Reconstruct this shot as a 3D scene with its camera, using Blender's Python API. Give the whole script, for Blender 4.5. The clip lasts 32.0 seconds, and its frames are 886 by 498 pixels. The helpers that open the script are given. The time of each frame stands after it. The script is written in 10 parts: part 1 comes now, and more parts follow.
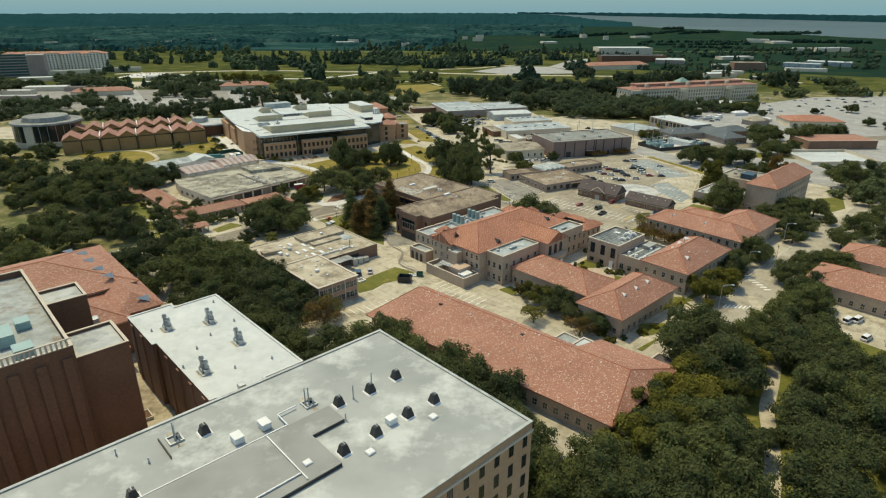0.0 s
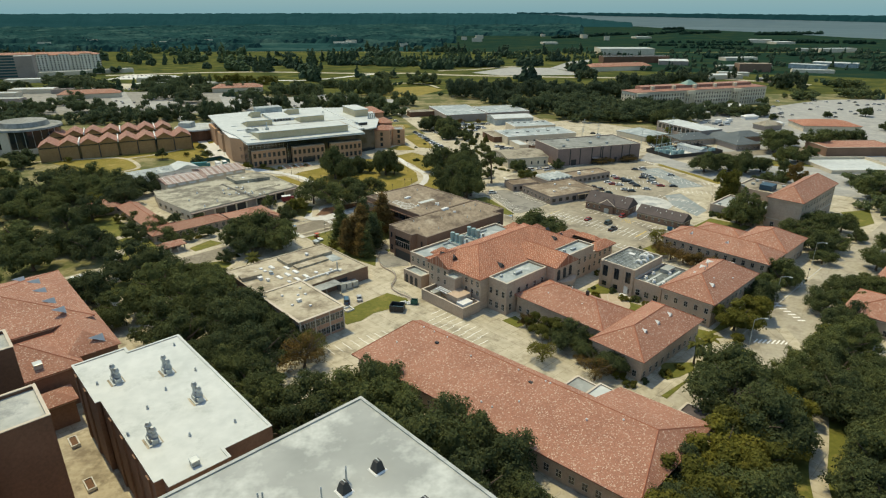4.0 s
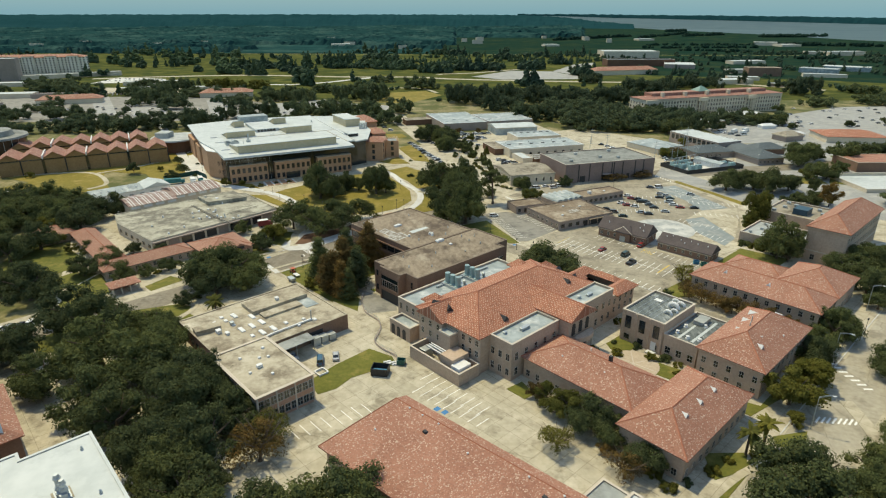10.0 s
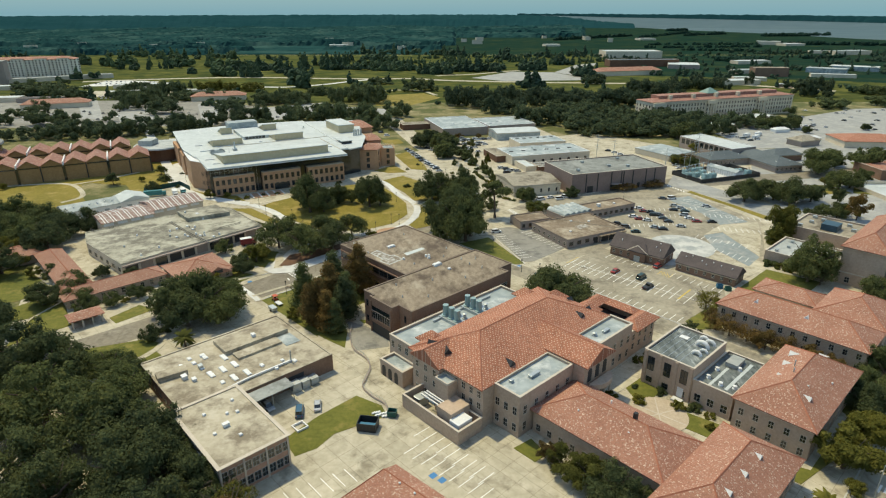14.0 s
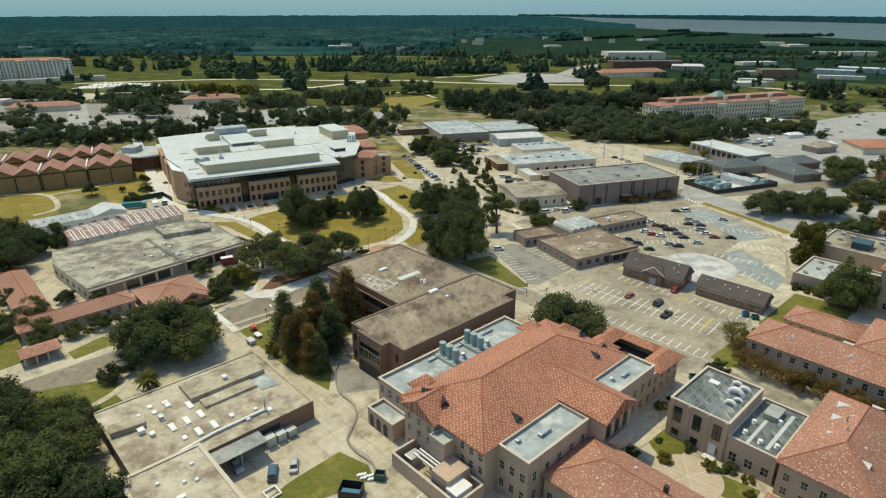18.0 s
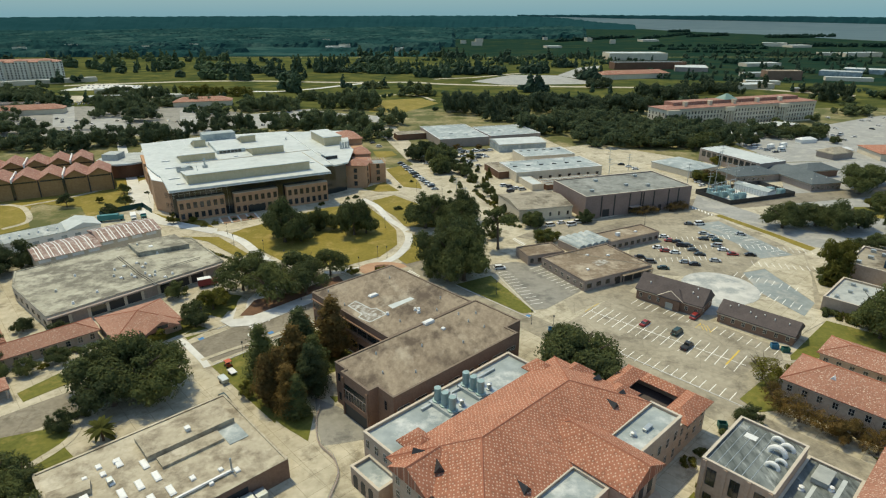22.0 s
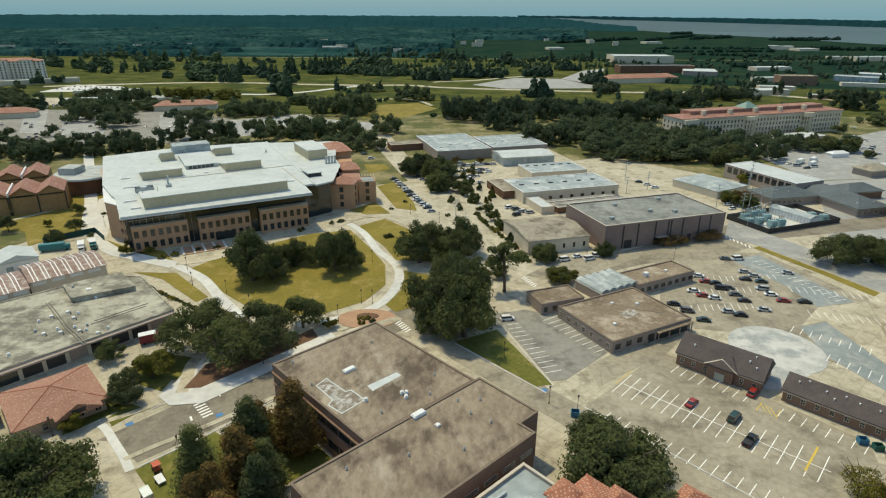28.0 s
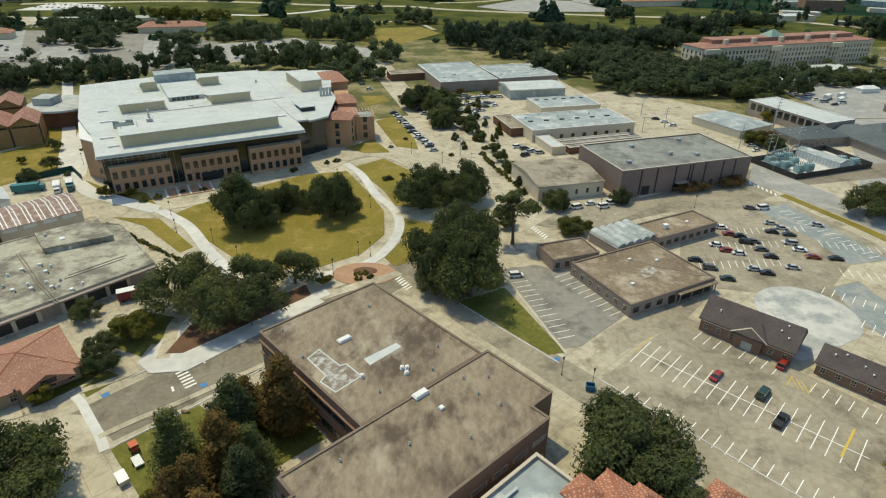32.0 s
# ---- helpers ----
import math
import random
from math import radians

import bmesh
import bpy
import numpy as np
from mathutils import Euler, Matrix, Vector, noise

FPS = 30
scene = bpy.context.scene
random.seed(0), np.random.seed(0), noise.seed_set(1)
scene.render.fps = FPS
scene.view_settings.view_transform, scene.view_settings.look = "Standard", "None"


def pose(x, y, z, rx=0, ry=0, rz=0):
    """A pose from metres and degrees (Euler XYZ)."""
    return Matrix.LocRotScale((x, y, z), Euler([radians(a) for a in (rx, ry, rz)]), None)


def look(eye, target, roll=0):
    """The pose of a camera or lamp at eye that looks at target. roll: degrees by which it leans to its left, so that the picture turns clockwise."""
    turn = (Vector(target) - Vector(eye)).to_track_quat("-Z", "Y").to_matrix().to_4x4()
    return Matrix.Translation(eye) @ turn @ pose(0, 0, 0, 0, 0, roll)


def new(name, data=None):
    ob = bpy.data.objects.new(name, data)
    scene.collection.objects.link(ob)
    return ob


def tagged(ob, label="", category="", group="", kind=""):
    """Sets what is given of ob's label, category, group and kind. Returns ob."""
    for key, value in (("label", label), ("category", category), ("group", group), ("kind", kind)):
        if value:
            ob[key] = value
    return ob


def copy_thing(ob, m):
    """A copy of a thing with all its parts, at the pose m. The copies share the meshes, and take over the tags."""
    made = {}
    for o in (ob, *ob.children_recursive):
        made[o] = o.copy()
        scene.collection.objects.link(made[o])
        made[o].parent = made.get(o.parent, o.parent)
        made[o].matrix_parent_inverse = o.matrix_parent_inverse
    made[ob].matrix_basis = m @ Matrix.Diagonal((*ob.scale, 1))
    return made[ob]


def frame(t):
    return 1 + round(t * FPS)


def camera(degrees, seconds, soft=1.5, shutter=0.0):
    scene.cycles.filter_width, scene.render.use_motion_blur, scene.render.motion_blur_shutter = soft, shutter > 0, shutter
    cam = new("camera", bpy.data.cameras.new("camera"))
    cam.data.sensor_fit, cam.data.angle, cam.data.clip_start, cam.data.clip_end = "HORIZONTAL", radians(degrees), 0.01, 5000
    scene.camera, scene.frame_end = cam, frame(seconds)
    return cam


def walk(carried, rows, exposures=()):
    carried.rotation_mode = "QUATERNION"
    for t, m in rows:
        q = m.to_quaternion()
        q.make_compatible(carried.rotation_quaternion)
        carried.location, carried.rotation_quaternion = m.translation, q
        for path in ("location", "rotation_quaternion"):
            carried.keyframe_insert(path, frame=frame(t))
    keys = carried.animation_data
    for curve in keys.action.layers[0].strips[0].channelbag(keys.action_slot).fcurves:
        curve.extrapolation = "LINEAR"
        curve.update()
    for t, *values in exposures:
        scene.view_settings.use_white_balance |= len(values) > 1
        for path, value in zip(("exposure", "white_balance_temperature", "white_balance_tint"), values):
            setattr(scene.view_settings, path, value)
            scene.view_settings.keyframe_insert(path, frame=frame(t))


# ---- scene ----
cam = camera(73.5, 32.0, soft=1.2)

PATH = [
    (0, (-3.244, -7.321, 91.767), (-3.246, -5.465, 91.023), -0.0),
    (0.5, (-3.028, -4.728, 91.692), (-3.029, -2.872, 90.947), -0.0),
    (1, (-2.873, -2.027, 91.624), (-2.875, -0.171, 90.879), -0.0),
    (1.5, (-2.763, 0.778, 91.561), (-2.765, 2.634, 90.816), -0.0),
    (2, (-2.685, 3.677, 91.501), (-2.686, 5.533, 90.756), -0.0),
    (2.5, (-2.634, 6.655, 91.44), (-2.634, 8.511, 90.695), -0.0),
    (3, (-2.605, 9.696, 91.379), (-2.605, 11.552, 90.635), 0.0),
    (3.5, (-2.56, 12.782, 91.356), (-2.56, 14.639, 90.612), 0.0),
    (5.5, (-2.051, 25.095, 91.606), (-2.05, 26.952, 90.864), 0.0),
    (6, (-1.889, 28.087, 91.676), (-1.889, 29.944, 90.934), 0.1),
    (6.5, (-1.631, 30.973, 91.759), (-1.631, 32.831, 91.017), 0.1),
    (7, (-1.323, 33.817, 91.842), (-1.323, 35.675, 91.1), 0.1),
    (7.5, (-1.032, 36.668, 91.909), (-1.034, 38.526, 91.168), 0.0),
    (8, (-0.81, 39.555, 91.949), (-0.811, 41.413, 91.207), 0.0),
    (8.5, (-0.656, 42.473, 91.964), (-0.657, 44.331, 91.223), 0.1),
    (9, (-0.542, 45.403, 91.968), (-0.543, 47.261, 91.227), 0.1),
    (9.5, (-0.448, 48.336, 91.963), (-0.449, 50.194, 91.223), 0.1),
    (10, (-0.365, 51.274, 91.953), (-0.365, 53.132, 91.213), 0.1),
    (10.5, (-0.284, 54.21, 91.944), (-0.284, 56.068, 91.204), 0.1),
    (11, (-0.195, 57.137, 91.947), (-0.194, 58.996, 91.207), 0.1),
    (11.5, (-0.087, 60.054, 91.961), (-0.086, 61.913, 91.221), 0.1),
    (12, (0.039, 62.962, 91.978), (0.039, 64.82, 91.238), 0.1),
    (12.5, (0.171, 65.852, 91.986), (0.171, 67.71, 91.246), 0.0),
    (13, (0.299, 68.71, 91.977), (0.299, 70.568, 91.237), 0.0),
    (13.5, (0.412, 71.522, 91.947), (0.412, 73.38, 91.207), -0.0),
    (14, (0.513, 74.278, 91.91), (0.512, 76.136, 91.17), -0.1),
    (14.5, (0.625, 76.981, 91.886), (0.623, 78.839, 91.146), -0.2),
    (16.5, (1.168, 87.719, 91.808), (1.165, 89.577, 91.067), -0.2),
    (17, (1.251, 90.373, 91.733), (1.249, 92.231, 90.993), -0.2),
    (17.5, (1.355, 92.986, 91.676), (1.353, 94.844, 90.937), -0.1),
    (18, (1.481, 95.547, 91.638), (1.479, 97.405, 90.9), -0.1),
    (18.5, (1.619, 98.047, 91.601), (1.617, 99.906, 90.863), -0.1),
    (19, (1.762, 100.488, 91.554), (1.76, 102.346, 90.816), -0.1),
    (19.5, (1.904, 102.876, 91.499), (1.903, 104.734, 90.761), -0.1),
    (20, (2.035, 105.236, 91.445), (2.034, 107.095, 90.708), -0.1),
    (20.5, (2.144, 107.626, 91.399), (2.143, 109.485, 90.662), -0.1),
    (21, (2.235, 110.135, 91.355), (2.235, 111.994, 90.619), -0.1),
    (21.5, (2.332, 112.846, 91.299), (2.332, 114.705, 90.562), -0.1),
    (22, (2.448, 115.803, 91.215), (2.448, 117.663, 90.478), -0.1),
    (22.5, (2.576, 118.998, 91.1), (2.575, 120.857, 90.363), -0.1),
    (23, (2.698, 122.37, 90.972), (2.698, 124.23, 90.236), -0.1),
    (23.5, (2.799, 125.826, 90.866), (2.799, 127.686, 90.13), -0.1),
    (24, (2.861, 129.271, 90.815), (2.862, 131.131, 90.08), -0.1),
    (24.5, (2.869, 132.66, 90.834), (2.87, 134.52, 90.099), 0.0),
    (25, (2.816, 136.009, 90.912), (2.818, 137.869, 90.176), 0.1),
    (25.5, (2.747, 139.406, 90.977), (2.751, 141.266, 90.241), 0.2),
    (27.5, (3.038, 153.478, 90.803), (3.043, 155.338, 90.068), 0.3),
    (28, (3.123, 156.967, 90.798), (3.128, 158.827, 90.062), 0.3),
    (28.5, (3.174, 160.404, 90.792), (3.178, 162.264, 90.055), 0.3),
    (29, (3.208, 163.733, 90.774), (3.212, 165.592, 90.036), 0.3),
    (29.5, (3.203, 167.394, 90.75), (3.207, 169.252, 90.011), 0.3),
    (30, (3.492, 170.396, 90.696), (3.494, 172.255, 89.96), 0.2),
    (30.5, (2.989, 172.713, 90.771), (2.998, 174.567, 90.021), 0.5),
    (31, (2.692, 173.587, 90.767), (2.703, 175.418, 89.961), 0.6),
    (31.5, (2.595, 173.912, 90.674), (2.61, 175.701, 89.78), 0.7),
    (32, (1.948, 174.35, 90.718), (1.955, 176.108, 89.764), 0.9),
]
walk(cam, [(t, look(eye, target, roll)) for t, eye, target, roll in PATH], exposures=[(0, 0.56, 8300, 2), (7, 0.61, 8150, 2), (13, 0.64, 7950, 2), (19, 0.58, 7900, 2), (25, 0.53, 7900, 2), (32, 0.48, 7900, 2)])

# ---- world, sun ----
SUN_AZ, SUN_EL = radians(-42), radians(64)      # bearing from +y towards +x, height
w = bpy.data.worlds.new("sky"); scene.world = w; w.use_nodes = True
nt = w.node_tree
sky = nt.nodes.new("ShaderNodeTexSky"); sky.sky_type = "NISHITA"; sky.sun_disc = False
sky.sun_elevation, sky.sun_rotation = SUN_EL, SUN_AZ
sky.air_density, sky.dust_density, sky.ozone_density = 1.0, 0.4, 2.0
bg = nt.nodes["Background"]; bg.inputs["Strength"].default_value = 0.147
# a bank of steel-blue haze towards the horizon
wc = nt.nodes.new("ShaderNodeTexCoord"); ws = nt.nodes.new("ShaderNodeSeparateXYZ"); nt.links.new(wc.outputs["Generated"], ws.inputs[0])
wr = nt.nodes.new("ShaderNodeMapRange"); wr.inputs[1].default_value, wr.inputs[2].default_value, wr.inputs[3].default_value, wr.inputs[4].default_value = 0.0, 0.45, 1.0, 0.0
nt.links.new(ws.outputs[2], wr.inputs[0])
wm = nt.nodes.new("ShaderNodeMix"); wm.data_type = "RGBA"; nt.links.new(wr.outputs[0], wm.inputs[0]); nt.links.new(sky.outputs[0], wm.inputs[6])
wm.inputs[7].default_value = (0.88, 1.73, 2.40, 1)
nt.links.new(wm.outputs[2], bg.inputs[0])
sun = new("sun", bpy.data.lights.new("sun", "SUN"))
sun.data.energy, sun.data.angle, sun.data.color = 2.12, radians(0.6), (1.0, 0.925, 0.725)
sd = Vector((math.sin(SUN_AZ) * math.cos(SUN_EL), math.cos(SUN_AZ) * math.cos(SUN_EL), math.sin(SUN_EL)))
sun.matrix_world = look(sd * 300, (0, 0, 0))

# ---- materials ----
def ramp(nt, fac, stops):
    r = nt.nodes.new("ShaderNodeValToRGB")
    while len(r.color_ramp.elements) < len(stops):
        r.color_ramp.elements.new(0.5)
    for e, (p, c) in zip(r.color_ramp.elements, stops):
        e.position, e.color = p, (*c, 1)
    nt.links.new(fac, r.inputs[0])
    return r.outputs[0]


def noise_fac(nt, vec, scale, detail=3.0, rough=0.55):
    n = nt.nodes.new("ShaderNodeTexNoise")
    n.inputs["Scale"].default_value, n.inputs["Detail"].default_value, n.inputs["Roughness"].default_value = scale, detail, rough
    nt.links.new(vec, n.inputs["Vector"])
    return n.outputs["Fac"]


def mix(nt, fac, a, b, kind="MIX"):
    m = nt.nodes.new("ShaderNodeMix"); m.data_type = "RGBA"; m.blend_type = kind
    for sock, val in ((m.inputs[0], fac), (m.inputs[6], a), (m.inputs[7], b)):
        if isinstance(val, (int, float)):
            sock.default_value = val
        elif isinstance(val, tuple):
            sock.default_value = (*val, 1)
        else:
            nt.links.new(val, sock)
    return m.outputs[2]


def base_mat(name, rough=0.85, metal=0.0, spec=0.3):
    m = bpy.data.materials.new(name); m.use_nodes = True
    b = m.node_tree.nodes["Principled BSDF"]
    b.inputs["Roughness"].default_value, b.inputs["Metallic"].default_value = rough, metal
    b.inputs["Specular IOR Level"].default_value = spec
    g = m.node_tree.nodes.new("ShaderNodeNewGeometry")
    return m, m.node_tree, b, g.outputs["Position"]


def bump(nt, b, height, strength=0.3, dist=0.1):
    n = nt.nodes.new("ShaderNodeBump"); n.inputs["Strength"].default_value, n.inputs["Distance"].default_value = strength, dist
    nt.links.new(height, n.inputs["Height"]); nt.links.new(n.outputs[0], b.inputs["Normal"])


def mottled(name, c1, c2, fine=1.2, broad=0.07, rough=0.85, stain=None, stain_at=0.62, metal=0.0, bumpy=0.2, spec=0.3, pale=None, joints=0.0, cracks=0.0, smear=1.0):
    """A surface that varies between two colours at two scales, with darker or lighter stains, slab joints and cracks if wanted."""
    m, nt, b, pos = base_mat(name, rough, metal, spec)
    mp = nt.nodes.new("ShaderNodeMapping"); mp.inputs["Rotation"].default_value = (0, 0, radians(47)); mp.inputs["Scale"].default_value = (1, smear, 1)
    nt.links.new(pos, mp.inputs["Vector"])
    turned = mp.outputs[0]
    if smear != 1.0:
        pos = turned
    f1, f2 = noise_fac(nt, pos, fine, 4), noise_fac(nt, pos, broad, 3, 0.6)
    a = nt.nodes.new("ShaderNodeMath"); a.operation = "ADD"; nt.links.new(f1, a.inputs[0]); nt.links.new(f2, a.inputs[1])
    h = nt.nodes.new("ShaderNodeMath"); h.operation = "MULTIPLY"; h.inputs[1].default_value = 0.5; nt.links.new(a.outputs[0], h.inputs[0])
    col = ramp(nt, h.outputs[0], [(0.36, c1), (0.64, c2)])
    if stain:
        f3 = noise_fac(nt, pos, broad * 2.3, 5, 0.7)
        k = ramp(nt, f3, [(stain_at - 0.1, (0, 0, 0)), (stain_at + 0.06, (1, 1, 1))])
        col = mix(nt, k, col, stain)
    if pale:
        f4 = noise_fac(nt, pos, broad * 1.6, 5, 0.68)
        col = mix(nt, ramp(nt, f4, [(0.56, (0, 0, 0)), (0.72, (0.85, 0.85, 0.85))]), col, pale)
    if joints:
        k = nt.nodes.new("ShaderNodeTexBrick"); k.offset, k.squash = 0.0, 1.0
        k.inputs["Scale"].default_value, k.inputs["Mortar Size"].default_value, k.inputs["Mortar Smooth"].default_value = 1.0, 0.07, 0.3
        k.inputs["Brick Width"].default_value, k.inputs["Row Height"].default_value = joints, joints
        k.inputs["Color1"].default_value, k.inputs["Color2"].default_value, k.inputs["Mortar"].default_value = (1, 1, 1, 1), (0.93, 0.93, 0.92, 1), (0.66, 0.65, 0.62, 1)
        nt.links.new(turned, k.inputs["Vector"])
        col = mix(nt, 1.0, col, k.outputs["Color"], "MULTIPLY")
    if cracks:
        v = nt.nodes.new("ShaderNodeTexVoronoi"); v.feature = "DISTANCE_TO_EDGE"; v.inputs["Scale"].default_value = cracks
        wob = nt.nodes.new("ShaderNodeVectorMath"); wob.operation = "MULTIPLY_ADD"; wob.inputs[1].default_value = (3.0, 3.0, 0)
        wn = nt.nodes.new("ShaderNodeTexNoise"); wn.inputs["Scale"].default_value = 0.25; nt.links.new(pos, wn.inputs["Vector"])
        nt.links.new(wn.outputs["Color"], wob.inputs[0]); nt.links.new(pos, wob.inputs[2]); nt.links.new(wob.outputs[0], v.inputs["Vector"])
        col = mix(nt, 1.0, col, ramp(nt, v.outputs["Distance"], [(0.002, (0.80, 0.79, 0.78)), (0.012, (1, 1, 1))]), "MULTIPLY")
    nt.links.new(col, b.inputs["Base Color"])
    if bumpy:
        bump(nt, b, f1, bumpy, 0.05)
    return m


def plain(name, c, rough=0.6, metal=0.0, spec=0.4):
    return mottled(name, tuple(v * 0.9 for v in c), tuple(min(1, v * 1.08) for v in c), 3.0, 0.3, rough, metal=metal, bumpy=0.05, spec=spec)


def tile_mat(name, c1, c2, pale, amount=0.62, cell=1.6, dots=False):
    """Clay roof tiles: rows, tile-to-tile colour and pale sun-bleached ones."""
    m, nt, b, pos = base_mat(name, 0.8)
    v = nt.nodes.new("ShaderNodeTexVoronoi"); v.inputs["Scale"].default_value = cell
    nt.links.new(pos, v.inputs["Vector"])
    sep = nt.nodes.new("ShaderNodeSeparateColor"); nt.links.new(v.outputs["Color"], sep.inputs[0])
    broad = noise_fac(nt, pos, 0.12, 4)
    col = ramp(nt, broad, [(0.3, c1), (0.7, c2)])
    if dots:
        v.voronoi_dimensions = "2D"; v.inputs["Randomness"].default_value = 0.5
        k = ramp(nt, v.outputs["Distance"], [(0.13, (0.72, 0.72, 0.72)), (0.27, (0, 0, 0))])
    else:
        k = ramp(nt, sep.outputs[0], [(amount, (0, 0, 0)), (amount + 0.25, (1, 1, 1))])
    col = mix(nt, k, col, pale)
    d = ramp(nt, sep.outputs[1], [(0.0, (0.80, 0.80, 0.80)), (0.5, (1, 1, 1))])
    col = mix(nt, 1.0, col, d, "MULTIPLY")
    fine = noise_fac(nt, pos, 5.0, 3)
    col = mix(nt, 0.35, col, ramp(nt, fine, [(0.3, (0.45, 0.45, 0.45)), (0.7, (1.3, 1.3, 1.3))]), "MULTIPLY")
    nt.links.new(col, b.inputs["Base Color"])
    bump(nt, b, fine, 0.5, 0.08)
    return m


def leaf_mat(name, c1, c2, c3):
    """Foliage: colour by clump and by tree, with some light passing through the leaves."""
    m, nt, b, pos = base_mat(name, 0.8, spec=0.1)
    oi = nt.nodes.new("ShaderNodeObjectInfo")
    f = noise_fac(nt, pos, 0.55, 3)
    col = ramp(nt, f, [(0.3, c1), (0.52, c2), (0.75, c3)])
    r = ramp(nt, oi.outputs["Random"], [(0.0, (0.72, 0.75, 0.78)), (1.0, (1.3, 1.22, 1.0))])
    col = mix(nt, 1.0, col, r, "MULTIPLY")
    nt.links.new(col, b.inputs["Base Color"])
    t = nt.nodes.new("ShaderNodeBsdfTranslucent"); nt.links.new(col, t.inputs["Color"])
    ms = nt.nodes.new("ShaderNodeMixShader"); ms.inputs[0].default_value = 0.36
    nt.links.new(b.outputs[0], ms.inputs[1]); nt.links.new(t.outputs[0], ms.inputs[2])
    nt.links.new(ms.outputs[0], nt.nodes["Material Output"].inputs["Surface"])
    return m


GRASS = mottled("grass", (0.15, 0.128, 0.02), (0.255, 0.20, 0.042), 0.8, 0.05, 0.95, (0.31, 0.235, 0.075), 0.62)
GREEN_GRASS = mottled("green_grass", (0.085, 0.098, 0.018), (0.165, 0.160, 0.034), 0.8, 0.06, 0.95, (0.24, 0.20, 0.06), 0.64)
EARTH = mottled("ground", (0.17, 0.15, 0.055), (0.34, 0.29, 0.17), 0.6, 0.02, 0.95, (0.09, 0.10, 0.03), 0.5)
CONCRETE = mottled("concrete_paving", (0.37, 0.333, 0.246), (0.555, 0.505, 0.392), 0.5, 0.06, 0.85, (0.245, 0.215, 0.155), 0.615, pale=(0.62, 0.575, 0.46), joints=4.6)
ASPHALT = mottled("worn_asphalt", (0.25, 0.224, 0.169), (0.385, 0.347, 0.266), 0.7, 0.05, 0.9, (0.175, 0.155, 0.118), 0.60, pale=(0.42, 0.385, 0.30), cracks=0.09)
STREET = mottled("street_asphalt", (0.185, 0.163, 0.125), (0.275, 0.246, 0.19), 0.8, 0.06, 0.9, (0.14, 0.122, 0.094), 0.6, pale=(0.34, 0.31, 0.245), cracks=0.09)
DRY_STREET = mottled("dry_street", (0.315, 0.288, 0.225), (0.44, 0.405, 0.32), 0.7, 0.05, 0.9, (0.25, 0.225, 0.172), 0.6, pale=(0.50, 0.46, 0.37), cracks=0.07)
PALE_LOT = mottled("new_concrete", (0.50, 0.50, 0.475), (0.65, 0.65, 0.615), 0.4, 0.05, 0.85)
BLUE_LOT = mottled("grey_asphalt", (0.25, 0.255, 0.245), (0.35, 0.355, 0.34), 0.5, 0.05, 0.85, (0.42, 0.41, 0.37), 0.6)
WHITE_LINE = plain("road_paint", (0.80, 0.80, 0.76), 0.7)
YELLOW_LINE = plain("yellow_paint", (0.62, 0.44, 0.08), 0.7)
MEMBRANE = mottled("white_roof_membrane", (0.33, 0.36, 0.35), (0.48, 0.50, 0.48), 0.4, 0.09, 0.6, (0.25, 0.275, 0.275), 0.6)
B_ROOF = mottled("pale_membrane", (0.45, 0.49, 0.485), (0.57, 0.605, 0.595), 0.35, 0.06, 0.55, (0.38, 0.42, 0.415), 0.66)
WHITE_ROOF = mottled("bright_roof", (0.43, 0.47, 0.465), (0.56, 0.595, 0.585), 0.4, 0.06, 0.55, (0.35, 0.39, 0.385), 0.66)
GREY_ROOF = mottled("grey_roof", (0.23, 0.25, 0.24), (0.38, 0.40, 0.38), 0.5, 0.07, 0.7, (0.17, 0.18, 0.17), 0.6)
BLUE_ROOF = mottled("weathered_roof", (0.21, 0.255, 0.262), (0.37, 0.42, 0.425), 0.3, 0.06, 0.6, (0.53, 0.56, 0.55), 0.6)
K_ROOF = mottled("smeared_gravel_roof", (0.185, 0.145, 0.106), (0.335, 0.276, 0.204), 0.9, 0.055, 0.95, (0.105, 0.080, 0.060), 0.57, pale=(0.44, 0.39, 0.305), smear=0.55)
GRAVEL_ROOF = mottled("gravel_roof", (0.145, 0.108, 0.075), (0.28, 0.222, 0.16), 1.0, 0.05, 0.95, (0.41, 0.355, 0.275), 0.60)
TAN_ROOF = mottled("tan_roof", (0.355, 0.312, 0.232), (0.51, 0.46, 0.355), 0.7, 0.07, 0.95, (0.22, 0.185, 0.135), 0.56, pale=(0.60, 0.555, 0.45))
STONE_ROOF = mottled("stained_roof", (0.25, 0.225, 0.175), (0.38, 0.345, 0.275), 0.7, 0.05, 0.95, (0.13, 0.112, 0.085), 0.56)
DARK_BRICK = mottled("dark_brick", (0.125, 0.068, 0.043), (0.185, 0.10, 0.065), 2.0, 0.12, 0.9)
BROWN_BRICK = mottled("brown_brick", (0.19, 0.115, 0.08), (0.27, 0.17, 0.12), 2.0, 0.12, 0.9)
TAN_STUCCO = mottled("tan_stucco", (0.40, 0.30, 0.225), (0.52, 0.40, 0.305), 1.5, 0.15, 0.9)
PALE_STUCCO = mottled("pale_stucco", (0.5, 0.44, 0.34), (0.62, 0.55, 0.44), 1.5, 0.1, 0.9)
PINK_BRICK = mottled("pink_brick", (0.36, 0.22, 0.16), (0.48, 0.30, 0.215), 1.5, 0.1, 0.9)
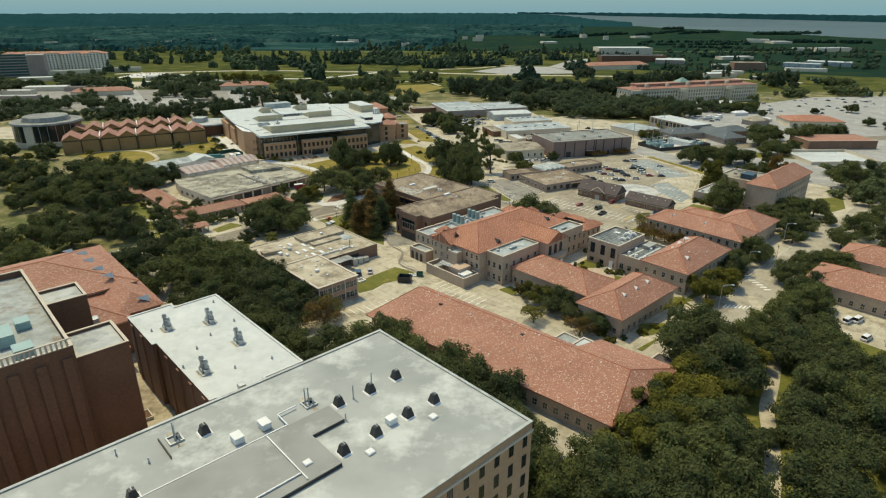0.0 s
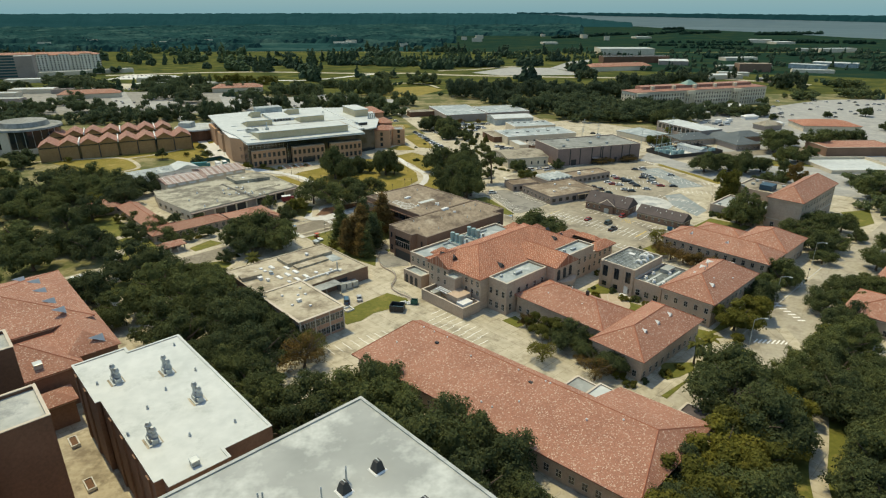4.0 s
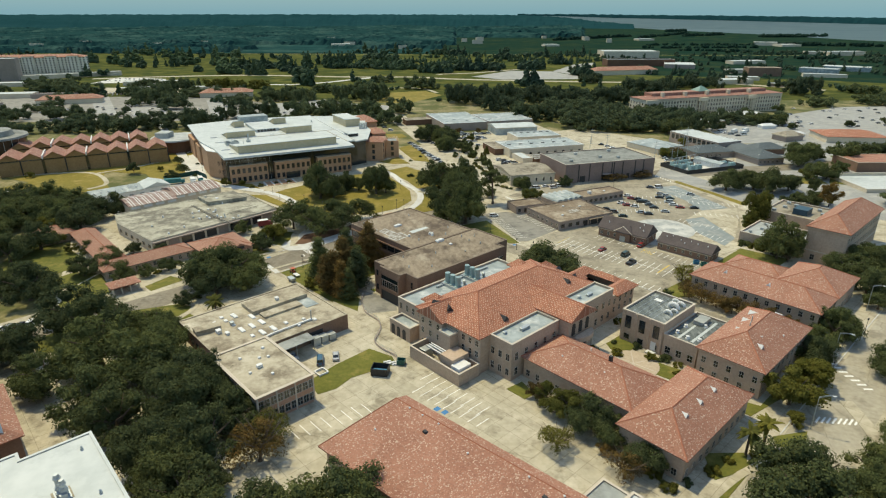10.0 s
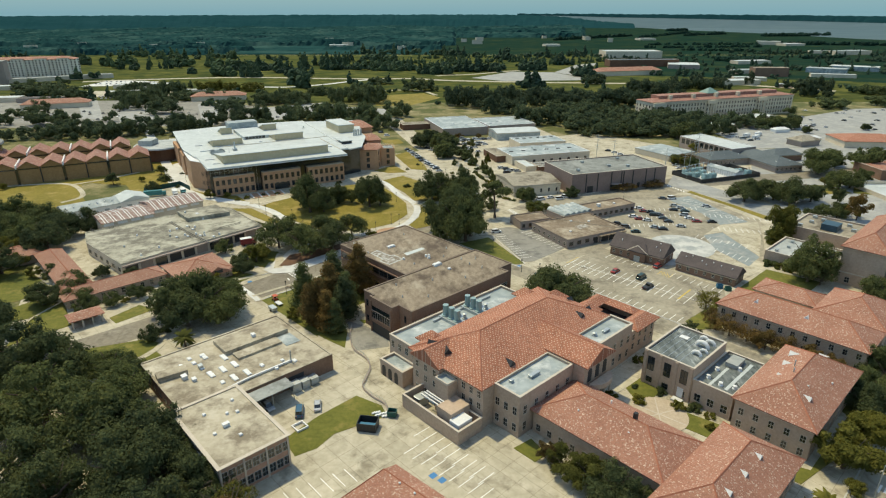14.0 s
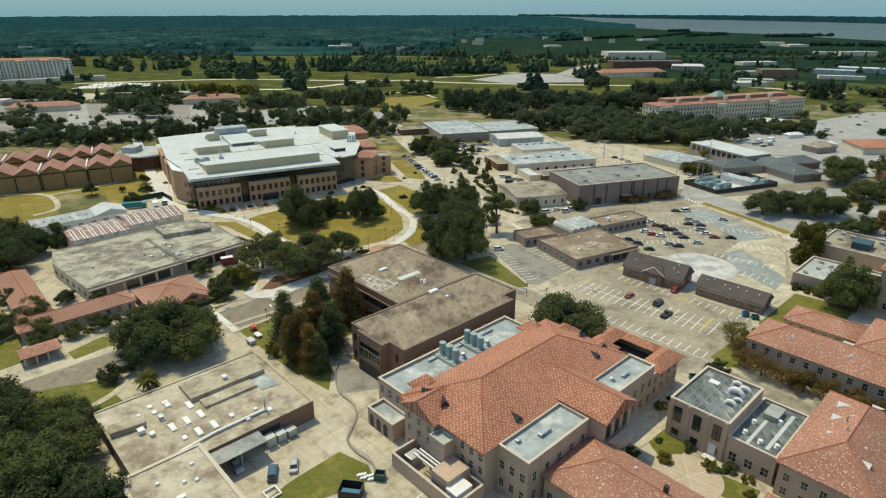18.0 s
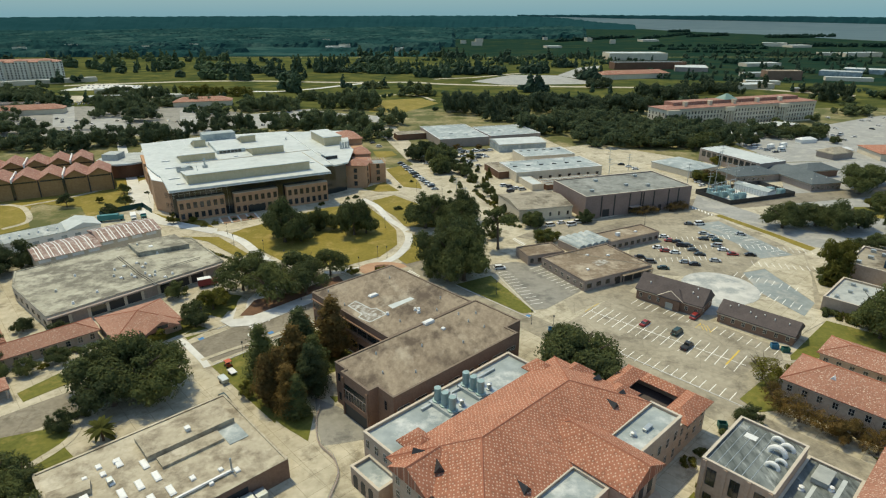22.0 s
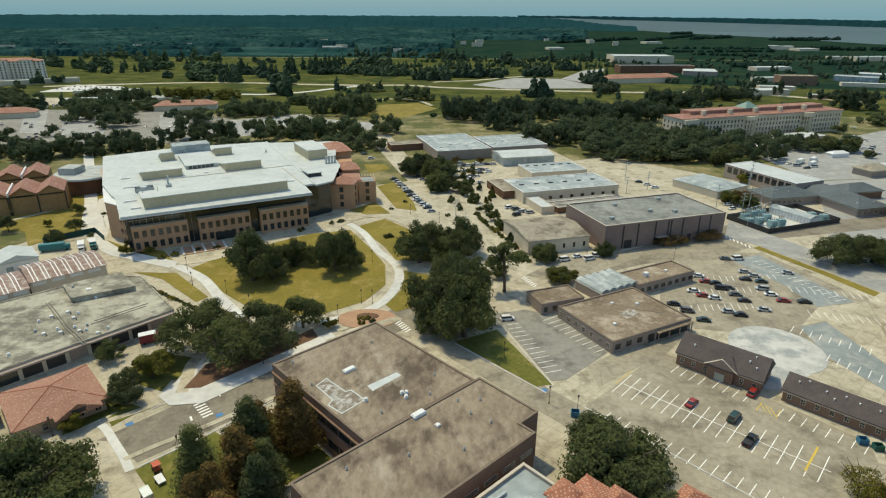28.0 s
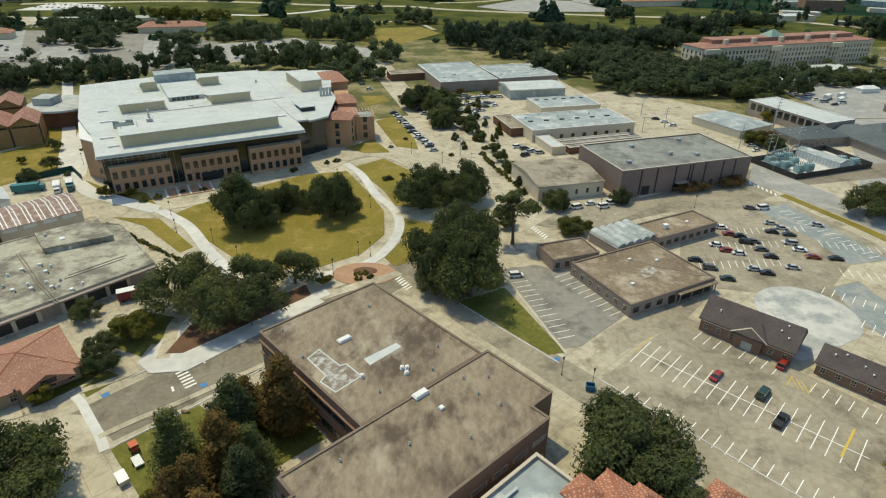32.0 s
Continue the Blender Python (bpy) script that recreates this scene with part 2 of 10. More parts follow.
D_ROOF = mottled("lichen_roof", (0.33, 0.315, 0.25), (0.47, 0.455, 0.37), 0.6, 0.06, 0.95, (0.17, 0.16, 0.13), 0.535)
GREY_LOT = mottled("neutral_asphalt", (0.215, 0.208, 0.183), (0.30, 0.29, 0.255), 0.6, 0.06, 0.9, (0.15, 0.147, 0.134), 0.6)
TEAL_LOT = mottled("patched_asphalt", (0.19, 0.225, 0.228), (0.28, 0.318, 0.318), 0.5, 0.07, 0.85, (0.38, 0.38, 0.35), 0.6)
W_ROOF = mottled("dull_roof", (0.165, 0.178, 0.165), (0.29, 0.30, 0.28), 0.5, 0.07, 0.75, (0.125, 0.13, 0.12), 0.58)
A_ROOF = mottled("grey_membrane", (0.245, 0.266, 0.258), (0.37, 0.392, 0.38), 0.10, 0.035, 0.6, (0.50, 0.53, 0.51), 0.58, bumpy=0.05)
L_ROOF = mottled("rusty_membrane", (0.235, 0.262, 0.255), (0.39, 0.425, 0.415), 0.5, 0.12, 0.7, (0.21, 0.165, 0.12), 0.62)
S_ROOF = mottled("dark_membrane", (0.085, 0.102, 0.100), (0.20, 0.225, 0.22), 0.9, 0.3, 0.7, (0.055, 0.066, 0.064), 0.58, pale=(0.44, 0.47, 0.455), smear=0.3)
A_WALL = mottled("warm_stucco", (0.36, 0.235, 0.15), (0.46, 0.31, 0.205), 1.5, 0.15, 0.9)
GREY_WALL = mottled("grey_wall", (0.265, 0.215, 0.185), (0.36, 0.295, 0.255), 1.5, 0.1, 0.85)
MAUVE_WALL = mottled("mauve_brick", (0.20, 0.148, 0.132), (0.27, 0.20, 0.178), 1.5, 0.1, 0.85)
CREAM = mottled("cream_wall", (0.55, 0.47, 0.36), (0.68, 0.60, 0.47), 1.0, 0.1, 0.85)
SALMON = tile_mat("salmon_tiles", (0.312, 0.142, 0.097), (0.392, 0.188, 0.130), (0.60, 0.45, 0.355), 0.80, 4.3)
ORANGE = tile_mat("orange_tiles", (0.325, 0.125, 0.075), (0.415, 0.170, 0.105), (0.66, 0.49, 0.38), 0.0, 1.45, dots=True)
SLATE = mottled("dark_shingles", (0.075, 0.062, 0.062), (0.115, 0.095, 0.092), 2.0, 0.3, 0.85)
METAL = plain("galvanised_metal", (0.42, 0.46, 0.47), 0.45, 0.6)
WHITE_METAL = plain("white_metal", (0.70, 0.71, 0.70), 0.5)
DARKGLASS = plain("dark_curtain_glass", (0.012, 0.02, 0.022), 0.15, 0.0, 0.8)
DARK = plain("dark_metal", (0.03, 0.032, 0.034), 0.5)
GLASS = plain("window_glass", (0.018, 0.024, 0.028), 0.12, 0.0, 0.8)
TRIM = plain("stone_trim", (0.52, 0.46, 0.38), 0.8)
BARK = mottled("bark", (0.08, 0.06, 0.045), (0.14, 0.11, 0.085), 3.0, 0.5, 0.95)
OAK = leaf_mat("oak_leaves", (0.060, 0.083, 0.041), (0.096, 0.119, 0.054), (0.146, 0.158, 0.067))
LIGHT_LEAF = leaf_mat("light_leaves", (0.085, 0.09, 0.022), (0.145, 0.145, 0.036), (0.22, 0.205, 0.056))
RUSSET = leaf_mat("russet_leaves", (0.085, 0.070, 0.030), (0.150, 0.105, 0.042), (0.235, 0.150, 0.062))
# oak leaves made bluer and paler, so the colour carries some distance haze
HAZED_BELT_LEAF = leaf_mat("belt_leaves", (0.064, 0.098, 0.060), (0.104, 0.136, 0.076), (0.150, 0.168, 0.082))
# teal-tinted leaves: the haze over far trees is painted into their colour
HAZED_LEAF = leaf_mat("far_leaves", (0.048, 0.090, 0.064), (0.072, 0.118, 0.078), (0.098, 0.138, 0.082))

# ---- helpers for the campus grid, which is turned by 47 degrees ----
U, V = Vector((0.682, -0.731, 0)), Vector((0.731, 0.682, 0))
GRID = -47.0


def at(a, b, z=0.0):
    return U * a + V * b + Vector((0, 0, z))


def thing(name, a, b, z=0.0, rz=GRID, label="", category="", group="", kind=""):
    ob = new(name)
    p = at(a, b, z)
    ob.matrix_world = pose(p.x, p.y, p.z, 0, 0, rz)
    ob.empty_display_size = 0.1
    return tagged(ob, label, category, group, kind)


def part(name, bm, material, parent=None, label=""):
    me = bpy.data.meshes.new(name)
    bm.to_mesh(me); bm.free()
    me.materials.append(material)
    ob = new(name, me)
    if parent:
        ob.parent = parent
    return tagged(ob, label)


def share(name, mesh, parent, m):
    ob = new(name, mesh)
    ob.parent = parent
    ob.matrix_local = m
    return ob


def add_box(bm, x0, y0, z0, x1, y1, z1, bevel=0.0):
    vs = [bm.verts.new(p) for p in ((x0, y0, z0), (x1, y0, z0), (x1, y1, z0), (x0, y1, z0), (x0, y0, z1), (x1, y0, z1), (x1, y1, z1), (x0, y1, z1))]
    for f in ((3, 2, 1, 0), (4, 5, 6, 7), (0, 1, 5, 4), (1, 2, 6, 5), (2, 3, 7, 6), (3, 0, 4, 7)):
        bm.faces.new([vs[i] for i in f])
    return vs


def boxes(*dims):
    bm = bmesh.new()
    for d in dims:
        add_box(bm, *d)
    return bm


def prism(poly, z0, z1):
    bm = bmesh.new()
    lo = [bm.verts.new((x, y, z0)) for x, y in poly]; hi = [bm.verts.new((x, y, z1)) for x, y in poly]
    n = len(poly)
    top = bm.faces.new(hi); bm.faces.new(lo[::-1])
    for i in range(n):
        bm.faces.new((lo[i], lo[(i + 1) % n], hi[(i + 1) % n], hi[i]))
    bmesh.ops.recalc_face_normals(bm, faces=bm.faces)
    return bm


def ring(poly, t, z0, z1):
    """A wall of thickness t along the inside of a polygon given anticlockwise."""
    n = len(poly); inner = []
    for i in range(n):
        p, q, r = Vector(poly[i - 1]), Vector(poly[i]), Vector(poly[(i + 1) % n])
        d1, d2 = (q - p).normalized(), (r - q).normalized()
        n1, n2 = Vector((-d1.y, d1.x)), Vector((-d2.y, d2.x))
        k = (n1 + n2) / max(0.3, 1 + n1.dot(n2))
        inner.append(q + k * t)
    bm = bmesh.new()
    o0 = [bm.verts.new((x, y, z0)) for x, y in poly]; o1 = [bm.verts.new((x, y, z1)) for x, y in poly]
    i0 = [bm.verts.new((p.x, p.y, z0)) for p in inner]; i1 = [bm.verts.new((p.x, p.y, z1)) for p in inner]
    for i in range(n):
        j = (i + 1) % n
        for f in ((o0[i], o0[j], o1[j], o1[i]), (i0[j], i0[i], i1[i], i1[j]), (o1[i], o1[j], i1[j], i1[i]), (o0[j], o0[i], i0[i], i0[j])):
            bm.faces.new(f)
    return bm


def cyl(bm, x, y, z0, z1, r0, r1=None, n=10):
    r1 = r0 if r1 is None else r1
    lo = [bm.verts.new((x + r0 * math.cos(2 * math.pi * i / n), y + r0 * math.sin(2 * math.pi * i / n), z0)) for i in range(n)]
    hi = [bm.verts.new((x + r1 * math.cos(2 * math.pi * i / n), y + r1 * math.sin(2 * math.pi * i / n), z1)) for i in range(n)]
    bm.faces.new(lo[::-1]); bm.faces.new(hi)
    for i in range(n):
        bm.faces.new((lo[i], lo[(i + 1) % n], hi[(i + 1) % n], hi[i]))


def hip(x0, y0, x1, y1, z, rise, hip0=None, hip1=None, thick=0.25):
    """A hipped roof over a rectangle; its ridge runs along the longer side. hip0, hip1: how far the ends slope in; 0 makes a gable."""
    bm = bmesh.new()
    long_x = (x1 - x0) >= (y1 - y0)
    half = min(x1 - x0, y1 - y0) / 2
    h0, h1 = (half if hip0 is None else hip0), (half if hip1 is None else hip1)
    if long_x:
        ym = (y0 + y1) / 2
        rid = [(x0 + h0, ym, z + rise), (x1 - h1, ym, z + rise)]
    else:
        xm = (x0 + x1) / 2
        rid = [(xm, y0 + h0, z + rise), (xm, y1 - h1, z + rise)]
    e = [bm.verts.new(p) for p in ((x0, y0, z), (x1, y0, z), (x1, y1, z), (x0, y1, z))]
    lo = [bm.verts.new(p) for p in ((x0, y0, z - thick), (x1, y0, z - thick), (x1, y1, z - thick), (x0, y1, z - thick))]
    r = [bm.verts.new(p) for p in rid]
    if long_x:
        fs = [(e[0], e[1], r[1], r[0]), (e[2], e[3], r[0], r[1]), (e[1], e[2], r[1]), (e[3], e[0], r[0])]
    else:
        fs = [(e[1], e[2], r[1], r[0]), (e[3], e[0], r[0], r[1]), (e[0], e[1], r[0]), (e[2], e[3], r[1])]
    for f in fs:
        bm.faces.new(f)
    for i in range(4):
        bm.faces.new((lo[i], lo[(i + 1) % 4], e[(i + 1) % 4], e[i]))
    bm.faces.new(lo[::-1])
    return bm


WINDOW_MESHES = {}


def window_meshes(w, h, frame_mat):
    key = (round(w, 2), round(h, 2), frame_mat.name)
    if key not in WINDOW_MESHES:
        t = 0.09
        fr = bmesh.new()
        xs, zs = (-w / 2 - t, -w / 2, -0.03, 0.03, w / 2, w / 2 + t), (-t, 0, h * 0.5 - 0.03, h * 0.5 + 0.03, h, h + t)
        front = {(i, j): fr.verts.new((xs[i], 0.06, zs[j])) for i in range(6) for j in range(6)}
        back = {(i, j): fr.verts.new((xs[i], -0.05, zs[j])) for i in range(6) for j in range(6)}
        solid = lambda i, j: 0 <= i < 5 and 0 <= j < 5 and not (i in (1, 3) and j in (1, 3))
        for i in range(5):
            for j in range(5):
                if solid(i, j):
                    c = ((i, j), (i + 1, j), (i + 1, j + 1), (i, j + 1))
                    fr.faces.new([front[q] for q in c][::-1])
                    for (p, q), (di, dj) in zip(zip(c, c[1:] + c[:1]), ((0, -1), (1, 0), (0, 1), (-1, 0))):
                        if not solid(i + di, j + dj):
                            fr.faces.new((front[p], front[q], back[q], back[p]))
        m1 = bpy.data.meshes.new("window_frame"); fr.to_mesh(m1); fr.free(); m1.materials.append(frame_mat)
        pn = boxes((-w / 2, -0.02, 0, w / 2, 0.012, h))
        m2 = bpy.data.meshes.new("pane"); pn.to_mesh(m2); pn.free(); m2.materials.append(GLASS)
        WINDOW_MESHES[key] = (m1, m2)
    return WINDOW_MESHES[key]


def window_row(parent, p, q, z, n, w=1.2, h=1.7, frame_mat=None, inset=0.5):
    """n windows along the wall from p to q (local, the outside on the right hand of the way)."""
    m1, m2 = window_meshes(w, h, frame_mat or TRIM)
    p, q = Vector((*p, 0)), Vector((*q, 0))
    d = (q - p).normalized()
    ang = math.atan2(d.y, d.x) + math.pi
    out = Vector((d.y, -d.x, 0))
    for i in range(n):
        c = p + (q - p) * ((i + inset) / (n - 1 + 2 * inset)) + out * 0.015
        f = share("window", m1, parent, Matrix.LocRotScale((c.x, c.y, z), Euler((0, 0, ang)), None))
        g = new("pane", m2); g.parent = f


def flat_building(name, a0, a1, b0, b1, h, wall, roof, label, category="building", parapet=0.6, coping=None, rz=GRID, poly=None, lip=0.0):
    """A flat-roofed block; local x runs along u from a0, local y along v from b0."""
    ob = thing(name, a0, b0, 0, rz, label, category)
    poly = poly or [(0, 0), (a1 - a0, 0), (a1 - a0, b1 - b0), (0, b1 - b0)]
    part("wall", ring(poly, 0.4, 0, h), wall, ob)
    part("roof", prism([(x, y) for x, y in inset(poly, 0.41)], h - parapet - 0.3, h - parapet), roof, ob)
    part("coping", ring(inset(poly, -0.08 - lip), 0.55 + lip, h + 0.003, h + 0.13), coping or TRIM, ob)
    return ob


def inset(poly, t):
    n = len(poly); out = []
    for i in range(n):
        p, q, r = Vector(poly[i - 1]), Vector(poly[i]), Vector(poly[(i + 1) % n])
        d1, d2 = (q - p).normalized(), (r - q).normalized()
        n1, n2 = Vector((-d1.y, d1.x)), Vector((-d2.y, d2.x))
        k = (n1 + n2) / max(0.3, 1 + n1.dot(n2))
        c = q + k * t
        out.append((c.x, c.y))
    return out


def hip_building(name, a0, a1, b0, b1, h, rise, wall, roof, label, over=0.8, hip0=None, hip1=None, rz=GRID, category="building"):
    ob = thing(name, a0, b0, 0, rz, label, category)
    w, d = a1 - a0, b1 - b0
    part("wall", ring([(over, over), (w - over, over), (w - over, d - over), (over, d - over)], 0.4, 0, h + 0.02), wall, ob)
    part("roof", hip(0, 0, w, d, h + 0.27, rise, hip0, hip1), roof, ob)
    part("cornice", ring([(over - 0.25, over - 0.25), (w - over + 0.25, over - 0.25), (w - over + 0.25, d - over + 0.25), (over - 0.25, d - over + 0.25)], 0.24, h - 0.45, h), TRIM, ob)
    return ob


# ---- ground ----
bm = bmesh.new()
vs = [bm.verts.new((4990 * math.cos(i * math.pi / 48), 4990 * math.sin(i * math.pi / 48), 0)) for i in range(96)]
bm.faces.new(vs)
tagged(part("ground", bm, EARTH), "dry grass, bare earth and paving reaching the horizon", "ground", kind="structure")


def sheet(name, pts, z, material, label, category, uv=True, side=None, thick=0.05):
    """A thin paved or planted sheet lying on the ground."""
    poly = [at(a, b).to_2d() for a, b in pts] if uv else [Vector(p) for p in pts]
    area = sum(poly[i - 1].x * poly[i].y - poly[i].x * poly[i - 1].y for i in range(len(poly)))
    if area < 0:
        poly.reverse()
    ob = part(name, prism([(p.x, p.y) for p in poly], z - thick, z), material)
    return tagged(ob, label, category, kind="structure")


def strip_poly(pts, width):
    """The outline of a path of that width along smooth points in x, y."""
    p = [Vector(q) for q in pts]
    fine = []
    for i in range(len(p) - 1):
        a, b, c, d = p[max(i - 1, 0)], p[i], p[i + 1], p[min(i + 2, len(p) - 1)]
        for k in range(5):
            t = k / 5
            fine.append(0.5 * (2 * b + (c - a) * t + (2 * a - 5 * b + 4 * c - d) * t * t + (3 * b - a - 3 * c + d) * t ** 3))
    fine.append(p[-1])
    left, right = [], []
    for i, q in enumerate(fine):
        d = (fine[min(i + 1, len(fine) - 1)] - fine[max(i - 1, 0)]).normalized()
        n = Vector((-d.y, d.x)) * width / 2
        left.append(q + n); right.append(q - n)
    return left, right


def path(name, pts, width, z, material, label, category="path"):
    left, right = strip_poly(pts, width)
    bm = bmesh.new()
    top = [(bm.verts.new((a.x, a.y, z)), bm.verts.new((b.x, b.y, z))) for a, b in zip(left, right)]
    low = [(bm.verts.new((a.x, a.y, z - 0.06)), bm.verts.new((b.x, b.y, z - 0.06))) for a, b in zip(left, right)]
    for i in range(len(top) - 1):
        bm.faces.new((top[i][0], top[i][1], top[i + 1][1], top[i + 1][0]))
        bm.faces.new((low[i][0], top[i][0], top[i + 1][0], low[i + 1][0]))
        bm.faces.new((top[i][1], low[i][1], low[i + 1][1], top[i + 1][1]))
    bmesh.ops.recalc_face_normals(bm, faces=bm.faces)
    return tagged(part(name, bm, material), label, category, kind="structure")


campus = sheet("pavement", [(-360, 92), (-256, 60), (-250, -40), (10, -60), (60, 120), (10, 260), (-60, 400), (-120, 470), (-330, 470), (-380, 300), (-420, 170), (-400, 130)], 0.02, CONCRETE, "sun-bleached tan concrete paving with stains", "pavement")
# roads
sheet("road", [(-242, -60), (-233, -60), (-232.5, 175), (-238, 205), (-243, 240), (-253, 240), (-250, 175), (-244.5, 100)], 0.045, STREET, "worn tan asphalt campus road", "road")
sheet("road", [(-253, 121), (-247, 120), (-180, 128), (-120, 131.5), (-64, 131.5), (-64, 135.5), (-120, 136), (-180, 137.5), (-243, 130)], 0.06, CONCRETE, "pale concrete service lane", "road")
sheet("road", [(-245, 211), (-140, 209), (-60, 209), (-60, 218.5), (-140, 219), (-245, 219.5)], 0.05, ASPHALT, "worn tan asphalt campus road", "road")
sheet("road", [(-66, 60), (-53, 60), (-51, 400), (-63, 400), (-66, 250)], 0.055, DRY_STREET, "worn tan asphalt street under oaks", "road")
sheet("road", [(56, 356), (72, 366), (140, 398), (205, 414), (420, 470), (420, 482), (200, 428), (136, 418), (60, 374)], 0.05, STREET, "worn brown asphalt street past the power yard", "road", uv=False)
sheet("road", [(140, 425), (128, 402), (138, 392), (150, 366), (158, 348), (172, 338), (196, 330), (240, 300), (246, 310), (204, 344), (178, 356), (166, 368), (156, 392)], 0.065, BLUE_LOT, "grey asphalt street beside the car park", "road", uv=False)
sheet("road", [(-62, 650), (-44, 586), (-22, 510), (2.5, 441), (10, 380), (15, 345), (27, 345), (23, 380), (20, 415), (16.7, 441), (0, 500), (-21, 562), (-40, 640)], 0.05, CONCRETE, "pale concrete street lined with parked cars", "road", uv=False)
sheet("road", [(98, 470), (112, 470), (66, 640), (52, 640)], 0.05, CONCRETE, "pale concrete lane behind the sheds", "road", uv=False)
sheet("driveway", [(-198.3, 143.5), (-189.9, 146), (-180.2, 145.8), (-176.5, 143.5), (-179.4, 138.1), (-181.3, 134.9), (-186.7, 137)], 0.075, GREY_LOT, "grey concrete drive before the brown block", "driveway")
sheet("road", [(-215.6, 541), (-206.5, 541), (-141.9, 398), (-151.3, 401)], 0.105, PALE_LOT, "broad pale walk beside the white-roofed school", "path", uv=False)
sheet("car_park", [(-246.9, 371), (-226, 373.6), (-222, 364), (-227.4, 355.6), (-241.4, 360.6)], 0.108, PALE_LOT, "small bright concrete lot among the lawns", "car park", uv=False)
sheet("car_park", [(-520, 600), (-440, 585), (-180, 600), (-165, 690), (-240, 745), (-330, 765), (-540, 745)], 0.075, GREY_LOT, "broad grey car parks among the oaks", "car park", uv=False)
for pts in ([(34.7, 359.9), (51.4, 376.8), (95.4, 389.1), (131.8, 402.5), (134.5, 390.8), (99.2, 366.6), (79.8, 376.0), (48.8, 352.9)], [(43.9, 298.3), (54.5, 306.4), (81.6, 322.6), (76.5, 314.1), (67.1, 303.9), (51.6, 293.7), (44.7, 288.4)]):
    sheet("pavement", pts, 0.058, ASPHALT, "worn tan asphalt between the stores and the street", "pavement", uv=False)
# car parks
sheet("car_park", [(-178, 219.6), (-120, 219.6), (-120, 256), (-178, 258)], 0.07, ASPHALT, "worn tan asphalt car park with white stalls", "car park")
sheet("car_park", [(-227, 239), (-221.5, 249.5), (-211, 253.5), (-188.5, 248), (-188.3, 226), (-190.5, 222.5), (-219.5, 236)], 0.08, GREY_LOT, "small grey asphalt car park with white stalls", "car park")
sheet("car_park", [(-150, 84), (-130, 96), (-118, 113), (-101, 121), (-101, 129.5), (-145, 127.5), (-149.5, 122)], 0.07, CONCRETE, "pale concrete car park with white stalls", "car park")
sheet("car_park", [(72, 322), (92, 318), (128, 290), (140, 316), (150, 340), (135, 383), (112, 384), (92, 372), (80, 345)], 0.07, ASPHALT, "worn tan asphalt car park full of cars", "car park", uv=False)
for pts in ([(118.5, 376.3), (132.6, 381), (144.3, 338.5), (129.3, 334.9), (127.5, 352)], [(113.8, 304), (115.9, 321), (125.9, 324.4), (128.2, 295.5), (119.4, 286.3)]):
    sheet("car_park", pts, 0.085, TEAL_LOT, "patched blue-grey asphalt car park", "car park", uv=False)
sheet("pavement", [(116.4, 321.6), (126, 325), (128.4, 296), (139, 316), (149, 339), (144.6, 338), (129.3, 334.5)], 0.088, CONCRETE, "worn pale concrete patch in the car park", "pavement", uv=False)
PL = [(101.5 + 13 * math.cos(i * math.pi / 12), 308 + 13.5 * math.sin(i * math.pi / 12)) for i in range(-5, 15)]
APRON = mottled("patched_concrete", (0.40, 0.405, 0.385), (0.58, 0.58, 0.545), 0.3, 0.06, 0.85, (0.30, 0.325, 0.32), 0.56)
sheet("pavement", [(86.5, 287.5), (91, 287)] + PL, 0.1, APRON, "fresh pale concrete apron with a rounded edge", "pavement", uv=False)
sheet("car_park", [(0, 480), (45, 500), (55, 530), (38, 545), (5, 528)], 0.07, CONCRETE, "pale car park behind the sheds", "car park", uv=False)
sheet("car_park", [(225, 500), (420, 520), (520, 700), (420, 690), (290, 610), (222, 560)], 0.06, BLUE_LOT, "broad grey car park dotted with cars", "car park", uv=False)
sheet("car_park", [(-430, 450), (-325, 450), (-325, 500), (-430, 500)], 0.06, CONCRETE, "pale car park beyond the brown halls", "car park", uv=False)
sheet("car_park", [(-34, 186), (-14, 186), (-14, 206), (-34, 204)], 0.07, CONCRETE, "pale concrete car park by the tiled houses", "car park")
for pts in ([(203, 388), (214, 391), (225, 402), (210, 402.5)], [(224, 386), (262, 372), (286, 402), (240, 410)], [(262, 440), (330, 455), (318, 470), (268, 458)]):
    sheet("lawn", pts, 0.165, GREEN_GRASS, "strip of mown grass beside the far street", "lawn", uv=False)
sheet("pavement", [(172, 352), (250, 300), (330, 330), (430, 470), (430, 525), (222, 498), (190, 430), (168, 392)], 0.03, BLUE_LOT, "worn grey asphalt yard among low grey buildings", "pavement", uv=False)
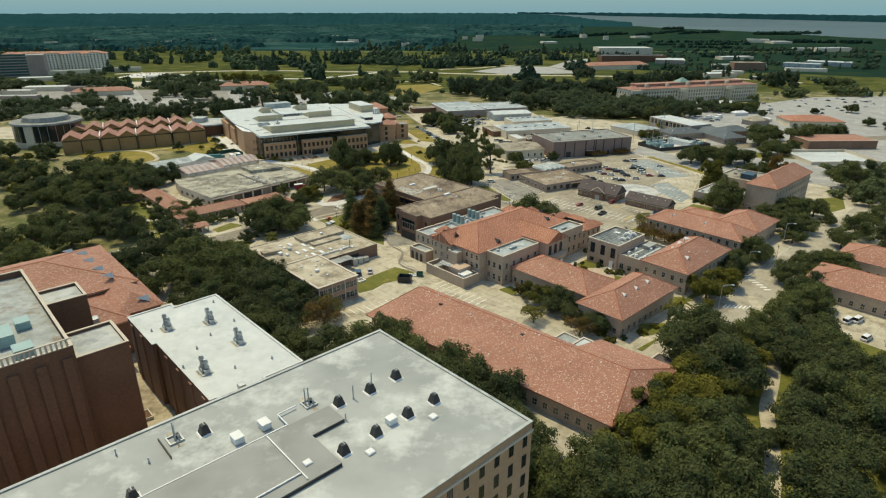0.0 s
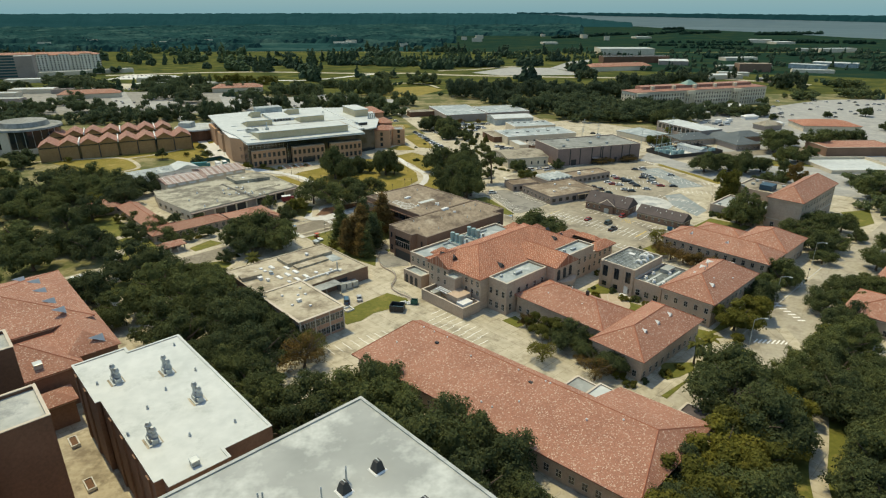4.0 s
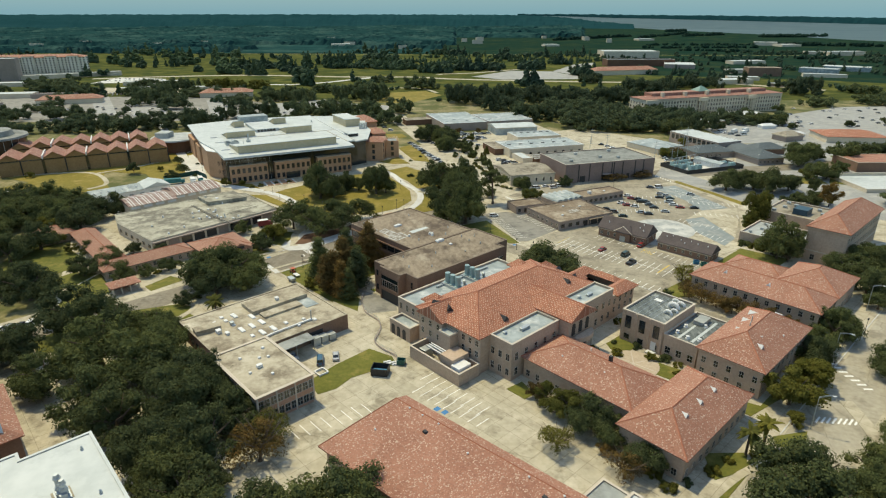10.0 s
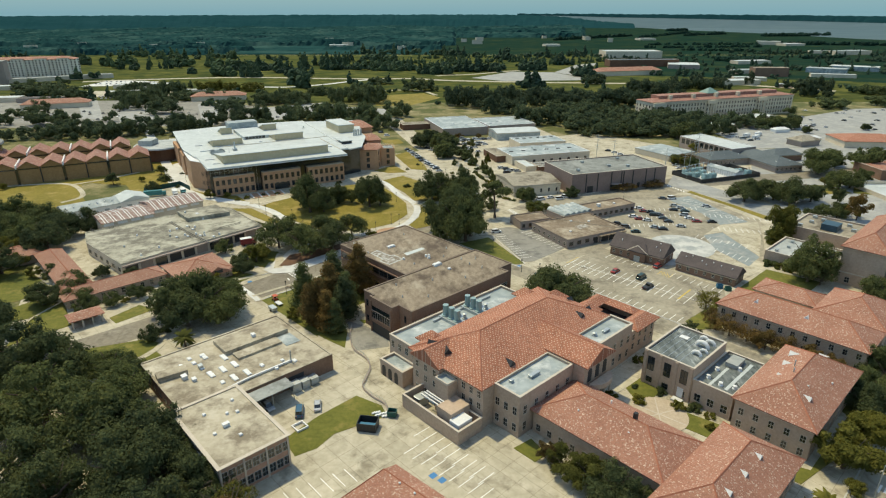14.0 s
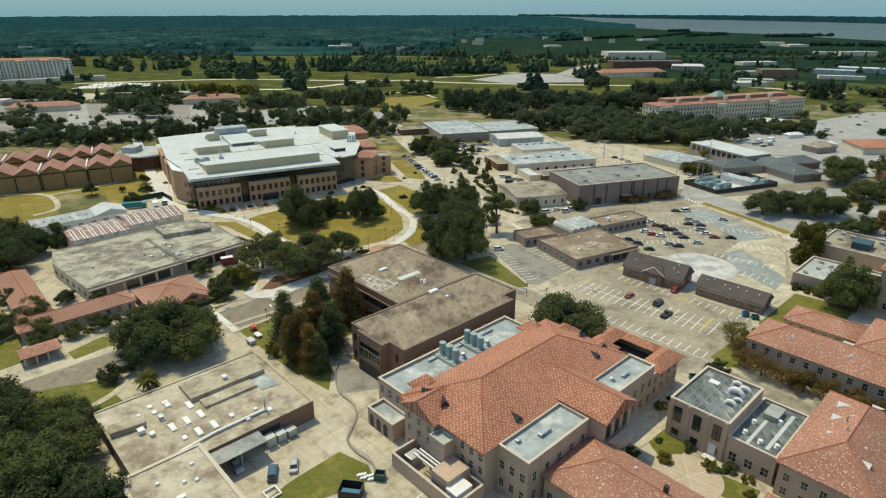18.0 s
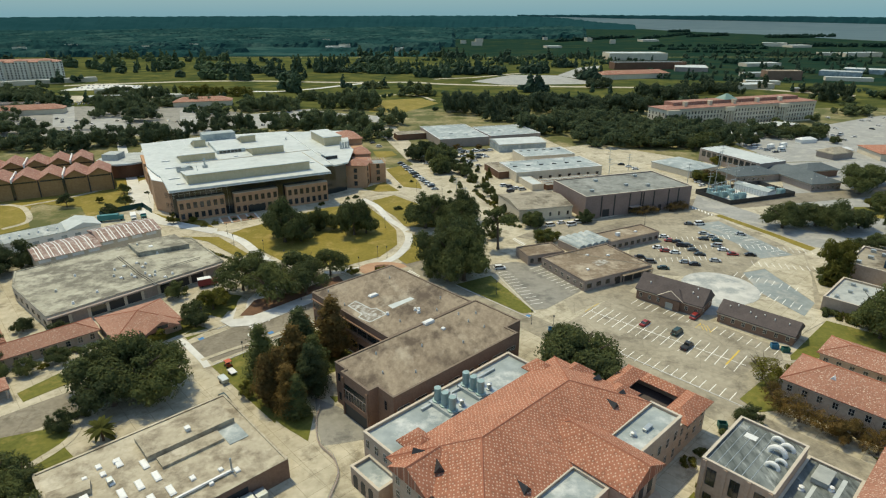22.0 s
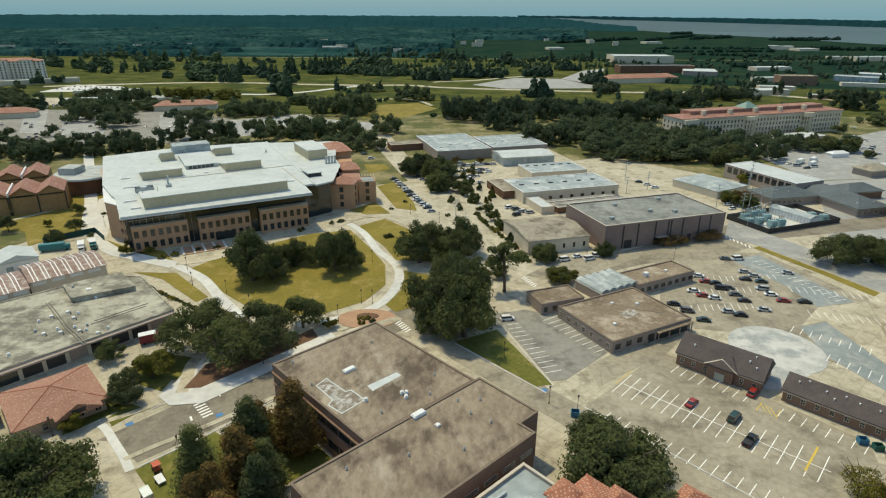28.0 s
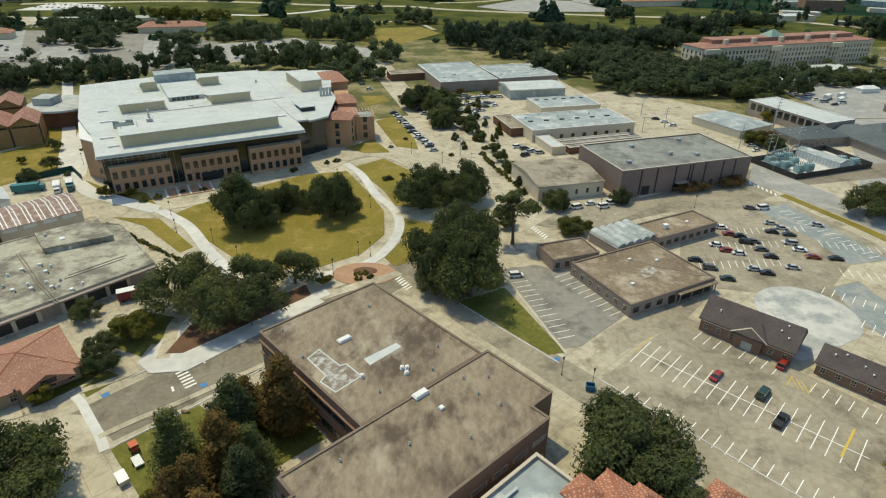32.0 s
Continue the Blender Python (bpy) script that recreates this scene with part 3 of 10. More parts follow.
# lawns, 0.1 m high like kerbed beds
LAWN, LAWN_Z = "mown grass turned yellow in the sun", 0.09
for pts in ([(-160.8, 100), (-162.7, 110.3), (-163.2, 122.2), (-155.4, 124.4), (-151.2, 122.9), (-153.2, 115.1), (-154.4, 109.7), (-152.9, 104), (-154, 99)], [(-149, 128), (-143, 128), (-137, 131), (-148, 131)],
            [(-222.7, 217.5), (-219.2, 232.4), (-189.5, 221.3), (-191.7, 217.5)], [(-230.6, 130.2), (-231, 148), (-222, 150), (-205, 141), (-196, 131)],
            [(-205, 150), (-205, 163), (-228, 163), (-229, 152)],
            [(-238.5, 72.8), (-230.5, 91.9), (-223.8, 95.5), (-217.9, 76.3), (-225, 50), (-236, 50)], [(-215.4, 80.4), (-222.4, 91.8), (-214.1, 93), (-209.3, 83)],
            [(-252.7, 88.2), (-255.8, 98.4), (-248.9, 101.1), (-247.3, 88.6)], [(-282.6, 66), (-284, 72.8), (-279.1, 78.3), (-277, 79), (-270, 69), (-272, 62)], [(-331.4, 66.8), (-322.1, 76.7), (-290, 79.7), (-287.4, 68.7), (-294.2, 41.4)],
            [(-269.2, 69.5), (-276.5, 80.3), (-255.8, 78), (-254.1, 60)], [(-270.1, 130.2), (-261.1, 136.3), (-255.1, 135.9), (-253.5, 121.3)],
            [(-253.4, 131), (-256, 137), (-251.3, 139), (-249.6, 131)], [(-274.5, 143.2), (-272.5, 152.4), (-263, 152), (-256, 144.6), (-264, 141)], [(-76, 150.5), (-69.3, 158), (-67.2, 152), (-70.6, 144.2)], [(-67.5, 168), (-62.6, 176), (-61.2, 170.5), (-65.4, 164.8)], [(-192.3, 139.4), (-184.9, 133.4), (-194, 131.9), (-200, 131.6), (-199.5, 141)], [(-196.2, 146.6), (-193.7, 149.2), (-193.1, 146.2)], [(-117.6, 176), (-117.7, 183), (-110.1, 181.5), (-110.9, 171.8)],
            [(-104.6, 177.1), (-94, 179), (-93.3, 172.4), (-100.2, 171.6)], [(-123.9, 222), (-122.8, 242), (-113.8, 226.5), (-118.4, 220)],
            [(-122.4, 250), (-122, 284.4), (-104, 286.6), (-104, 275)], [(-68.2, 136.5), (-68.1, 155.8), (-66.5, 165.8), (-66.5, 136.5)],
            [(-122.4, 136.6), (-121.7, 142.1), (-116, 140.5), (-116.2, 136.6)], [(-82.5, 340), (-74.1, 355), (-66.8, 332.9), (-70.9, 317.6)],
            [(-92, 172), (-74, 172), (-67, 210), (-73, 227), (-95, 222), (-74, 205), (-74, 178)], [(-100, 56), (-95, 52), (-50, 60), (-50, 84), (-95, 72)],
            [(-49, 60), (30, 60), (30, 186), (-49, 190)], [(-266, 140), (-258, 150), (-262, 160), (-274, 152)]):
    LAWN_Z += 0.0015
    sheet("lawn", pts, LAWN_Z, GREEN_GRASS, "patchy green mown grass beside the paving", "lawn", thick=0.12)
for pts in ([(-94.2, 361.9), (-90.1, 369.1), (-77.5, 388), (-54.5, 403.9), (-38, 409), (-26.7, 387.2), (-18.7, 369.3), (-17, 351), (-22.9, 337.7), (-35, 328.6), (-48.6, 326.9), (-59, 331), (-74, 345)],
            [(-14.4, 365), (2.6, 358), (6, 345), (-0.8, 337), (-11.9, 330), (-15.5, 335), (-11, 347)], [(-35.4, 414), (-24, 425), (-9.4, 408), (2.5, 372.4), (-15, 374.3), (-21, 389)],
            [(-182, 405), (-179, 438), (-157, 408), (-163.8, 396.4), (-169.2, 387.3)], [(-143.9, 397.2), (-125.7, 385.4), (-106, 373.5), (-108, 371), (-134.1, 383.1)],
            [(-112.6, 361.2), (-96.2, 360.6), (-77, 340.6), (-79.6, 336.5), (-99, 355)], [(-131.3, 388), (-110.7, 383), (-103, 373.2), (-119, 380)],
            [(-43, 438), (-31.4, 452), (-21.9, 433.3), (-33.4, 431.7)], [(-33.4, 482), (-23.8, 493.3), (-11.1, 450.1), (-9.2, 437.8), (-19.8, 441.7)], [(-47.5, 535), (-33.8, 535.8), (-29.3, 522.8), (-41.4, 512)],
            [(200, 392), (208, 400), (222, 397), (224, 386), (212, 384)], [(134.5, 389), (137.5, 391), (150, 364), (158, 346), (154, 343), (147, 362)], [(-240, 385), (-190, 420), (-182, 440), (-170, 470), (-225, 440), (-262, 396)]):
    sheet("lawn", pts, 0.12, GRASS, LAWN, "lawn", uv=False, thick=0.12)
for pts in ([(-228, 402), (-208, 406), (-198, 387), (-188, 374), (-204, 350), (-250, 372)], [(-180, 446), (-164, 424), (-160, 404), (-190, 406), (-212, 412)]):
    sheet("lawn", pts, 0.128, GRASS, LAWN, "lawn", uv=False, thick=0.12)
# walks
WALK, WALK_Z = "bright concrete footpath", 0.14
for pts, wd in (([(-40, 418), (-31.3, 404.8), (-23.3, 384.5), (-14.6, 369.3), (-12.5, 353.5), (-17.4, 335.8), (-28.2, 326.2), (-42, 321)], 3.4), ([(-14.1, 367.9), (-6.2, 363.5), (4, 360), (14, 350)], 2.6),
                ([(-99.7, 367.8), (-85.1, 356.3), (-72.5, 339.7), (-61.5, 325.2), (-60, 312)], 3.8), ([(-262, 600), (-213.9, 514.3), (-177.8, 450.8), (-154, 406.3), (-132, 383.1), (-120.5, 377.1), (-99.7, 367.8)], 6.0),
                ([(-100, 369), (-89.5, 373.1), (-80.1, 382.4), (-68.2, 394.2), (-50, 410.5)], 3.0), ([(-46, 412), (-34.3, 427), (-21.1, 425), (-6, 405.8), (5, 380)], 2.6),
                ([(-172, 374), (-159.8, 391), (-150, 399)], 3.0), ([(-64.5, 284.5), (-61, 300), (-58, 312)], 5.0), ([(-55, 290), (-34, 310), (-10, 326)], 3.2), ([(-275, 394), (-258.7, 399.3), (-242.2, 404.5), (-224.5, 408.4), (-212.2, 404.6), (-200.4, 392.3), (-194.1, 380.7), (-199, 371)], 2.6), ([(-213, 406), (-201.6, 416.6), (-192.2, 429.3), (-186, 440)], 2.4), ([(-64, 283), (-57, 289.5), (-42.4, 304.1), (-29.7, 315.2)], 3.4), ([(-63.5, 285), (-64.5, 291), (-66, 300), (-62, 313)], 3.2)):
    WALK_Z += 0.004
    path("footpath", pts, wd, WALK_Z, PALE_LOT if wd > 3.3 else CONCRETE, WALK)
for pts, wd in (([(-225, 30), (-226, 42), (-229, 48.5), (-238, 48.5)], 2.2), ([(-300, 78), (-285, 76), (-272, 84)], 2.0), ([(-69, 136), (-67.5, 150), (-63.5, 163)], 1.8), ([(-217, 77), (-222, 92), (-228, 97)], 2.0), ([(-121, 160), (-119, 175), (-119, 190), (-121, 207)], 3.0), ([(-122, 250), (-126, 262), (-123, 285)], 2.0)):
    path("footpath", [at(a, b).to_2d() for a, b in pts], wd, 0.14, CONCRETE, WALK)
BRICKPAVE = mottled("brick_paving", (0.34, 0.2, 0.12), (0.46, 0.29, 0.19), 2.5, 0.3, 0.9)
RED_MULCH = mottled("red_mulch", (0.105, 0.06, 0.038), (0.18, 0.10, 0.062), 2.5, 0.3, 0.95)
pc = at(-252, 207)
sheet("plaza", [(pc.x + 9.5 * math.cos(i * math.pi / 14), pc.y + 6.5 * math.sin(i * math.pi / 14)) for i in range(28)], 0.17, BRICKPAVE, "round brick-paved plaza", "plaza", uv=False)
sheet("flower_bed", [(pc.x + 3.6 * math.cos(i * math.pi / 8), pc.y + 1.5 + 2.2 * math.sin(i * math.pi / 8)) for i in range(16)], 0.25, RED_MULCH, "low planted bed with red mulch", "flower bed", uv=False, thick=0.2)
sheet("footpath", [(-254.3, 143.1), (-248.4, 143.9), (-243.8, 150.4), (-245.5, 170), (-247, 190), (-251.4, 189), (-250.3, 168), (-249.6, 152.5), (-253.4, 148.7), (-260.6, 157.2), (-266.7, 163.2), (-268.5, 160.8), (-262.5, 154), (-257.5, 148.6)], 0.185, PALE_LOT, "broad pale walk along the street and up to the lawn", "path")
sheet("flower_bed", [(-253.2, 149.2), (-250.6, 152.5), (-251.3, 168), (-252.3, 189), (-258, 190.5), (-257, 174), (-260.6, 158.2)], 0.215, RED_MULCH, "long planted bed with red mulch", "flower bed", thick=0.2)
pc = at(-106, 172)
PATIO = mottled("patio_pavers", (0.40, 0.325, 0.24), (0.51, 0.425, 0.325), 2.0, 0.25, 0.9)
sheet("patio", [(pc.x + 7 * math.cos(i * math.pi / 12), pc.y + 7 * math.sin(i * math.pi / 12)) for i in range(24)], 0.16, PATIO, "round tan patio with pale bands", "patio", uv=False)
for k in range(3):
    a = radians(20 + 60 * k)
    c, s = math.cos(a), math.sin(a)
    sheet("patio_band", [(pc.x + 6.8 * c - 0.15 * s, pc.y + 6.8 * s + 0.15 * c), (pc.x - 6.8 * c - 0.15 * s, pc.y - 6.8 * s + 0.15 * c), (pc.x - 6.8 * c + 0.15 * s, pc.y - 6.8 * s - 0.15 * c), (pc.x + 6.8 * c + 0.15 * s, pc.y + 6.8 * s - 0.15 * c)], 0.166 + 0.004 * k, TRIM, "pale stone band across the patio", "paving band", uv=False, thick=0.02)
path("road", [at(a, b).to_2d() for a, b in ((-60, 196), (-53, 188), (-47.4, 179.2), (-39.8, 163.4), (-35, 148.5), (-31.5, 135), (-27.6, 126), (-24, 118), (-18, 100), (-14, 84))], 3.4, 0.19, CONCRETE, "narrow pale lane under the oaks", "road")
# kerbs
def kerb(pts, z=0.16, wd=0.3):
    path("kerb", [at(a, b).to_2d() for a, b in pts], wd, z, PALE_LOT, "pale concrete kerb", "kerb")
for pts in ([(-232, 96), (-231.8, 110), (-231.5, 122)], [(-231, 131), (-231.5, 148), (-233, 165)], [(-250, 140), (-252, 165), (-255, 190)], [(-222, 217), (-205, 217), (-188, 217)], [(-178, 219.3), (-150, 219.3), (-120, 219.3)],
            [(-219, 235), (-204, 228), (-189, 221)], [(-66.6, 170), (-66.9, 230), (-66.5, 290)], [(-51, 90), (-50.5, 150), (-50, 186)]):
    kerb(pts)
# painted stalls
STRIPE = {}


def stripe(a, b, length, along_v=True, material=None, wd=0.19, rz=0.0, z=0.083):
    key = (length, (material or WHITE_LINE).name, wd)
    if key not in STRIPE:
        s = boxes((-wd / 2, -length / 2, 0, wd / 2, length / 2, 0.012))
        me = bpy.data.meshes.new("stripe"); s.to_mesh(me); s.free(); me.materials.append(material or WHITE_LINE)
        STRIPE[key] = me
    ob = new("stripe", STRIPE[key]); p = at(a, b, z)
    ob.matrix_world = pose(p.x, p.y, p.z, 0, 0, GRID + (0 if along_v else 90) + rz)
    ob.parent = LINES
    return ob


LINES = tagged(new("stall_markings"), "white painted stall lines on the paving", "road marking", kind="structure")
for i in range(19):
    stripe(-177.3 + 2.6 * i, 235.4 + 0.2 * i, 10.8, rz=4, wd=0.2)
stripe(-153, 237.2, 48, False, rz=4.4, wd=0.2)
for i in range(19):
    stripe(-172.3 + 2.6 * i, 219.9 + 0.12 * i, 4.6, rz=2, wd=0.2)
for i in range(4):
    stripe(-171 + 2.55 * i, 252, 4.6)
for i in range(8):
    stripe(-144 + 2.6 * i, 253, 4.4)
for i in range(4):
    stripe(-160 + 2.6 * i, 253, 4.4)
for i in range(13):
    stripe(-220.6 + 2.3 * i, 239.2 - 1.05 * i, 4.8, rz=-25, z=0.094)
for i in range(10):
    stripe(-212.5 + 2.45 * i, 250.2 - 0.52 * i, 5.2, rz=-12, z=0.094)
for i in range(9):
    stripe(-141 + 2.6 * i, 125.2, 5.0, z=0.084)
for i in range(9):
    stripe(-138 + 2.6 * i, 119.6 + 0.3 * i, 4.6, z=0.084)
for i in range(8):
    stripe(-144.5 + 0.55 * i, 86.5 + 2.6 * i, 5.0, False, z=0.084)
for i in range(8):
    stripe(-246.8 + 1.22 * i, 149.6 - 0.05 * i, 2.6, wd=0.5, z=0.072)
for i in range(8):
    stripe(-246 + 1.25 * i, 213.4 - 0.25 * i, 2.6, wd=0.5, rz=10, z=0.076)
for i in range(10):
    stripe(-62.4 + 0.97 * i, 182.6 + 0.81 * i, 3.0, wd=0.45, z=0.07)
for i in range(7):
    stripe(-68.0 + 1.75 * i, 212.9 - 1.1 * i, 2.4, wd=0.7, rz=-45, z=0.07)
for i in range(8):
    stripe(-51.5, 214 + 2.7 * i, 4.4, False, wd=0.2, rz=12, z=0.07)
for i in range(9):
    stripe(-157 + 2.55 * i, 300.4 + 0.29 * i, 4.6, rz=6, z=0.1)
for i in range(6):
    stripe(-144 + 2.6 * i, 290 - 0.3 * i, 4.6, rz=4, z=0.1)
for i in range(14):
    stripe(-186 + 2.55 * i, 349.4 - 1.13 * i, 4.8, rz=-24, z=0.1)
for i in range(5):
    stripe(-148.6 + 1.1 * i, 251.6 + 0.1 * i, 4.2, material=YELLOW_LINE, wd=0.2, rz=4 if i in (0, 4) else 40, z=0.09)
stripe(-133.3, 240.6, 10.5, material=YELLOW_LINE, wd=0.45, rz=3, z=0.1)
stripe(-178.5, 238, 9, material=YELLOW_LINE, wd=0.2, rz=3, z=0.09)
for row, (x0, y0) in enumerate(((82, 333), (92, 346), (102, 357), (128, 349), (124, 330))):
    for i in range(12):
        p = Vector((x0 + 2.55 * i * 0.92, y0 + 2.55 * i * 0.1 - (0.9 * i if row > 2 else 0), 0))
        stripe(p.dot(U), p.dot(V), 4.8, rz=35, z=0.1)
# ---- roof clutter and building pieces ----
MESHES = {}


def shared(key, make, *mats):
    """A mesh built once under that key: make(bm) fills it."""
    if key not in MESHES:
        bm = bmesh.new(); make(bm)
        me = bpy.data.meshes.new(key.split("/")[0]); bm.to_mesh(me); bm.free()
        for m in mats:
            me.materials.append(m)
        MESHES[key] = me
    return MESHES[key]


def pyramid(bm, x, y, z0, z1, r0, r1):
    lo = [bm.verts.new((x + sx * r0, y + sy * r0, z0)) for sx, sy in ((-1, -1), (1, -1), (1, 1), (-1, 1))]
    hi = [bm.verts.new((x + sx * r1, y + sy * r1, z1)) for sx, sy in ((-1, -1), (1, -1), (1, 1), (-1, 1))]
    bm.faces.new(hi); bm.faces.new(lo[::-1])
    for i in range(4):
        bm.faces.new((lo[i], lo[(i + 1) % 4], hi[(i + 1) % 4], hi[i]))


def hood(parent, x, y, z, s=1.0):
    """A dark tapering exhaust hood on a white kerb, with three pipes in its top."""
    k = share("vent_hood", shared("vent_hood", lambda bm: pyramid(bm, 0, 0, 0.12, 1.65, 0.78, 0.42), DARK), parent, Matrix.Translation((x, y, z)) @ Matrix.Scale(s, 4))
    share("kerb_flashing", shared("kerb_flashing", lambda bm: pyramid(bm, 0, 0, 0, 0.14, 1.05, 0.9), WHITE_METAL), k, Matrix())
    def pipes(bm):
        for dx in (-0.25, 0, 0.25):
            cyl(bm, dx, 0, 1.6, 1.85, 0.1, n=6)
    share("vent_pipe", shared("vent_pipe", pipes, METAL), k, Matrix())


def unit(parent, x, y, z, w, d, h, material=None, name="roof_unit"):
    m = material or WHITE_METAL
    def make(bm):
        rings = []
        for z, k in ((0, -0.1), (0.15, -0.1), (0.15, 0), (h * 0.55, 0), (h * 0.57, -0.04), (h * 0.63, -0.04), (h * 0.65, 0), (h, 0), (h, 0.06), (h + 0.08, 0.06), (h + 0.12, -0.05)):
            rings.append([bm.verts.new((sx * (w / 2 + k), sy * (d / 2 + k), z)) for sx, sy in ((-1, -1), (1, -1), (1, 1), (-1, 1))])
        for r0, r1 in zip(rings, rings[1:]):
            for i in range(4):
                bm.faces.new((r0[i], r0[(i + 1) % 4], r1[(i + 1) % 4], r1[i]))
        bm.faces.new(rings[-1]); bm.faces.new(rings[0][::-1])
    return share(name, shared(f"{name}/{w}/{d}/{h}/{m.name}", make, m), parent, Matrix.Translation((x, y, z)))


def hatch(parent, x, y, z, w=1.2, d=1.2, h=0.35, material=None):
    m = material or WHITE_METAL
    def make(bm):
        add_box(bm, -w / 2, -d / 2, 0, w / 2, d / 2, h * 0.6); pyramid_top(bm, w * 0.54, d * 0.54, h * 0.6, h)
    return share("skylight", shared(f"skylight/{w}/{d}/{h}/{m.name}", make, m), parent, Matrix.Translation((x, y, z)))


def pyramid_top(bm, w, d, z0, z1):
    lo = [bm.verts.new((sx * w, sy * d, z0)) for sx, sy in ((-1, -1), (1, -1), (1, 1), (-1, 1))]
    hi = [bm.verts.new((sx * w * 0.8, sy * d * 0.8, z1)) for sx, sy in ((-1, -1), (1, -1), (1, 1), (-1, 1))]
    bm.faces.new(hi); bm.faces.new(lo[::-1])
    for i in range(4):
        bm.faces.new((lo[i], lo[(i + 1) % 4], hi[(i + 1) % 4], hi[i]))


def stack(parent, x, y, z, r, h, material=None, cap=True, name="exhaust_pipe"):
    def make(bm):
        prof = [(r * 1.5, 0), (r * 1.5, 0.25), (r, 0.3), (r, h)] + ([(r * 0.5, h + 0.01), (r * 0.5, h + 0.12), (r * 1.3, h + 0.14), (r * 0.4, h + 0.3)] if cap else [])
        prev = None
        for q, zz in prof:
            cur = [bm.verts.new((q * math.cos(i * math.pi / 6), q * math.sin(i * math.pi / 6), zz)) for i in range(12)]
            if prev:
                for i in range(12):
                    bm.faces.new((prev[i], prev[(i + 1) % 12], cur[(i + 1) % 12], cur[i]))
            prev = cur
        bm.faces.new(prev)
    m = material or METAL
    return share(name, shared(f"{name}/{r}/{h}/{cap}/{m.name}", make, m), parent, Matrix.Translation((x, y, z)))


def fan_cluster(parent, x, y, z):
    """A galvanised exhaust fan: a skid, a squat housing with a motor box, and two stepped stacks."""
    def make(bm):
        add_box(bm, -1.3, -0.9, 0, 1.3, 0.9, 0.22); add_box(bm, -0.95, -0.7, 0.22, 0.55, 0.7, 1.0); add_box(bm, 0.6, -0.45, 0.22, 1.25, 0.45, 0.95)
        for x, y, top in ((-0.45, -0.1, 3.3), (0.32, 0.22, 2.7)):
            prev = None
            for q, z in ((0.58, 1.0), (0.46, 1.5), (0.36, 1.55), (0.36, top - 0.8), (0.5, top - 0.72), (0.5, top - 0.5), (0.42, top - 0.45), (0.3, top)):
                cur = [bm.verts.new((x + q * math.cos(i * math.pi / 6), y + q * math.sin(i * math.pi / 6), z)) for i in range(12)]
                if prev:
                    for i in range(12):
                        bm.faces.new((prev[i], prev[(i + 1) % 12], cur[(i + 1) % 12], cur[i]))
                prev = cur
            bm.faces.new(prev)
    k = share("exhaust_fan", shared("exhaust_fan", make, METAL), parent, Matrix.Translation((x, y, z)) @ Matrix.Scale(1.25, 4))
    return k


def pipe_run(parent, pts, z, r=0.09, material=None):
    bm = bmesh.new()
    for (x0, y0), (x1, y1) in zip(pts, pts[1:]):
        d = Vector((x1 - x0, y1 - y0)).normalized(); n = Vector((-d.y, d.x)) * r
        v = [bm.verts.new(p) for p in ((x0 + n.x, y0 + n.y, z), (x1 + n.x, y1 + n.y, z), (x1 - n.x, y1 - n.y, z), (x0 - n.x, y0 - n.y, z), (x0 + n.x, y0 + n.y, z + 2 * r), (x1 + n.x, y1 + n.y, z + 2 * r), (x1 - n.x, y1 - n.y, z + 2 * r), (x0 - n.x, y0 - n.y, z + 2 * r))]
        for f in ((0, 3, 2, 1), (4, 5, 6, 7), (0, 1, 5, 4), (1, 2, 6, 5), (2, 3, 7, 6), (3, 0, 4, 7)):
            bm.faces.new([v[i] for i in f])
    bmesh.ops.recalc_face_normals(bm, faces=bm.faces)
    return part("pipe", bm, material or WHITE_METAL, parent)


def door(parent, p, ang, w=1.2, h=2.2, material=None):
    def make(bm):
        add_box(bm, -w / 2, -0.05, 0, w / 2, 0.05, h); add_box(bm, -w / 2 - 0.12, -0.05, 0, -w / 2, 0.09, h + 0.12); add_box(bm, w / 2, -0.05, 0, w / 2 + 0.12, 0.09, h + 0.12); add_box(bm, -w / 2, -0.05, h, w / 2, 0.09, h + 0.12)
    m = material or DARK
    return share("door", shared(f"door/{w}/{h}/{m.name}", make, m), parent, Matrix.LocRotScale(p, Euler((0, 0, radians(ang))), None))


def xy_flat(name, x, y, rz, w, d, h, wall, roof, label, **k):
    p = Vector((x, y, 0))
    return flat_building(name, p.dot(U), p.dot(U) + w, p.dot(V), p.dot(V) + d, h, wall, roof, label, rz=rz, **k)


def xy_hip(name, x, y, rz, w, d, h, rise, wall, roof, label, **k):
    p = Vector((x, y, 0))
    return hip_building(name, p.dot(U), p.dot(U) + w, p.dot(V), p.dot(V) + d, h, rise, wall, roof, label, rz=rz, **k)


def ridge_caps(parent, pts, material):
    bm = bmesh.new()
    for (p, q) in pts:
        p, q = Vector(p), Vector(q); d = (q - p).normalized(); s = d.cross(Vector((0, 0, 1))).normalized() * 0.22
        up = Vector((0, 0, 0.16))
        v = [bm.verts.new(c) for c in (p - s - up * 0.5, q - s - up * 0.5, q + up, p + up, p + s - up * 0.5, q + s - up * 0.5)]
        bm.faces.new((v[0], v[1], v[2], v[3])); bm.faces.new((v[3], v[2], v[5], v[4])); bm.faces.new((v[0], v[3], v[4])); bm.faces.new((v[1], v[5], v[2]))
    bmesh.ops.recalc_face_normals(bm, faces=bm.faces)
    return part("ridge_tiles", bm, material, parent)


CAP = mottled("ridge_tile", (0.30, 0.11, 0.07), (0.40, 0.16, 0.10), 2.0, 0.3, 0.85)


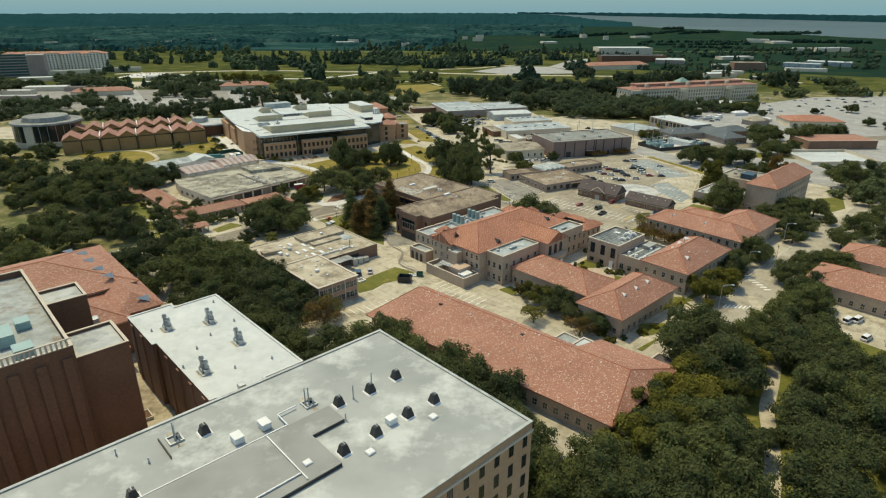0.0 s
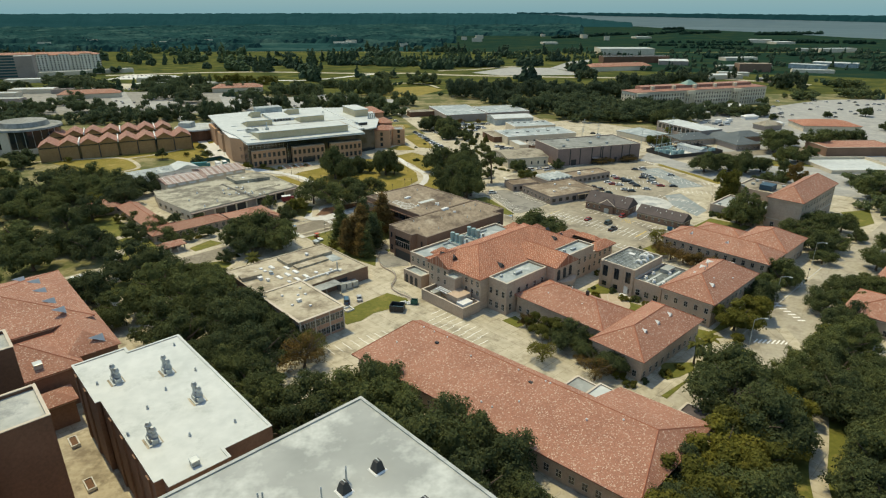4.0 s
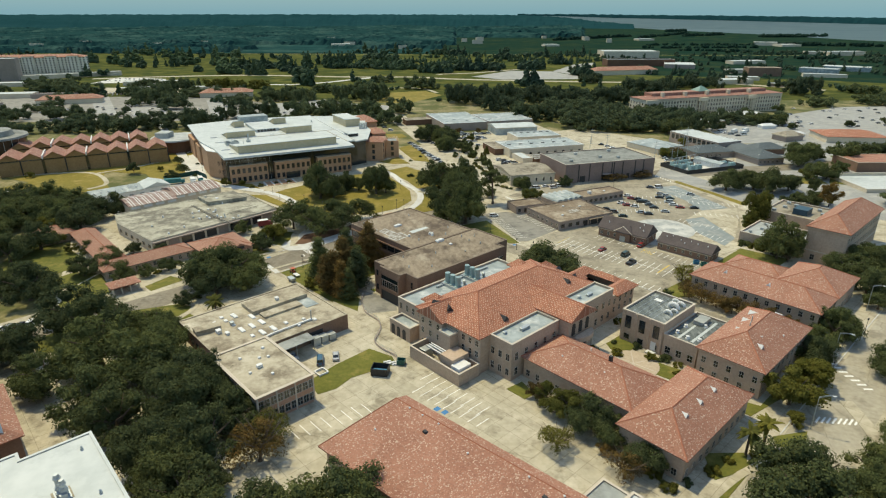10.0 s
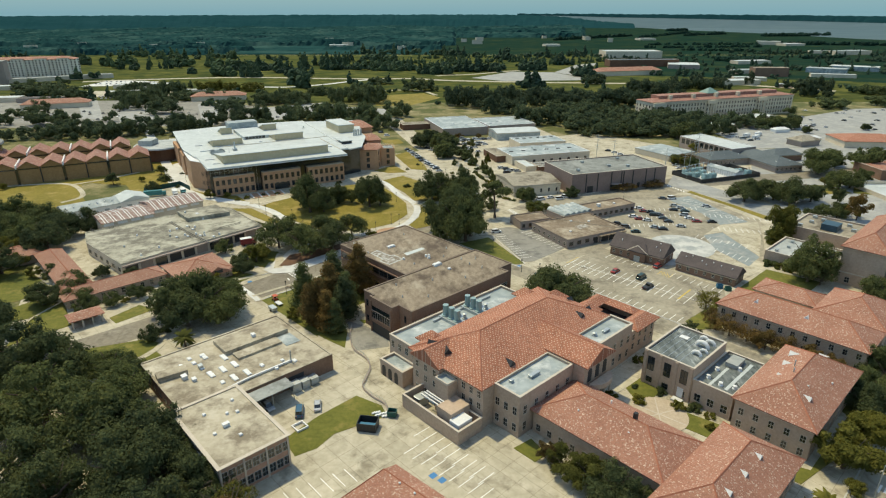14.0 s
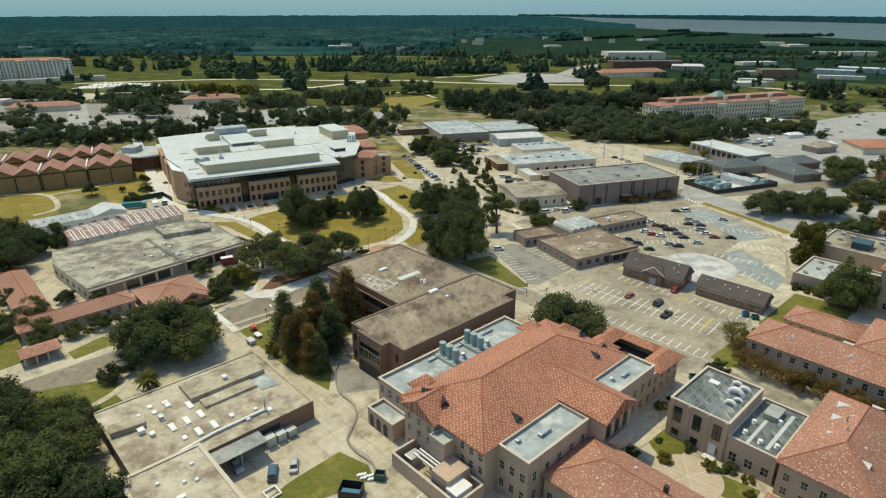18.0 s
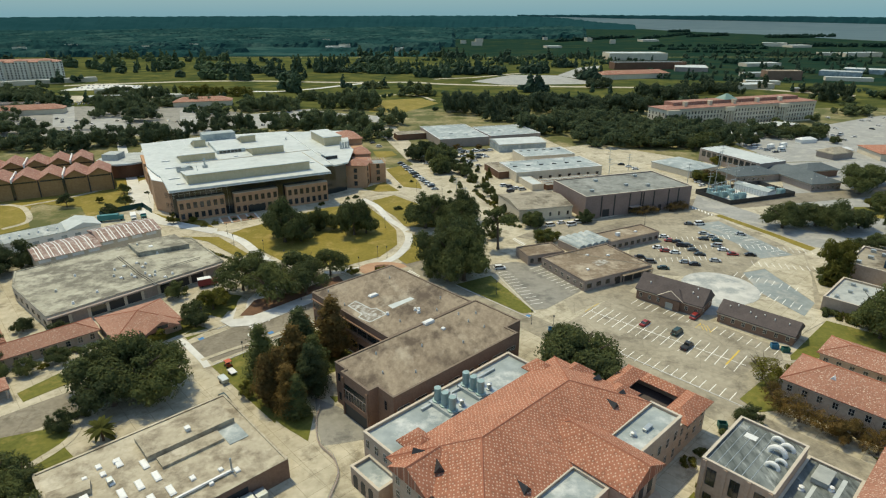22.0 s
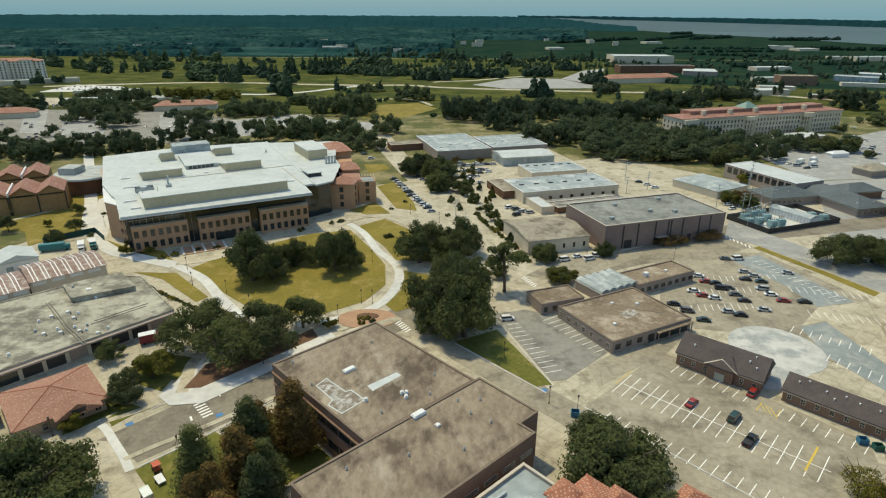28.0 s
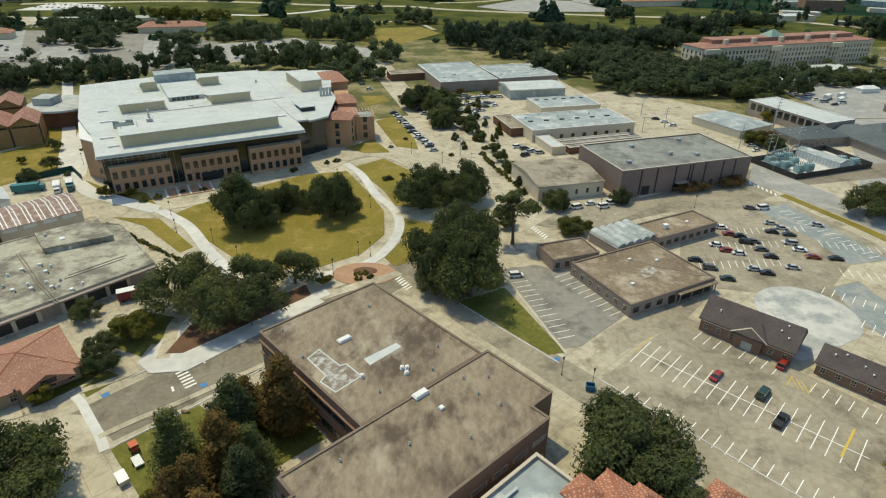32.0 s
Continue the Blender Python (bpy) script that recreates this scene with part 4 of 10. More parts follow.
def hip_caps(ob, w, d, z, rise):
    half = min(w, d) / 2
    if w >= d:
        r0, r1 = (half, d / 2, z + rise), (w - half, d / 2, z + rise)
        e = [((0, 0, z), r0), ((0, d, z), r0), ((w, 0, z), r1), ((w, d, z), r1)]
    else:
        r0, r1 = (w / 2, half, z + rise), (w / 2, d - half, z + rise)
        e = [((0, 0, z), r0), ((w, 0, z), r0), ((0, d, z), r1), ((w, d, z), r1)]
    ridge_caps(ob, e + [(r0, r1)], CAP)


def roof_specks(ob, spots, material=None):
    """Small pale roof vents on a tile roof."""
    def make(bm):
        cyl(bm, 0, 0, -0.4, 0.3, 0.16, n=8); cyl(bm, 0, 0, 0.3, 0.45, 0.26, 0.1, n=8)
    me = shared("roof_vent", make, WHITE_METAL)
    for x, y, z in spots:
        share("roof_vent", me, ob, Matrix.Translation((x, y, z)))


def dormer(ob, x, y, z, ang, s=1.0, material=None):
    def make(bm):
        v = [bm.verts.new(p) for p in ((-0.9, 0, 0), (0.9, 0, 0), (0, 0, 1.1), (0, 2.2, 1.0))]
        for f in ((0, 1, 2), (0, 2, 3), (1, 3, 2), (0, 3, 1)):
            bm.faces.new([v[i] for i in f])
    m = material or WHITE_METAL
    share("dormer_vent", shared(f"dormer_vent/{m.name}", make, m), ob, Matrix.LocRotScale((x, y, z), Euler((0, 0, radians(ang))), (s, s, s)))


# ---- near blocks ----
A = flat_building("lecture_hall", -84, -44, -30, 56, 31, A_WALL, A_ROOF, "tall tan hall with a grey membrane roof and exhaust hoods", parapet=0.1, coping=MEMBRANE)
def on_a(a, b):
    return a + 84, b + 30, 30.9
for a, b in ((-77, 16.6), (-68.8, 35.9), (-68.2, 41.9), (-68.4, 47.7), (-58.6, 48), (-58.7, 42.4), (-58.5, 35.9), (-58.5, 29.9), (-70.3, 4.1), (-60, 2), (-66, -8)):
    hood(A, *on_a(a, b))
for a, b in ((-71.7, 19.5), (-71.9, 24.1), (-59.1, 39.3)):
    unit(A, *on_a(a, b), 1.9 if a < -60 else 1.3, 1.5, 1.1)
for a, b in ((-60, 24.3), (-55.9, 32.8), (-55.7, 45.2)):
    hatch(A, *on_a(a, b))
for a, b, h in ((-72.6, 31.8, 3.0), (-68.5, 38.6, 2.4), (-69.7, 43.3, 2.2), (-69.3, 43.0, 2.2), (-78.1, 12.6, 2.8), (-64.6, 34.4, 1.4), (-81, 5, 1.2), (-76, 8, 1.0)):
    stack(A, *on_a(a, b), 0.11, h, cap=h > 2)
part("raised_roof", prism([(14.9, 0.6), (27.6, 0.6), (27.6, 58.2), (19.5, 58.2), (19.5, 64.1), (14.9, 64.1)], 30.91, 31.5), mottled("raised_membrane", (0.215, 0.225, 0.215), (0.305, 0.315, 0.30), 0.14, 0.04, 0.65, (0.38, 0.395, 0.38), 0.62, bumpy=0.05), A)
# dark plates that paint shade onto the roof's step faces
for d in ((27.603, 40, 30.91, 27.7, 58.1, 31.46), (19.503, 58.3, 30.91, 19.6, 64.0, 31.46), (4, 40.6, 30.91, 9.4, 40.75, 31.4)):
    part("step_flashing", boxes(d), DARK, A)
pipe_run(A, [(14.7, 30), (14.7, 56.7), (11.3, 56.8), (11.2, 60.1)], 31.35)
pipe_run(A, [(15.2, 52.9), (27.2, 52.8)], 31.6)
pipe_run(A, [(25.7, 40), (25.6, 52.8)], 31.6)
for x, y in ((11.7, 62.3), (5.5, 42.6)):
    k = part("guy_frame", ring([(x - 1.1, y - 1.1), (x + 1.1, y - 1.1), (x + 1.1, y + 1.1), (x - 1.1, y + 1.1)], 0.22, 30.91, 31.2), METAL, A)
    stack(A, x, y, 30.91, 0.12, 3.0); stack(A, x + 0.7, y + 0.4, 30.91, 0.14, 0.9); unit(A, x - 0.4, y + 0.5, 30.91, 0.7, 0.6, 0.5, DARK)
    part("roof_patch", boxes((x - 2.2, y - 0.6, 30.905, x - 1.2, y + 0.6, 30.94)), TAN_ROOF, A)
    part("roof_patch", boxes((x + 1.3, y - 0.4, 30.905, x + 2.1, y + 0.5, 30.94)), TAN_ROOF, A)
hatch(A, 24.3, 54.5, 31.5, 1.1, 1.1, 0.3)
for z in (3, 7, 11, 15, 19, 23, 27):
    window_row(A, (40, 0), (40, 86), z, 26, 0.9, 2.2, DARK)
part("cornice", boxes((40.003, -0.02, 29.2, 40.25, 86.1, 29.6)), TRIM, A)
B = flat_building("office_block", -152, -104, 25.8, 48.6, 17.4, BROWN_BRICK, B_ROOF, "brown brick block with a bright white flat roof", parapet=0.1, coping=B_ROOF,
                  poly=[(0, 0), (17, 0), (17, 1.0), (48, 1.0), (48, 2.5), (50.8, 2.5), (50.8, 13.3), (48, 13.3), (48, 22.8), (0.6, 22.8), (0.6, 11.3), (-1.8, 11.3), (-1.8, 0)])
for a, b in ((-140.5, 31.4), (-136.7, 40.7), (-122, 41.6), (-115.1, 30.4)):
    fan_cluster(B, a + 152, b - 25.8, 17.3)
    part("stained_base", boxes((a + 150.2, b - 27.3, 17.305, a + 153.6, b - 24.4, 17.33)), TAN_ROOF, B)
unit(B, 48.2, 7.9, 17.3, 1.6, 1.4, 1.1, METAL)
for a, b in ((-147, 46), (-130, 38), (-126, 33), (-142, 28), (-110, 44), (-120, 27.5), (-133, 45.5), (-112, 36)):
    stack(B, a + 152, b - 25.8, 17.3, 0.18, 0.5)
for i in range(7):
    part("pilaster", boxes((1 + 7.2 * i, -0.35, 0, 2.6 + 7.2 * i, -0.003, 16.6)) if i < 2 else boxes((1 + 7.2 * i, 0.65, 0, 2.6 + 7.2 * i, 0.997, 16.6)), BROWN_BRICK, B)
L = flat_building("stack_tower", -156, -110, -30, 7, 36, DARK_BRICK, L_ROOF, "tall dark brick tower with a railed stained flat roof", parapet=1.4)
for i in range(9):
    part("pilaster", boxes((46.003, 2 + 4.1 * i, 0, 46.5, 3.6 + 4.1 * i, 34)), DARK_BRICK, L)
def rail(bm):
    for i in range(46):
        add_box(bm, 0.0, 0.8 * i, 0, 0.12, 0.8 * i + 0.35, 1.3)
    add_box(bm, -0.1, 0, 1.3, 0.25, 37, 1.5)
share("railing", shared("railing", rail, TRIM), L, Matrix.Translation((45.8, 0, 36.13)))
TEALMETAL = plain("teal_metal", (0.27, 0.40, 0.39), 0.5)
unit(L, 33.5, 28.5, 34.6, 5.5, 2.6, 2.3, TEALMETAL); unit(L, 41.2, 30.2, 34.6, 3.2, 3.0, 1.9, TEALMETAL); unit(L, 29, 32, 34.6, 3, 2.4, 1.6, TEALMETAL)
unit(L, 30, 20, 34.6, 4.5, 3.5, 2.6, METAL); unit(L, 38, 24, 34.6, 3, 3, 1.8, METAL)
for i in range(5):
    pipe_run(L, [(24 + i, 8), (24 + i, 24)], 34.7, 0.2, METAL)
L2 = flat_building("stair_tower", -124, -112.5, 7.3, 16.4, 32, DARK_BRICK, MEMBRANE, "dark brick stair tower with a flat roof")
L3 = flat_building("stair_tower", -150, -141, 7.3, 16, 32, DARK_BRICK, MEMBRANE, "dark brick stair tower with a flat roof")
sheet("courtyard", [(-156, 7), (-104, 7), (-104, 26), (-156, 26)], 0.2, TAN_ROOF, "sandy paved courtyard between tall walls", "courtyard", thick=0.15)
for a, b in ((-150, 22), (-133, 21), (-118, 22)):
    o = thing("planter", a, b, 0.2, label="low concrete planter box", category="planter", group="courtyard planters")
    part("box", ring([(-2, -0.9), (2, -0.9), (2, 0.9), (-2, 0.9)], 0.25, 0, 0.8), PALE_LOT, o)
    part("soil", boxes((-1.7, -0.6, 0.3, 1.7, 0.6, 0.65)), RED_MULCH, o)
# red roofs to the far side of the tower
RL = hip_building("tiled_hall", -228, -186, -30, 38, 13, 6.0, BROWN_BRICK, SALMON, "large hall with a salmon tile hip roof and dormers")
hip_caps(RL, 42, 68, 13.27, 6.0)
for a, b in ((-220.7, 28), (-215.7, 31), (-207.4, 31), (-198, 31.4), (-190, 32.1)):
    dormer(RL, a + 228, b + 30, 15.0, 180, 1.5, METAL)
RL2 = hip_building("tiled_hall", -188, -165.6, -20, 30, 10.5, 5.0, BROWN_BRICK, SALMON, "lower hall with a salmon tile hip roof")
hip_caps(RL2, 22.4, 50, 10.77, 5.0)
part("cross_roof", hip(-6, 46, 19, 59.5, 11.1, 3.6), SALMON, RL2); part("cross_wall", ring([(-5, 50.2), (18.2, 50.2), (18.2, 58.7), (-5, 58.7)], 0.3, 0, 10.8), BROWN_BRICK, RL2)
dormer(RL2, 15.8, 56.4, 12.2, 180, 1.6, METAL); dormer(RL2, 19, 24, 12.0, -90, 1.3, METAL); unit(RL2, 19, 41, 11.3, 2.2, 1.8, 1.7, METAL)
RL3 = hip_building("tiled_porch", -165.5, -157.5, -8, 26, 6.4, 1.8, BROWN_BRICK, SALMON, "low porch roofed with salmon tiles")
# the long hall
R = thing("long_hall", -130, 85, label="long tan hall under a broad salmon tile roof", category="building")
def slab(bm, pts, t=0.3):
    hi = [bm.verts.new(p) for p in pts]; lo = [bm.verts.new((p[0], p[1], p[2] - t)) for p in pts]
    bm.faces.new(hi); bm.faces.new(lo[::-1]); n = len(pts)
    for i in range(n):
        bm.faces.new((lo[i], lo[(i + 1) % n], hi[(i + 1) % n], hi[i]))
bm = bmesh.new()
slab(bm, [(-0.9, 0.1, 5.6), (79.6, 9.0, 5.6), (73, 27.2, 9.2), (1, 20.1, 9.2)])
slab(bm, [(1.0, 20.15, 9.2), (57, 25.6, 9.2), (57, 29, 7.9), (0.6, 23.4, 8.1)])
slab(bm, [(79.65, 9.1, 5.6), (79.0, 41.6, 6.1), (73.05, 27.25, 9.2)])
part("roof", bm, SALMON, R)
bm = bmesh.new()
slab(bm, [(57.05, 25.65, 9.2), (73, 27.25, 9.2), (78.9, 41.6, 6.1), (57.05, 39.0, 6.3)])
part("wing_roof", bm, SALMON, R)
ridge_caps(R, [((1, 20.1, 9.2), (73, 27.2, 9.2)), ((73, 27.2, 9.2), (79.6, 9.0, 5.6)), ((73, 27.2, 9.2), (79, 41.6, 6.1)), ((1, 20.1, 9.2), (-0.9, 0.1, 5.6))], CAP)
part("wall", ring([(0.6, 1.2), (78.4, 9.9), (77.9, 40.4), (58, 38), (58, 27.6), (1.6, 22)], 0.4, 0, 5.25), TAN_STUCCO, R)
part("gable_wall", prism([(1.2, 19.8), (57, 25), (57, 28.4), (1.2, 22.9)], 5.26, 7.75), TAN_STUCCO, R)
window_row(R, (1.6, 22), (0.6, 1.2), 1.2, 8, 1.2, 1.8); window_row(R, (0.6, 1.2), (78.4, 9.9), 1.2, 26, 1.2, 1.8); window_row(R, (78.4, 9.9), (77.9, 40.4), 1.2, 9, 1.2, 1.8)
roof_specks(R, [(6, 20.0, 9.0), (9.9, 20.4, 9.0), (14.5, 21.0, 9.0), (38, 23.0, 9.0), (45.6, 24.0, 9.0), (46.8, 24.2, 9.0), (25, 19.4, 8.6), (38.3, 9.4, 6.5), (41.3, 9.8, 6.5), (45, 15.0, 7.4), (5, 11, 7.4), (60, 20, 8.2), (66, 25, 8.8)])
for x, y in ((14, 17.6), (43, 21.6)):
    hatch(R, x, y, 8.4, 1.0, 0.8, 0.5, DARK)
R2 = flat_building("plant_room", -78.5, -73.6, 116.3, 124, 4.6, TAN_STUCCO, B_ROOF, "small annex with a pale flat roof", parapet=0.2)
R3 = flat_building("plant_room", -85, -78.7, 115.8, 123.6, 3.8, TAN_STUCCO, GREY_ROOF, "small annex with a dark flat roof", parapet=0.2)
R4 = flat_building("plant_room", -60.5, -53.6, 129.2, 134, 3.4, DARK_BRICK, SLATE, "small shed with a dark flat roof", parapet=0.15)
sheet("retaining_wall", [(-118, 113.5), (-93, 114), (-93, 114.5), (-118, 114)], 1.2, BROWN_BRICK, "low brown wall behind the car park", "wall", thick=1.2)
# classroom block with its stained roof
K = flat_building("classroom_block", -231, -193.05, 163.7, 195, 11.7, BROWN_BRICK, K_ROOF, "brown brick block with a stained gravel roof", parapet=0.12, coping=mottled("brown_coping", (0.16, 0.12, 0.09), (0.22, 0.17, 0.13)))
K2 = flat_building("classroom_wing", -192.95, -171.5, 146.5, 196.6, 11.7, BROWN_BRICK, K_ROOF, "brown brick wing with a stained gravel roof", parapet=0.12, coping=bpy.data.materials["brown_coping"],
                   poly=[(0, 0.4), (4.6, 0.4), (4.6, -0.9), (15.6, -0.9), (15.6, 1.7), (21.4, 1.7), (21.4, 44.2), (17.4, 44.2), (17.4, 50.1), (0, 50.1)])
hatch(K, 14.9, 12.3, 11.58, 1.3, 3.0, 0.7); hatch(K2, 0.9, 30.5, 11.58, 1.5, 3.2, 0.8); hatch(K2, 6.2, 31.1, 11.58, 1.0, 1.0, 0.5)
PATCH = mottled("repair_patch", (0.36, 0.35, 0.32), (0.55, 0.555, 0.53), 1.1, 0.25, 0.85, (0.20, 0.165, 0.125), 0.5)
for pts in ([(14.8, 3.0), (13.8, 6.6), (21.2, 6.9), (21.6, 8.2), (26.9, 8.3), (27.5, 1.6), (22.8, 1.0), (21.9, 2.8)],):
    part("patch_rim", ring(pts[::-1] if sum(p[0] * q[1] - q[0] * p[1] for p, q in zip(pts, pts[1:] + pts[:1])) < 0 else pts, 0.3, 11.583, 11.62), B_ROOF, K)
    part("repair_patch", prism(pts, 11.582, 11.6), PATCH, K)
part("repair_patch", prism([(22.8, 11.7), (23.1, 20.1), (24.8, 20.2), (25.3, 11.4)], 11.583, 11.6), B_ROOF, K)
for x, y in ((3, 4), (8, 24), (33, 8), (30, 26), (14, 2.5), (35, 20), (31.2, 16.4), (32.4, 15.3), (30.6, 15.6), (27.2, 8.1)):
    if 30 < x < 33 or x == 27.2:
        stack(K, x, y, 11.58, 0.34, 0.6, WHITE_METAL)
        continue
    stack(K, x, y, 11.58, 0.16, 0.5)
for x, y in ((4, 10), (9, 21), (15, 30), (6, 44), (13, 40), (17, 12), (12, 6), (3, 40), (8, 39)):
    stack(K2, x, y, 11.58, 0.16, 0.5)
window_row(K, (0, 31.3), (0, 0), 7.2, 8, 2.0, 1.6, DARK); window_row(K, (0.6, 0), (37.4, 0), 7.2, 8, 4.1, 1.9, DARK); window_row(K, (0.6, 0), (37.4, 0), 2.0, 8, 3.9, 1.9, DARK); part("ledge", boxes((0.2, -0.5, 9.4, 37.8, -0.003, 9.8), (0.2, -0.4, 6.3, 37.8, -0.003, 6.6)), BROWN_BRICK, K)
for z in (2.0, 7.2):
    window_row(K2, (21.4, 1.9), (21.4, 44.2), z, 8, 3.6, 1.0, TRIM)
part("garage_opening", boxes((5.6, -1.0, 0.1, 14.8, -0.903, 3.7)), DARK, K2)
part("upper_glazing", boxes((5.6, -0.98, 5.0, 14.8, -0.903, 9.0)), DARKGLASS, K2)
for i in range(8):
    x = 6.1 + 1.15 * i
    part("mullion", boxes((x, -1.06, 5.0, x + 0.12, -0.985, 7.4)), GREY_WALL, K2)
part("rail", boxes((5.6, -1.08, 7.4, 14.8, -0.985, 7.6)), GREY_WALL, K2)
part("frame", boxes((5.1, -1.3, 0, 5.6, -0.903, 10.6), (14.8, -1.3, 0, 15.3, -0.903, 10.6), (5.603, -1.25, 3.72, 14.797, -0.903, 4.98)), BROWN_BRICK, K2)
for z in (1.6, 7.0):
    window_row(K2, (0.6, 0.4), (4.4, 0.4), z, 2, 0.8, 2.0, DARK)
window_row(K2, (15.8, 1.7), (21.2, 1.7), 7.0, 1, 0.7, 2.2, DARK)
# workshop and annex
G = flat_building("workshop", -208.5, -177.5, 84.5, 124.6, 5, BROWN_BRICK, TAN_ROOF, "low workshop with a tan gravel roof and skylights", parapet=0.12, coping=TAN_ROOF)
for a, b in ((-199.0, 99.0), (-194.8, 102.8), (-189.6, 103.4), (-189.4, 100.1), (-183.7, 104.1), (-189.2, 96.8), (-183.7, 100.6)):
    hatch(G, a + 208.5 - 1.5, b - 84.5 - 0.6, 4.88, 3.0, 1.2, 0.4, WHITE_METAL)
for a, b in ((-201.2, 95.5), (-198.3, 95.6), (-194.5, 96.2), (-184.9, 108.4), (-184.5, 97.4), (-181.0, 115.9)):
    hatch(G, a + 208.5 - 0.7, b - 84.5 - 0.5, 4.88, 1.4, 1.0, 0.4, WHITE_METAL)
for a, b in ((-201, 98), (-200, 92), (-184, 113), (-181.5, 110)):
    hatch(G, a + 208.5, b - 84.5, 4.88, 0.9, 0.9, 0.5)
part("raised_roof", boxes((3.5, 18.5, 4.89, 11.7, 37.4, 6.1)), TAN_ROOF, G)
part("raised_roof", boxes((12.6, 20, 4.89, 16.2, 33, 5.5)), TAN_ROOF, G)
part("raised_roof", prism([(9, 0.8), (12.5, 0.4), (13.5, 7.5), (10.5, 8.2)], 4.89, 6.2), TAN_ROOF, G)
part("blue_tarp", boxes((12.5, 33.2, 4.89, 18.5, 37.5, 4.99)), BLUE_ROOF, G, "faded blue roof sheet")
unit(G, 9, 28, 6.1, 1.2, 1.0, 0.8); unit(G, 13, 11, 4.88, 1.4, 1.0, 1.0, METAL); unit(G, 15, 6, 4.88, 1.5, 1.3, 1.0); unit(G, 17.5, 7.5, 4.88, 1.3, 1.0, 0.7)
pipe_run(G, [(27.5, 10), (26.5, 18), (26.5, 30)], 5.1, 0.22)
stack(G, 26.5, 30, 4.88, 0.2, 3.2)
window_row(G, (0, 0), (31, 0), 1.5, 8, 1.6, 1.4, DARK)
part("canopy", boxes((31.5, 13.5, 4.3, 36, 25.5, 4.48)), GREY_ROOF, G)
for y in (13.8, 19.5, 25.2):
    part("canopy_post", boxes((35.6, y - 0.08, 0, 35.76, y + 0.08, 4.3)), METAL, G)
part("roll_door", boxes((31.003, 26.5, 0, 31.08, 31, 3.6)), DARK, G)
for i in range(3):
    unit(G, 32.6, 27.5 + 2.6 * i, 0.02, 2.2, 2.2, 2.6 - 0.3 * i, METAL, "chiller")
G2 = flat_building("annex", -177.2, -152.2, 81.8, 97.2, 8, PINK_BRICK, TAN_ROOF, "two-storey pink brick annex with ribbon windows", parapet=0.12, coping=TRIM, lip=0.3)
for z in (0.9, 4.6):
    window_row(G2, (25, 0), (25, 15.4), z, 9, 1.35, 2.1, METAL); window_row(G2, (0, 0), (25, 0), z, 13, 1.35, 2.1, METAL)
for i in range(4):
    part("pilaster", boxes((25.02, 0.02 + 4.95 * i, 0, 25.2, 0.4 + 4.95 * i, 7.9)), TRIM, G2)
for x, y in ((6, 5), (9, 9), (14, 4), (18, 8), (10, 11), (5, 12)):
    hatch(G2, x, y, 7.9, 0.7, 0.7, 0.45)
unit(G2, 13, 7, 7.9, 0.9, 1.4, 0.8)
# ornate main hall
M = thing("main_hall", -169, 136, label="ornate tan hall with orange tile roofs and flat wings", category="building")
def m_block(x0, y0, x1, y1, h, roof, name="wing", par=0.6):
    pl = [(x0, y0), (x1, y0), (x1, y1), (x0, y1)]
    k = part(name, ring(pl, 0.4, 0, h), TAN_STUCCO, M)
    part("roof", prism(inset(pl, 0.41), h - par - 0.3, h - par), roof, k); part("coping", ring(inset(pl, -0.1), 0.6, h + 0.003, h + 0.16), TRIM, k)
    return k
m_block(0, 2, 11.8, 48, 9.6, BLUE_ROOF)
m_block(11.9, 0.4, 37, 52, 11.0, BLUE_ROOF, "central_block", 0.1)
m_block(37.05, 4, 45, 24.2, 11.2, BLUE_ROOF)
m_block(37.05, 36.3, 44.2, 53.5, 11.2, BLUE_ROOF)
m_block(37.1, 24.4, 48.2, 36.1, 11.6, BLUE_ROOF, "gable_wing", 0.2)
m_block(2, -3, 11.5, 1.9, 4.8, BLUE_ROOF, "porch")
bm = hip(11, -0.5, 37.4, 53, 11.3, 5.4, 13, 13)
part("roof", bm, ORANGE, M)
ridge_caps(M, [((11, -0.5, 11.3), (24.2, 12.5, 16.7)), ((37.4, -0.5, 11.3), (24.2, 12.5, 16.7)), ((24.2, 12.5, 16.7), (24.2, 40, 16.7)), ((11, 53, 11.3), (24.2, 40, 16.7)), ((37.4, 53, 11.3), (24.2, 40, 16.7))], CAP)
part("gable_roof", hip(13.2, -1.9, 24.4, 11.5, 11.3, 3.4, 0, 5), ORANGE, M); ridge_caps(M, [((18.8, -1.9, 14.7), (18.8, 6.5, 14.7))], CAP)
part("gable_front", boxes((13.9, -1.3, 0, 23.7, 0.39, 11.0)), TAN_STUCCO, M)
bm = bmesh.new()
f = [bm.verts.new(q) for q in ((13.9, -1.3, 11.003), (23.7, -1.3, 11.003), (18.8, -1.3, 14.2))]; g = [bm.verts.new(q) for q in ((13.9, -0.9, 11.003), (23.7, -0.9, 11.003), (18.8, -0.9, 14.2))]
bm.faces.new(f); bm.faces.new(g[::-1])
for i in range(3):
    bm.faces.new((f[i - 1], g[i - 1], g[i], f[i]))
bmesh.ops.recalc_face_normals(bm, faces=bm.faces); part("gable_wall", bm, TAN_STUCCO, M)
for z in (1.2, 5.0, 8.2):
    window_row(M, (13.9, -1.3), (23.7, -1.3), z, 3, 1.0, 1.7)
part("roof", hip(26, 24, 49.3, 36.6, 11.9, 3.4, 6, 0), ORANGE, M)
ridge_caps(M, [((30, 30.3, 15.3), (49.3, 30.3, 15.3))], CAP)
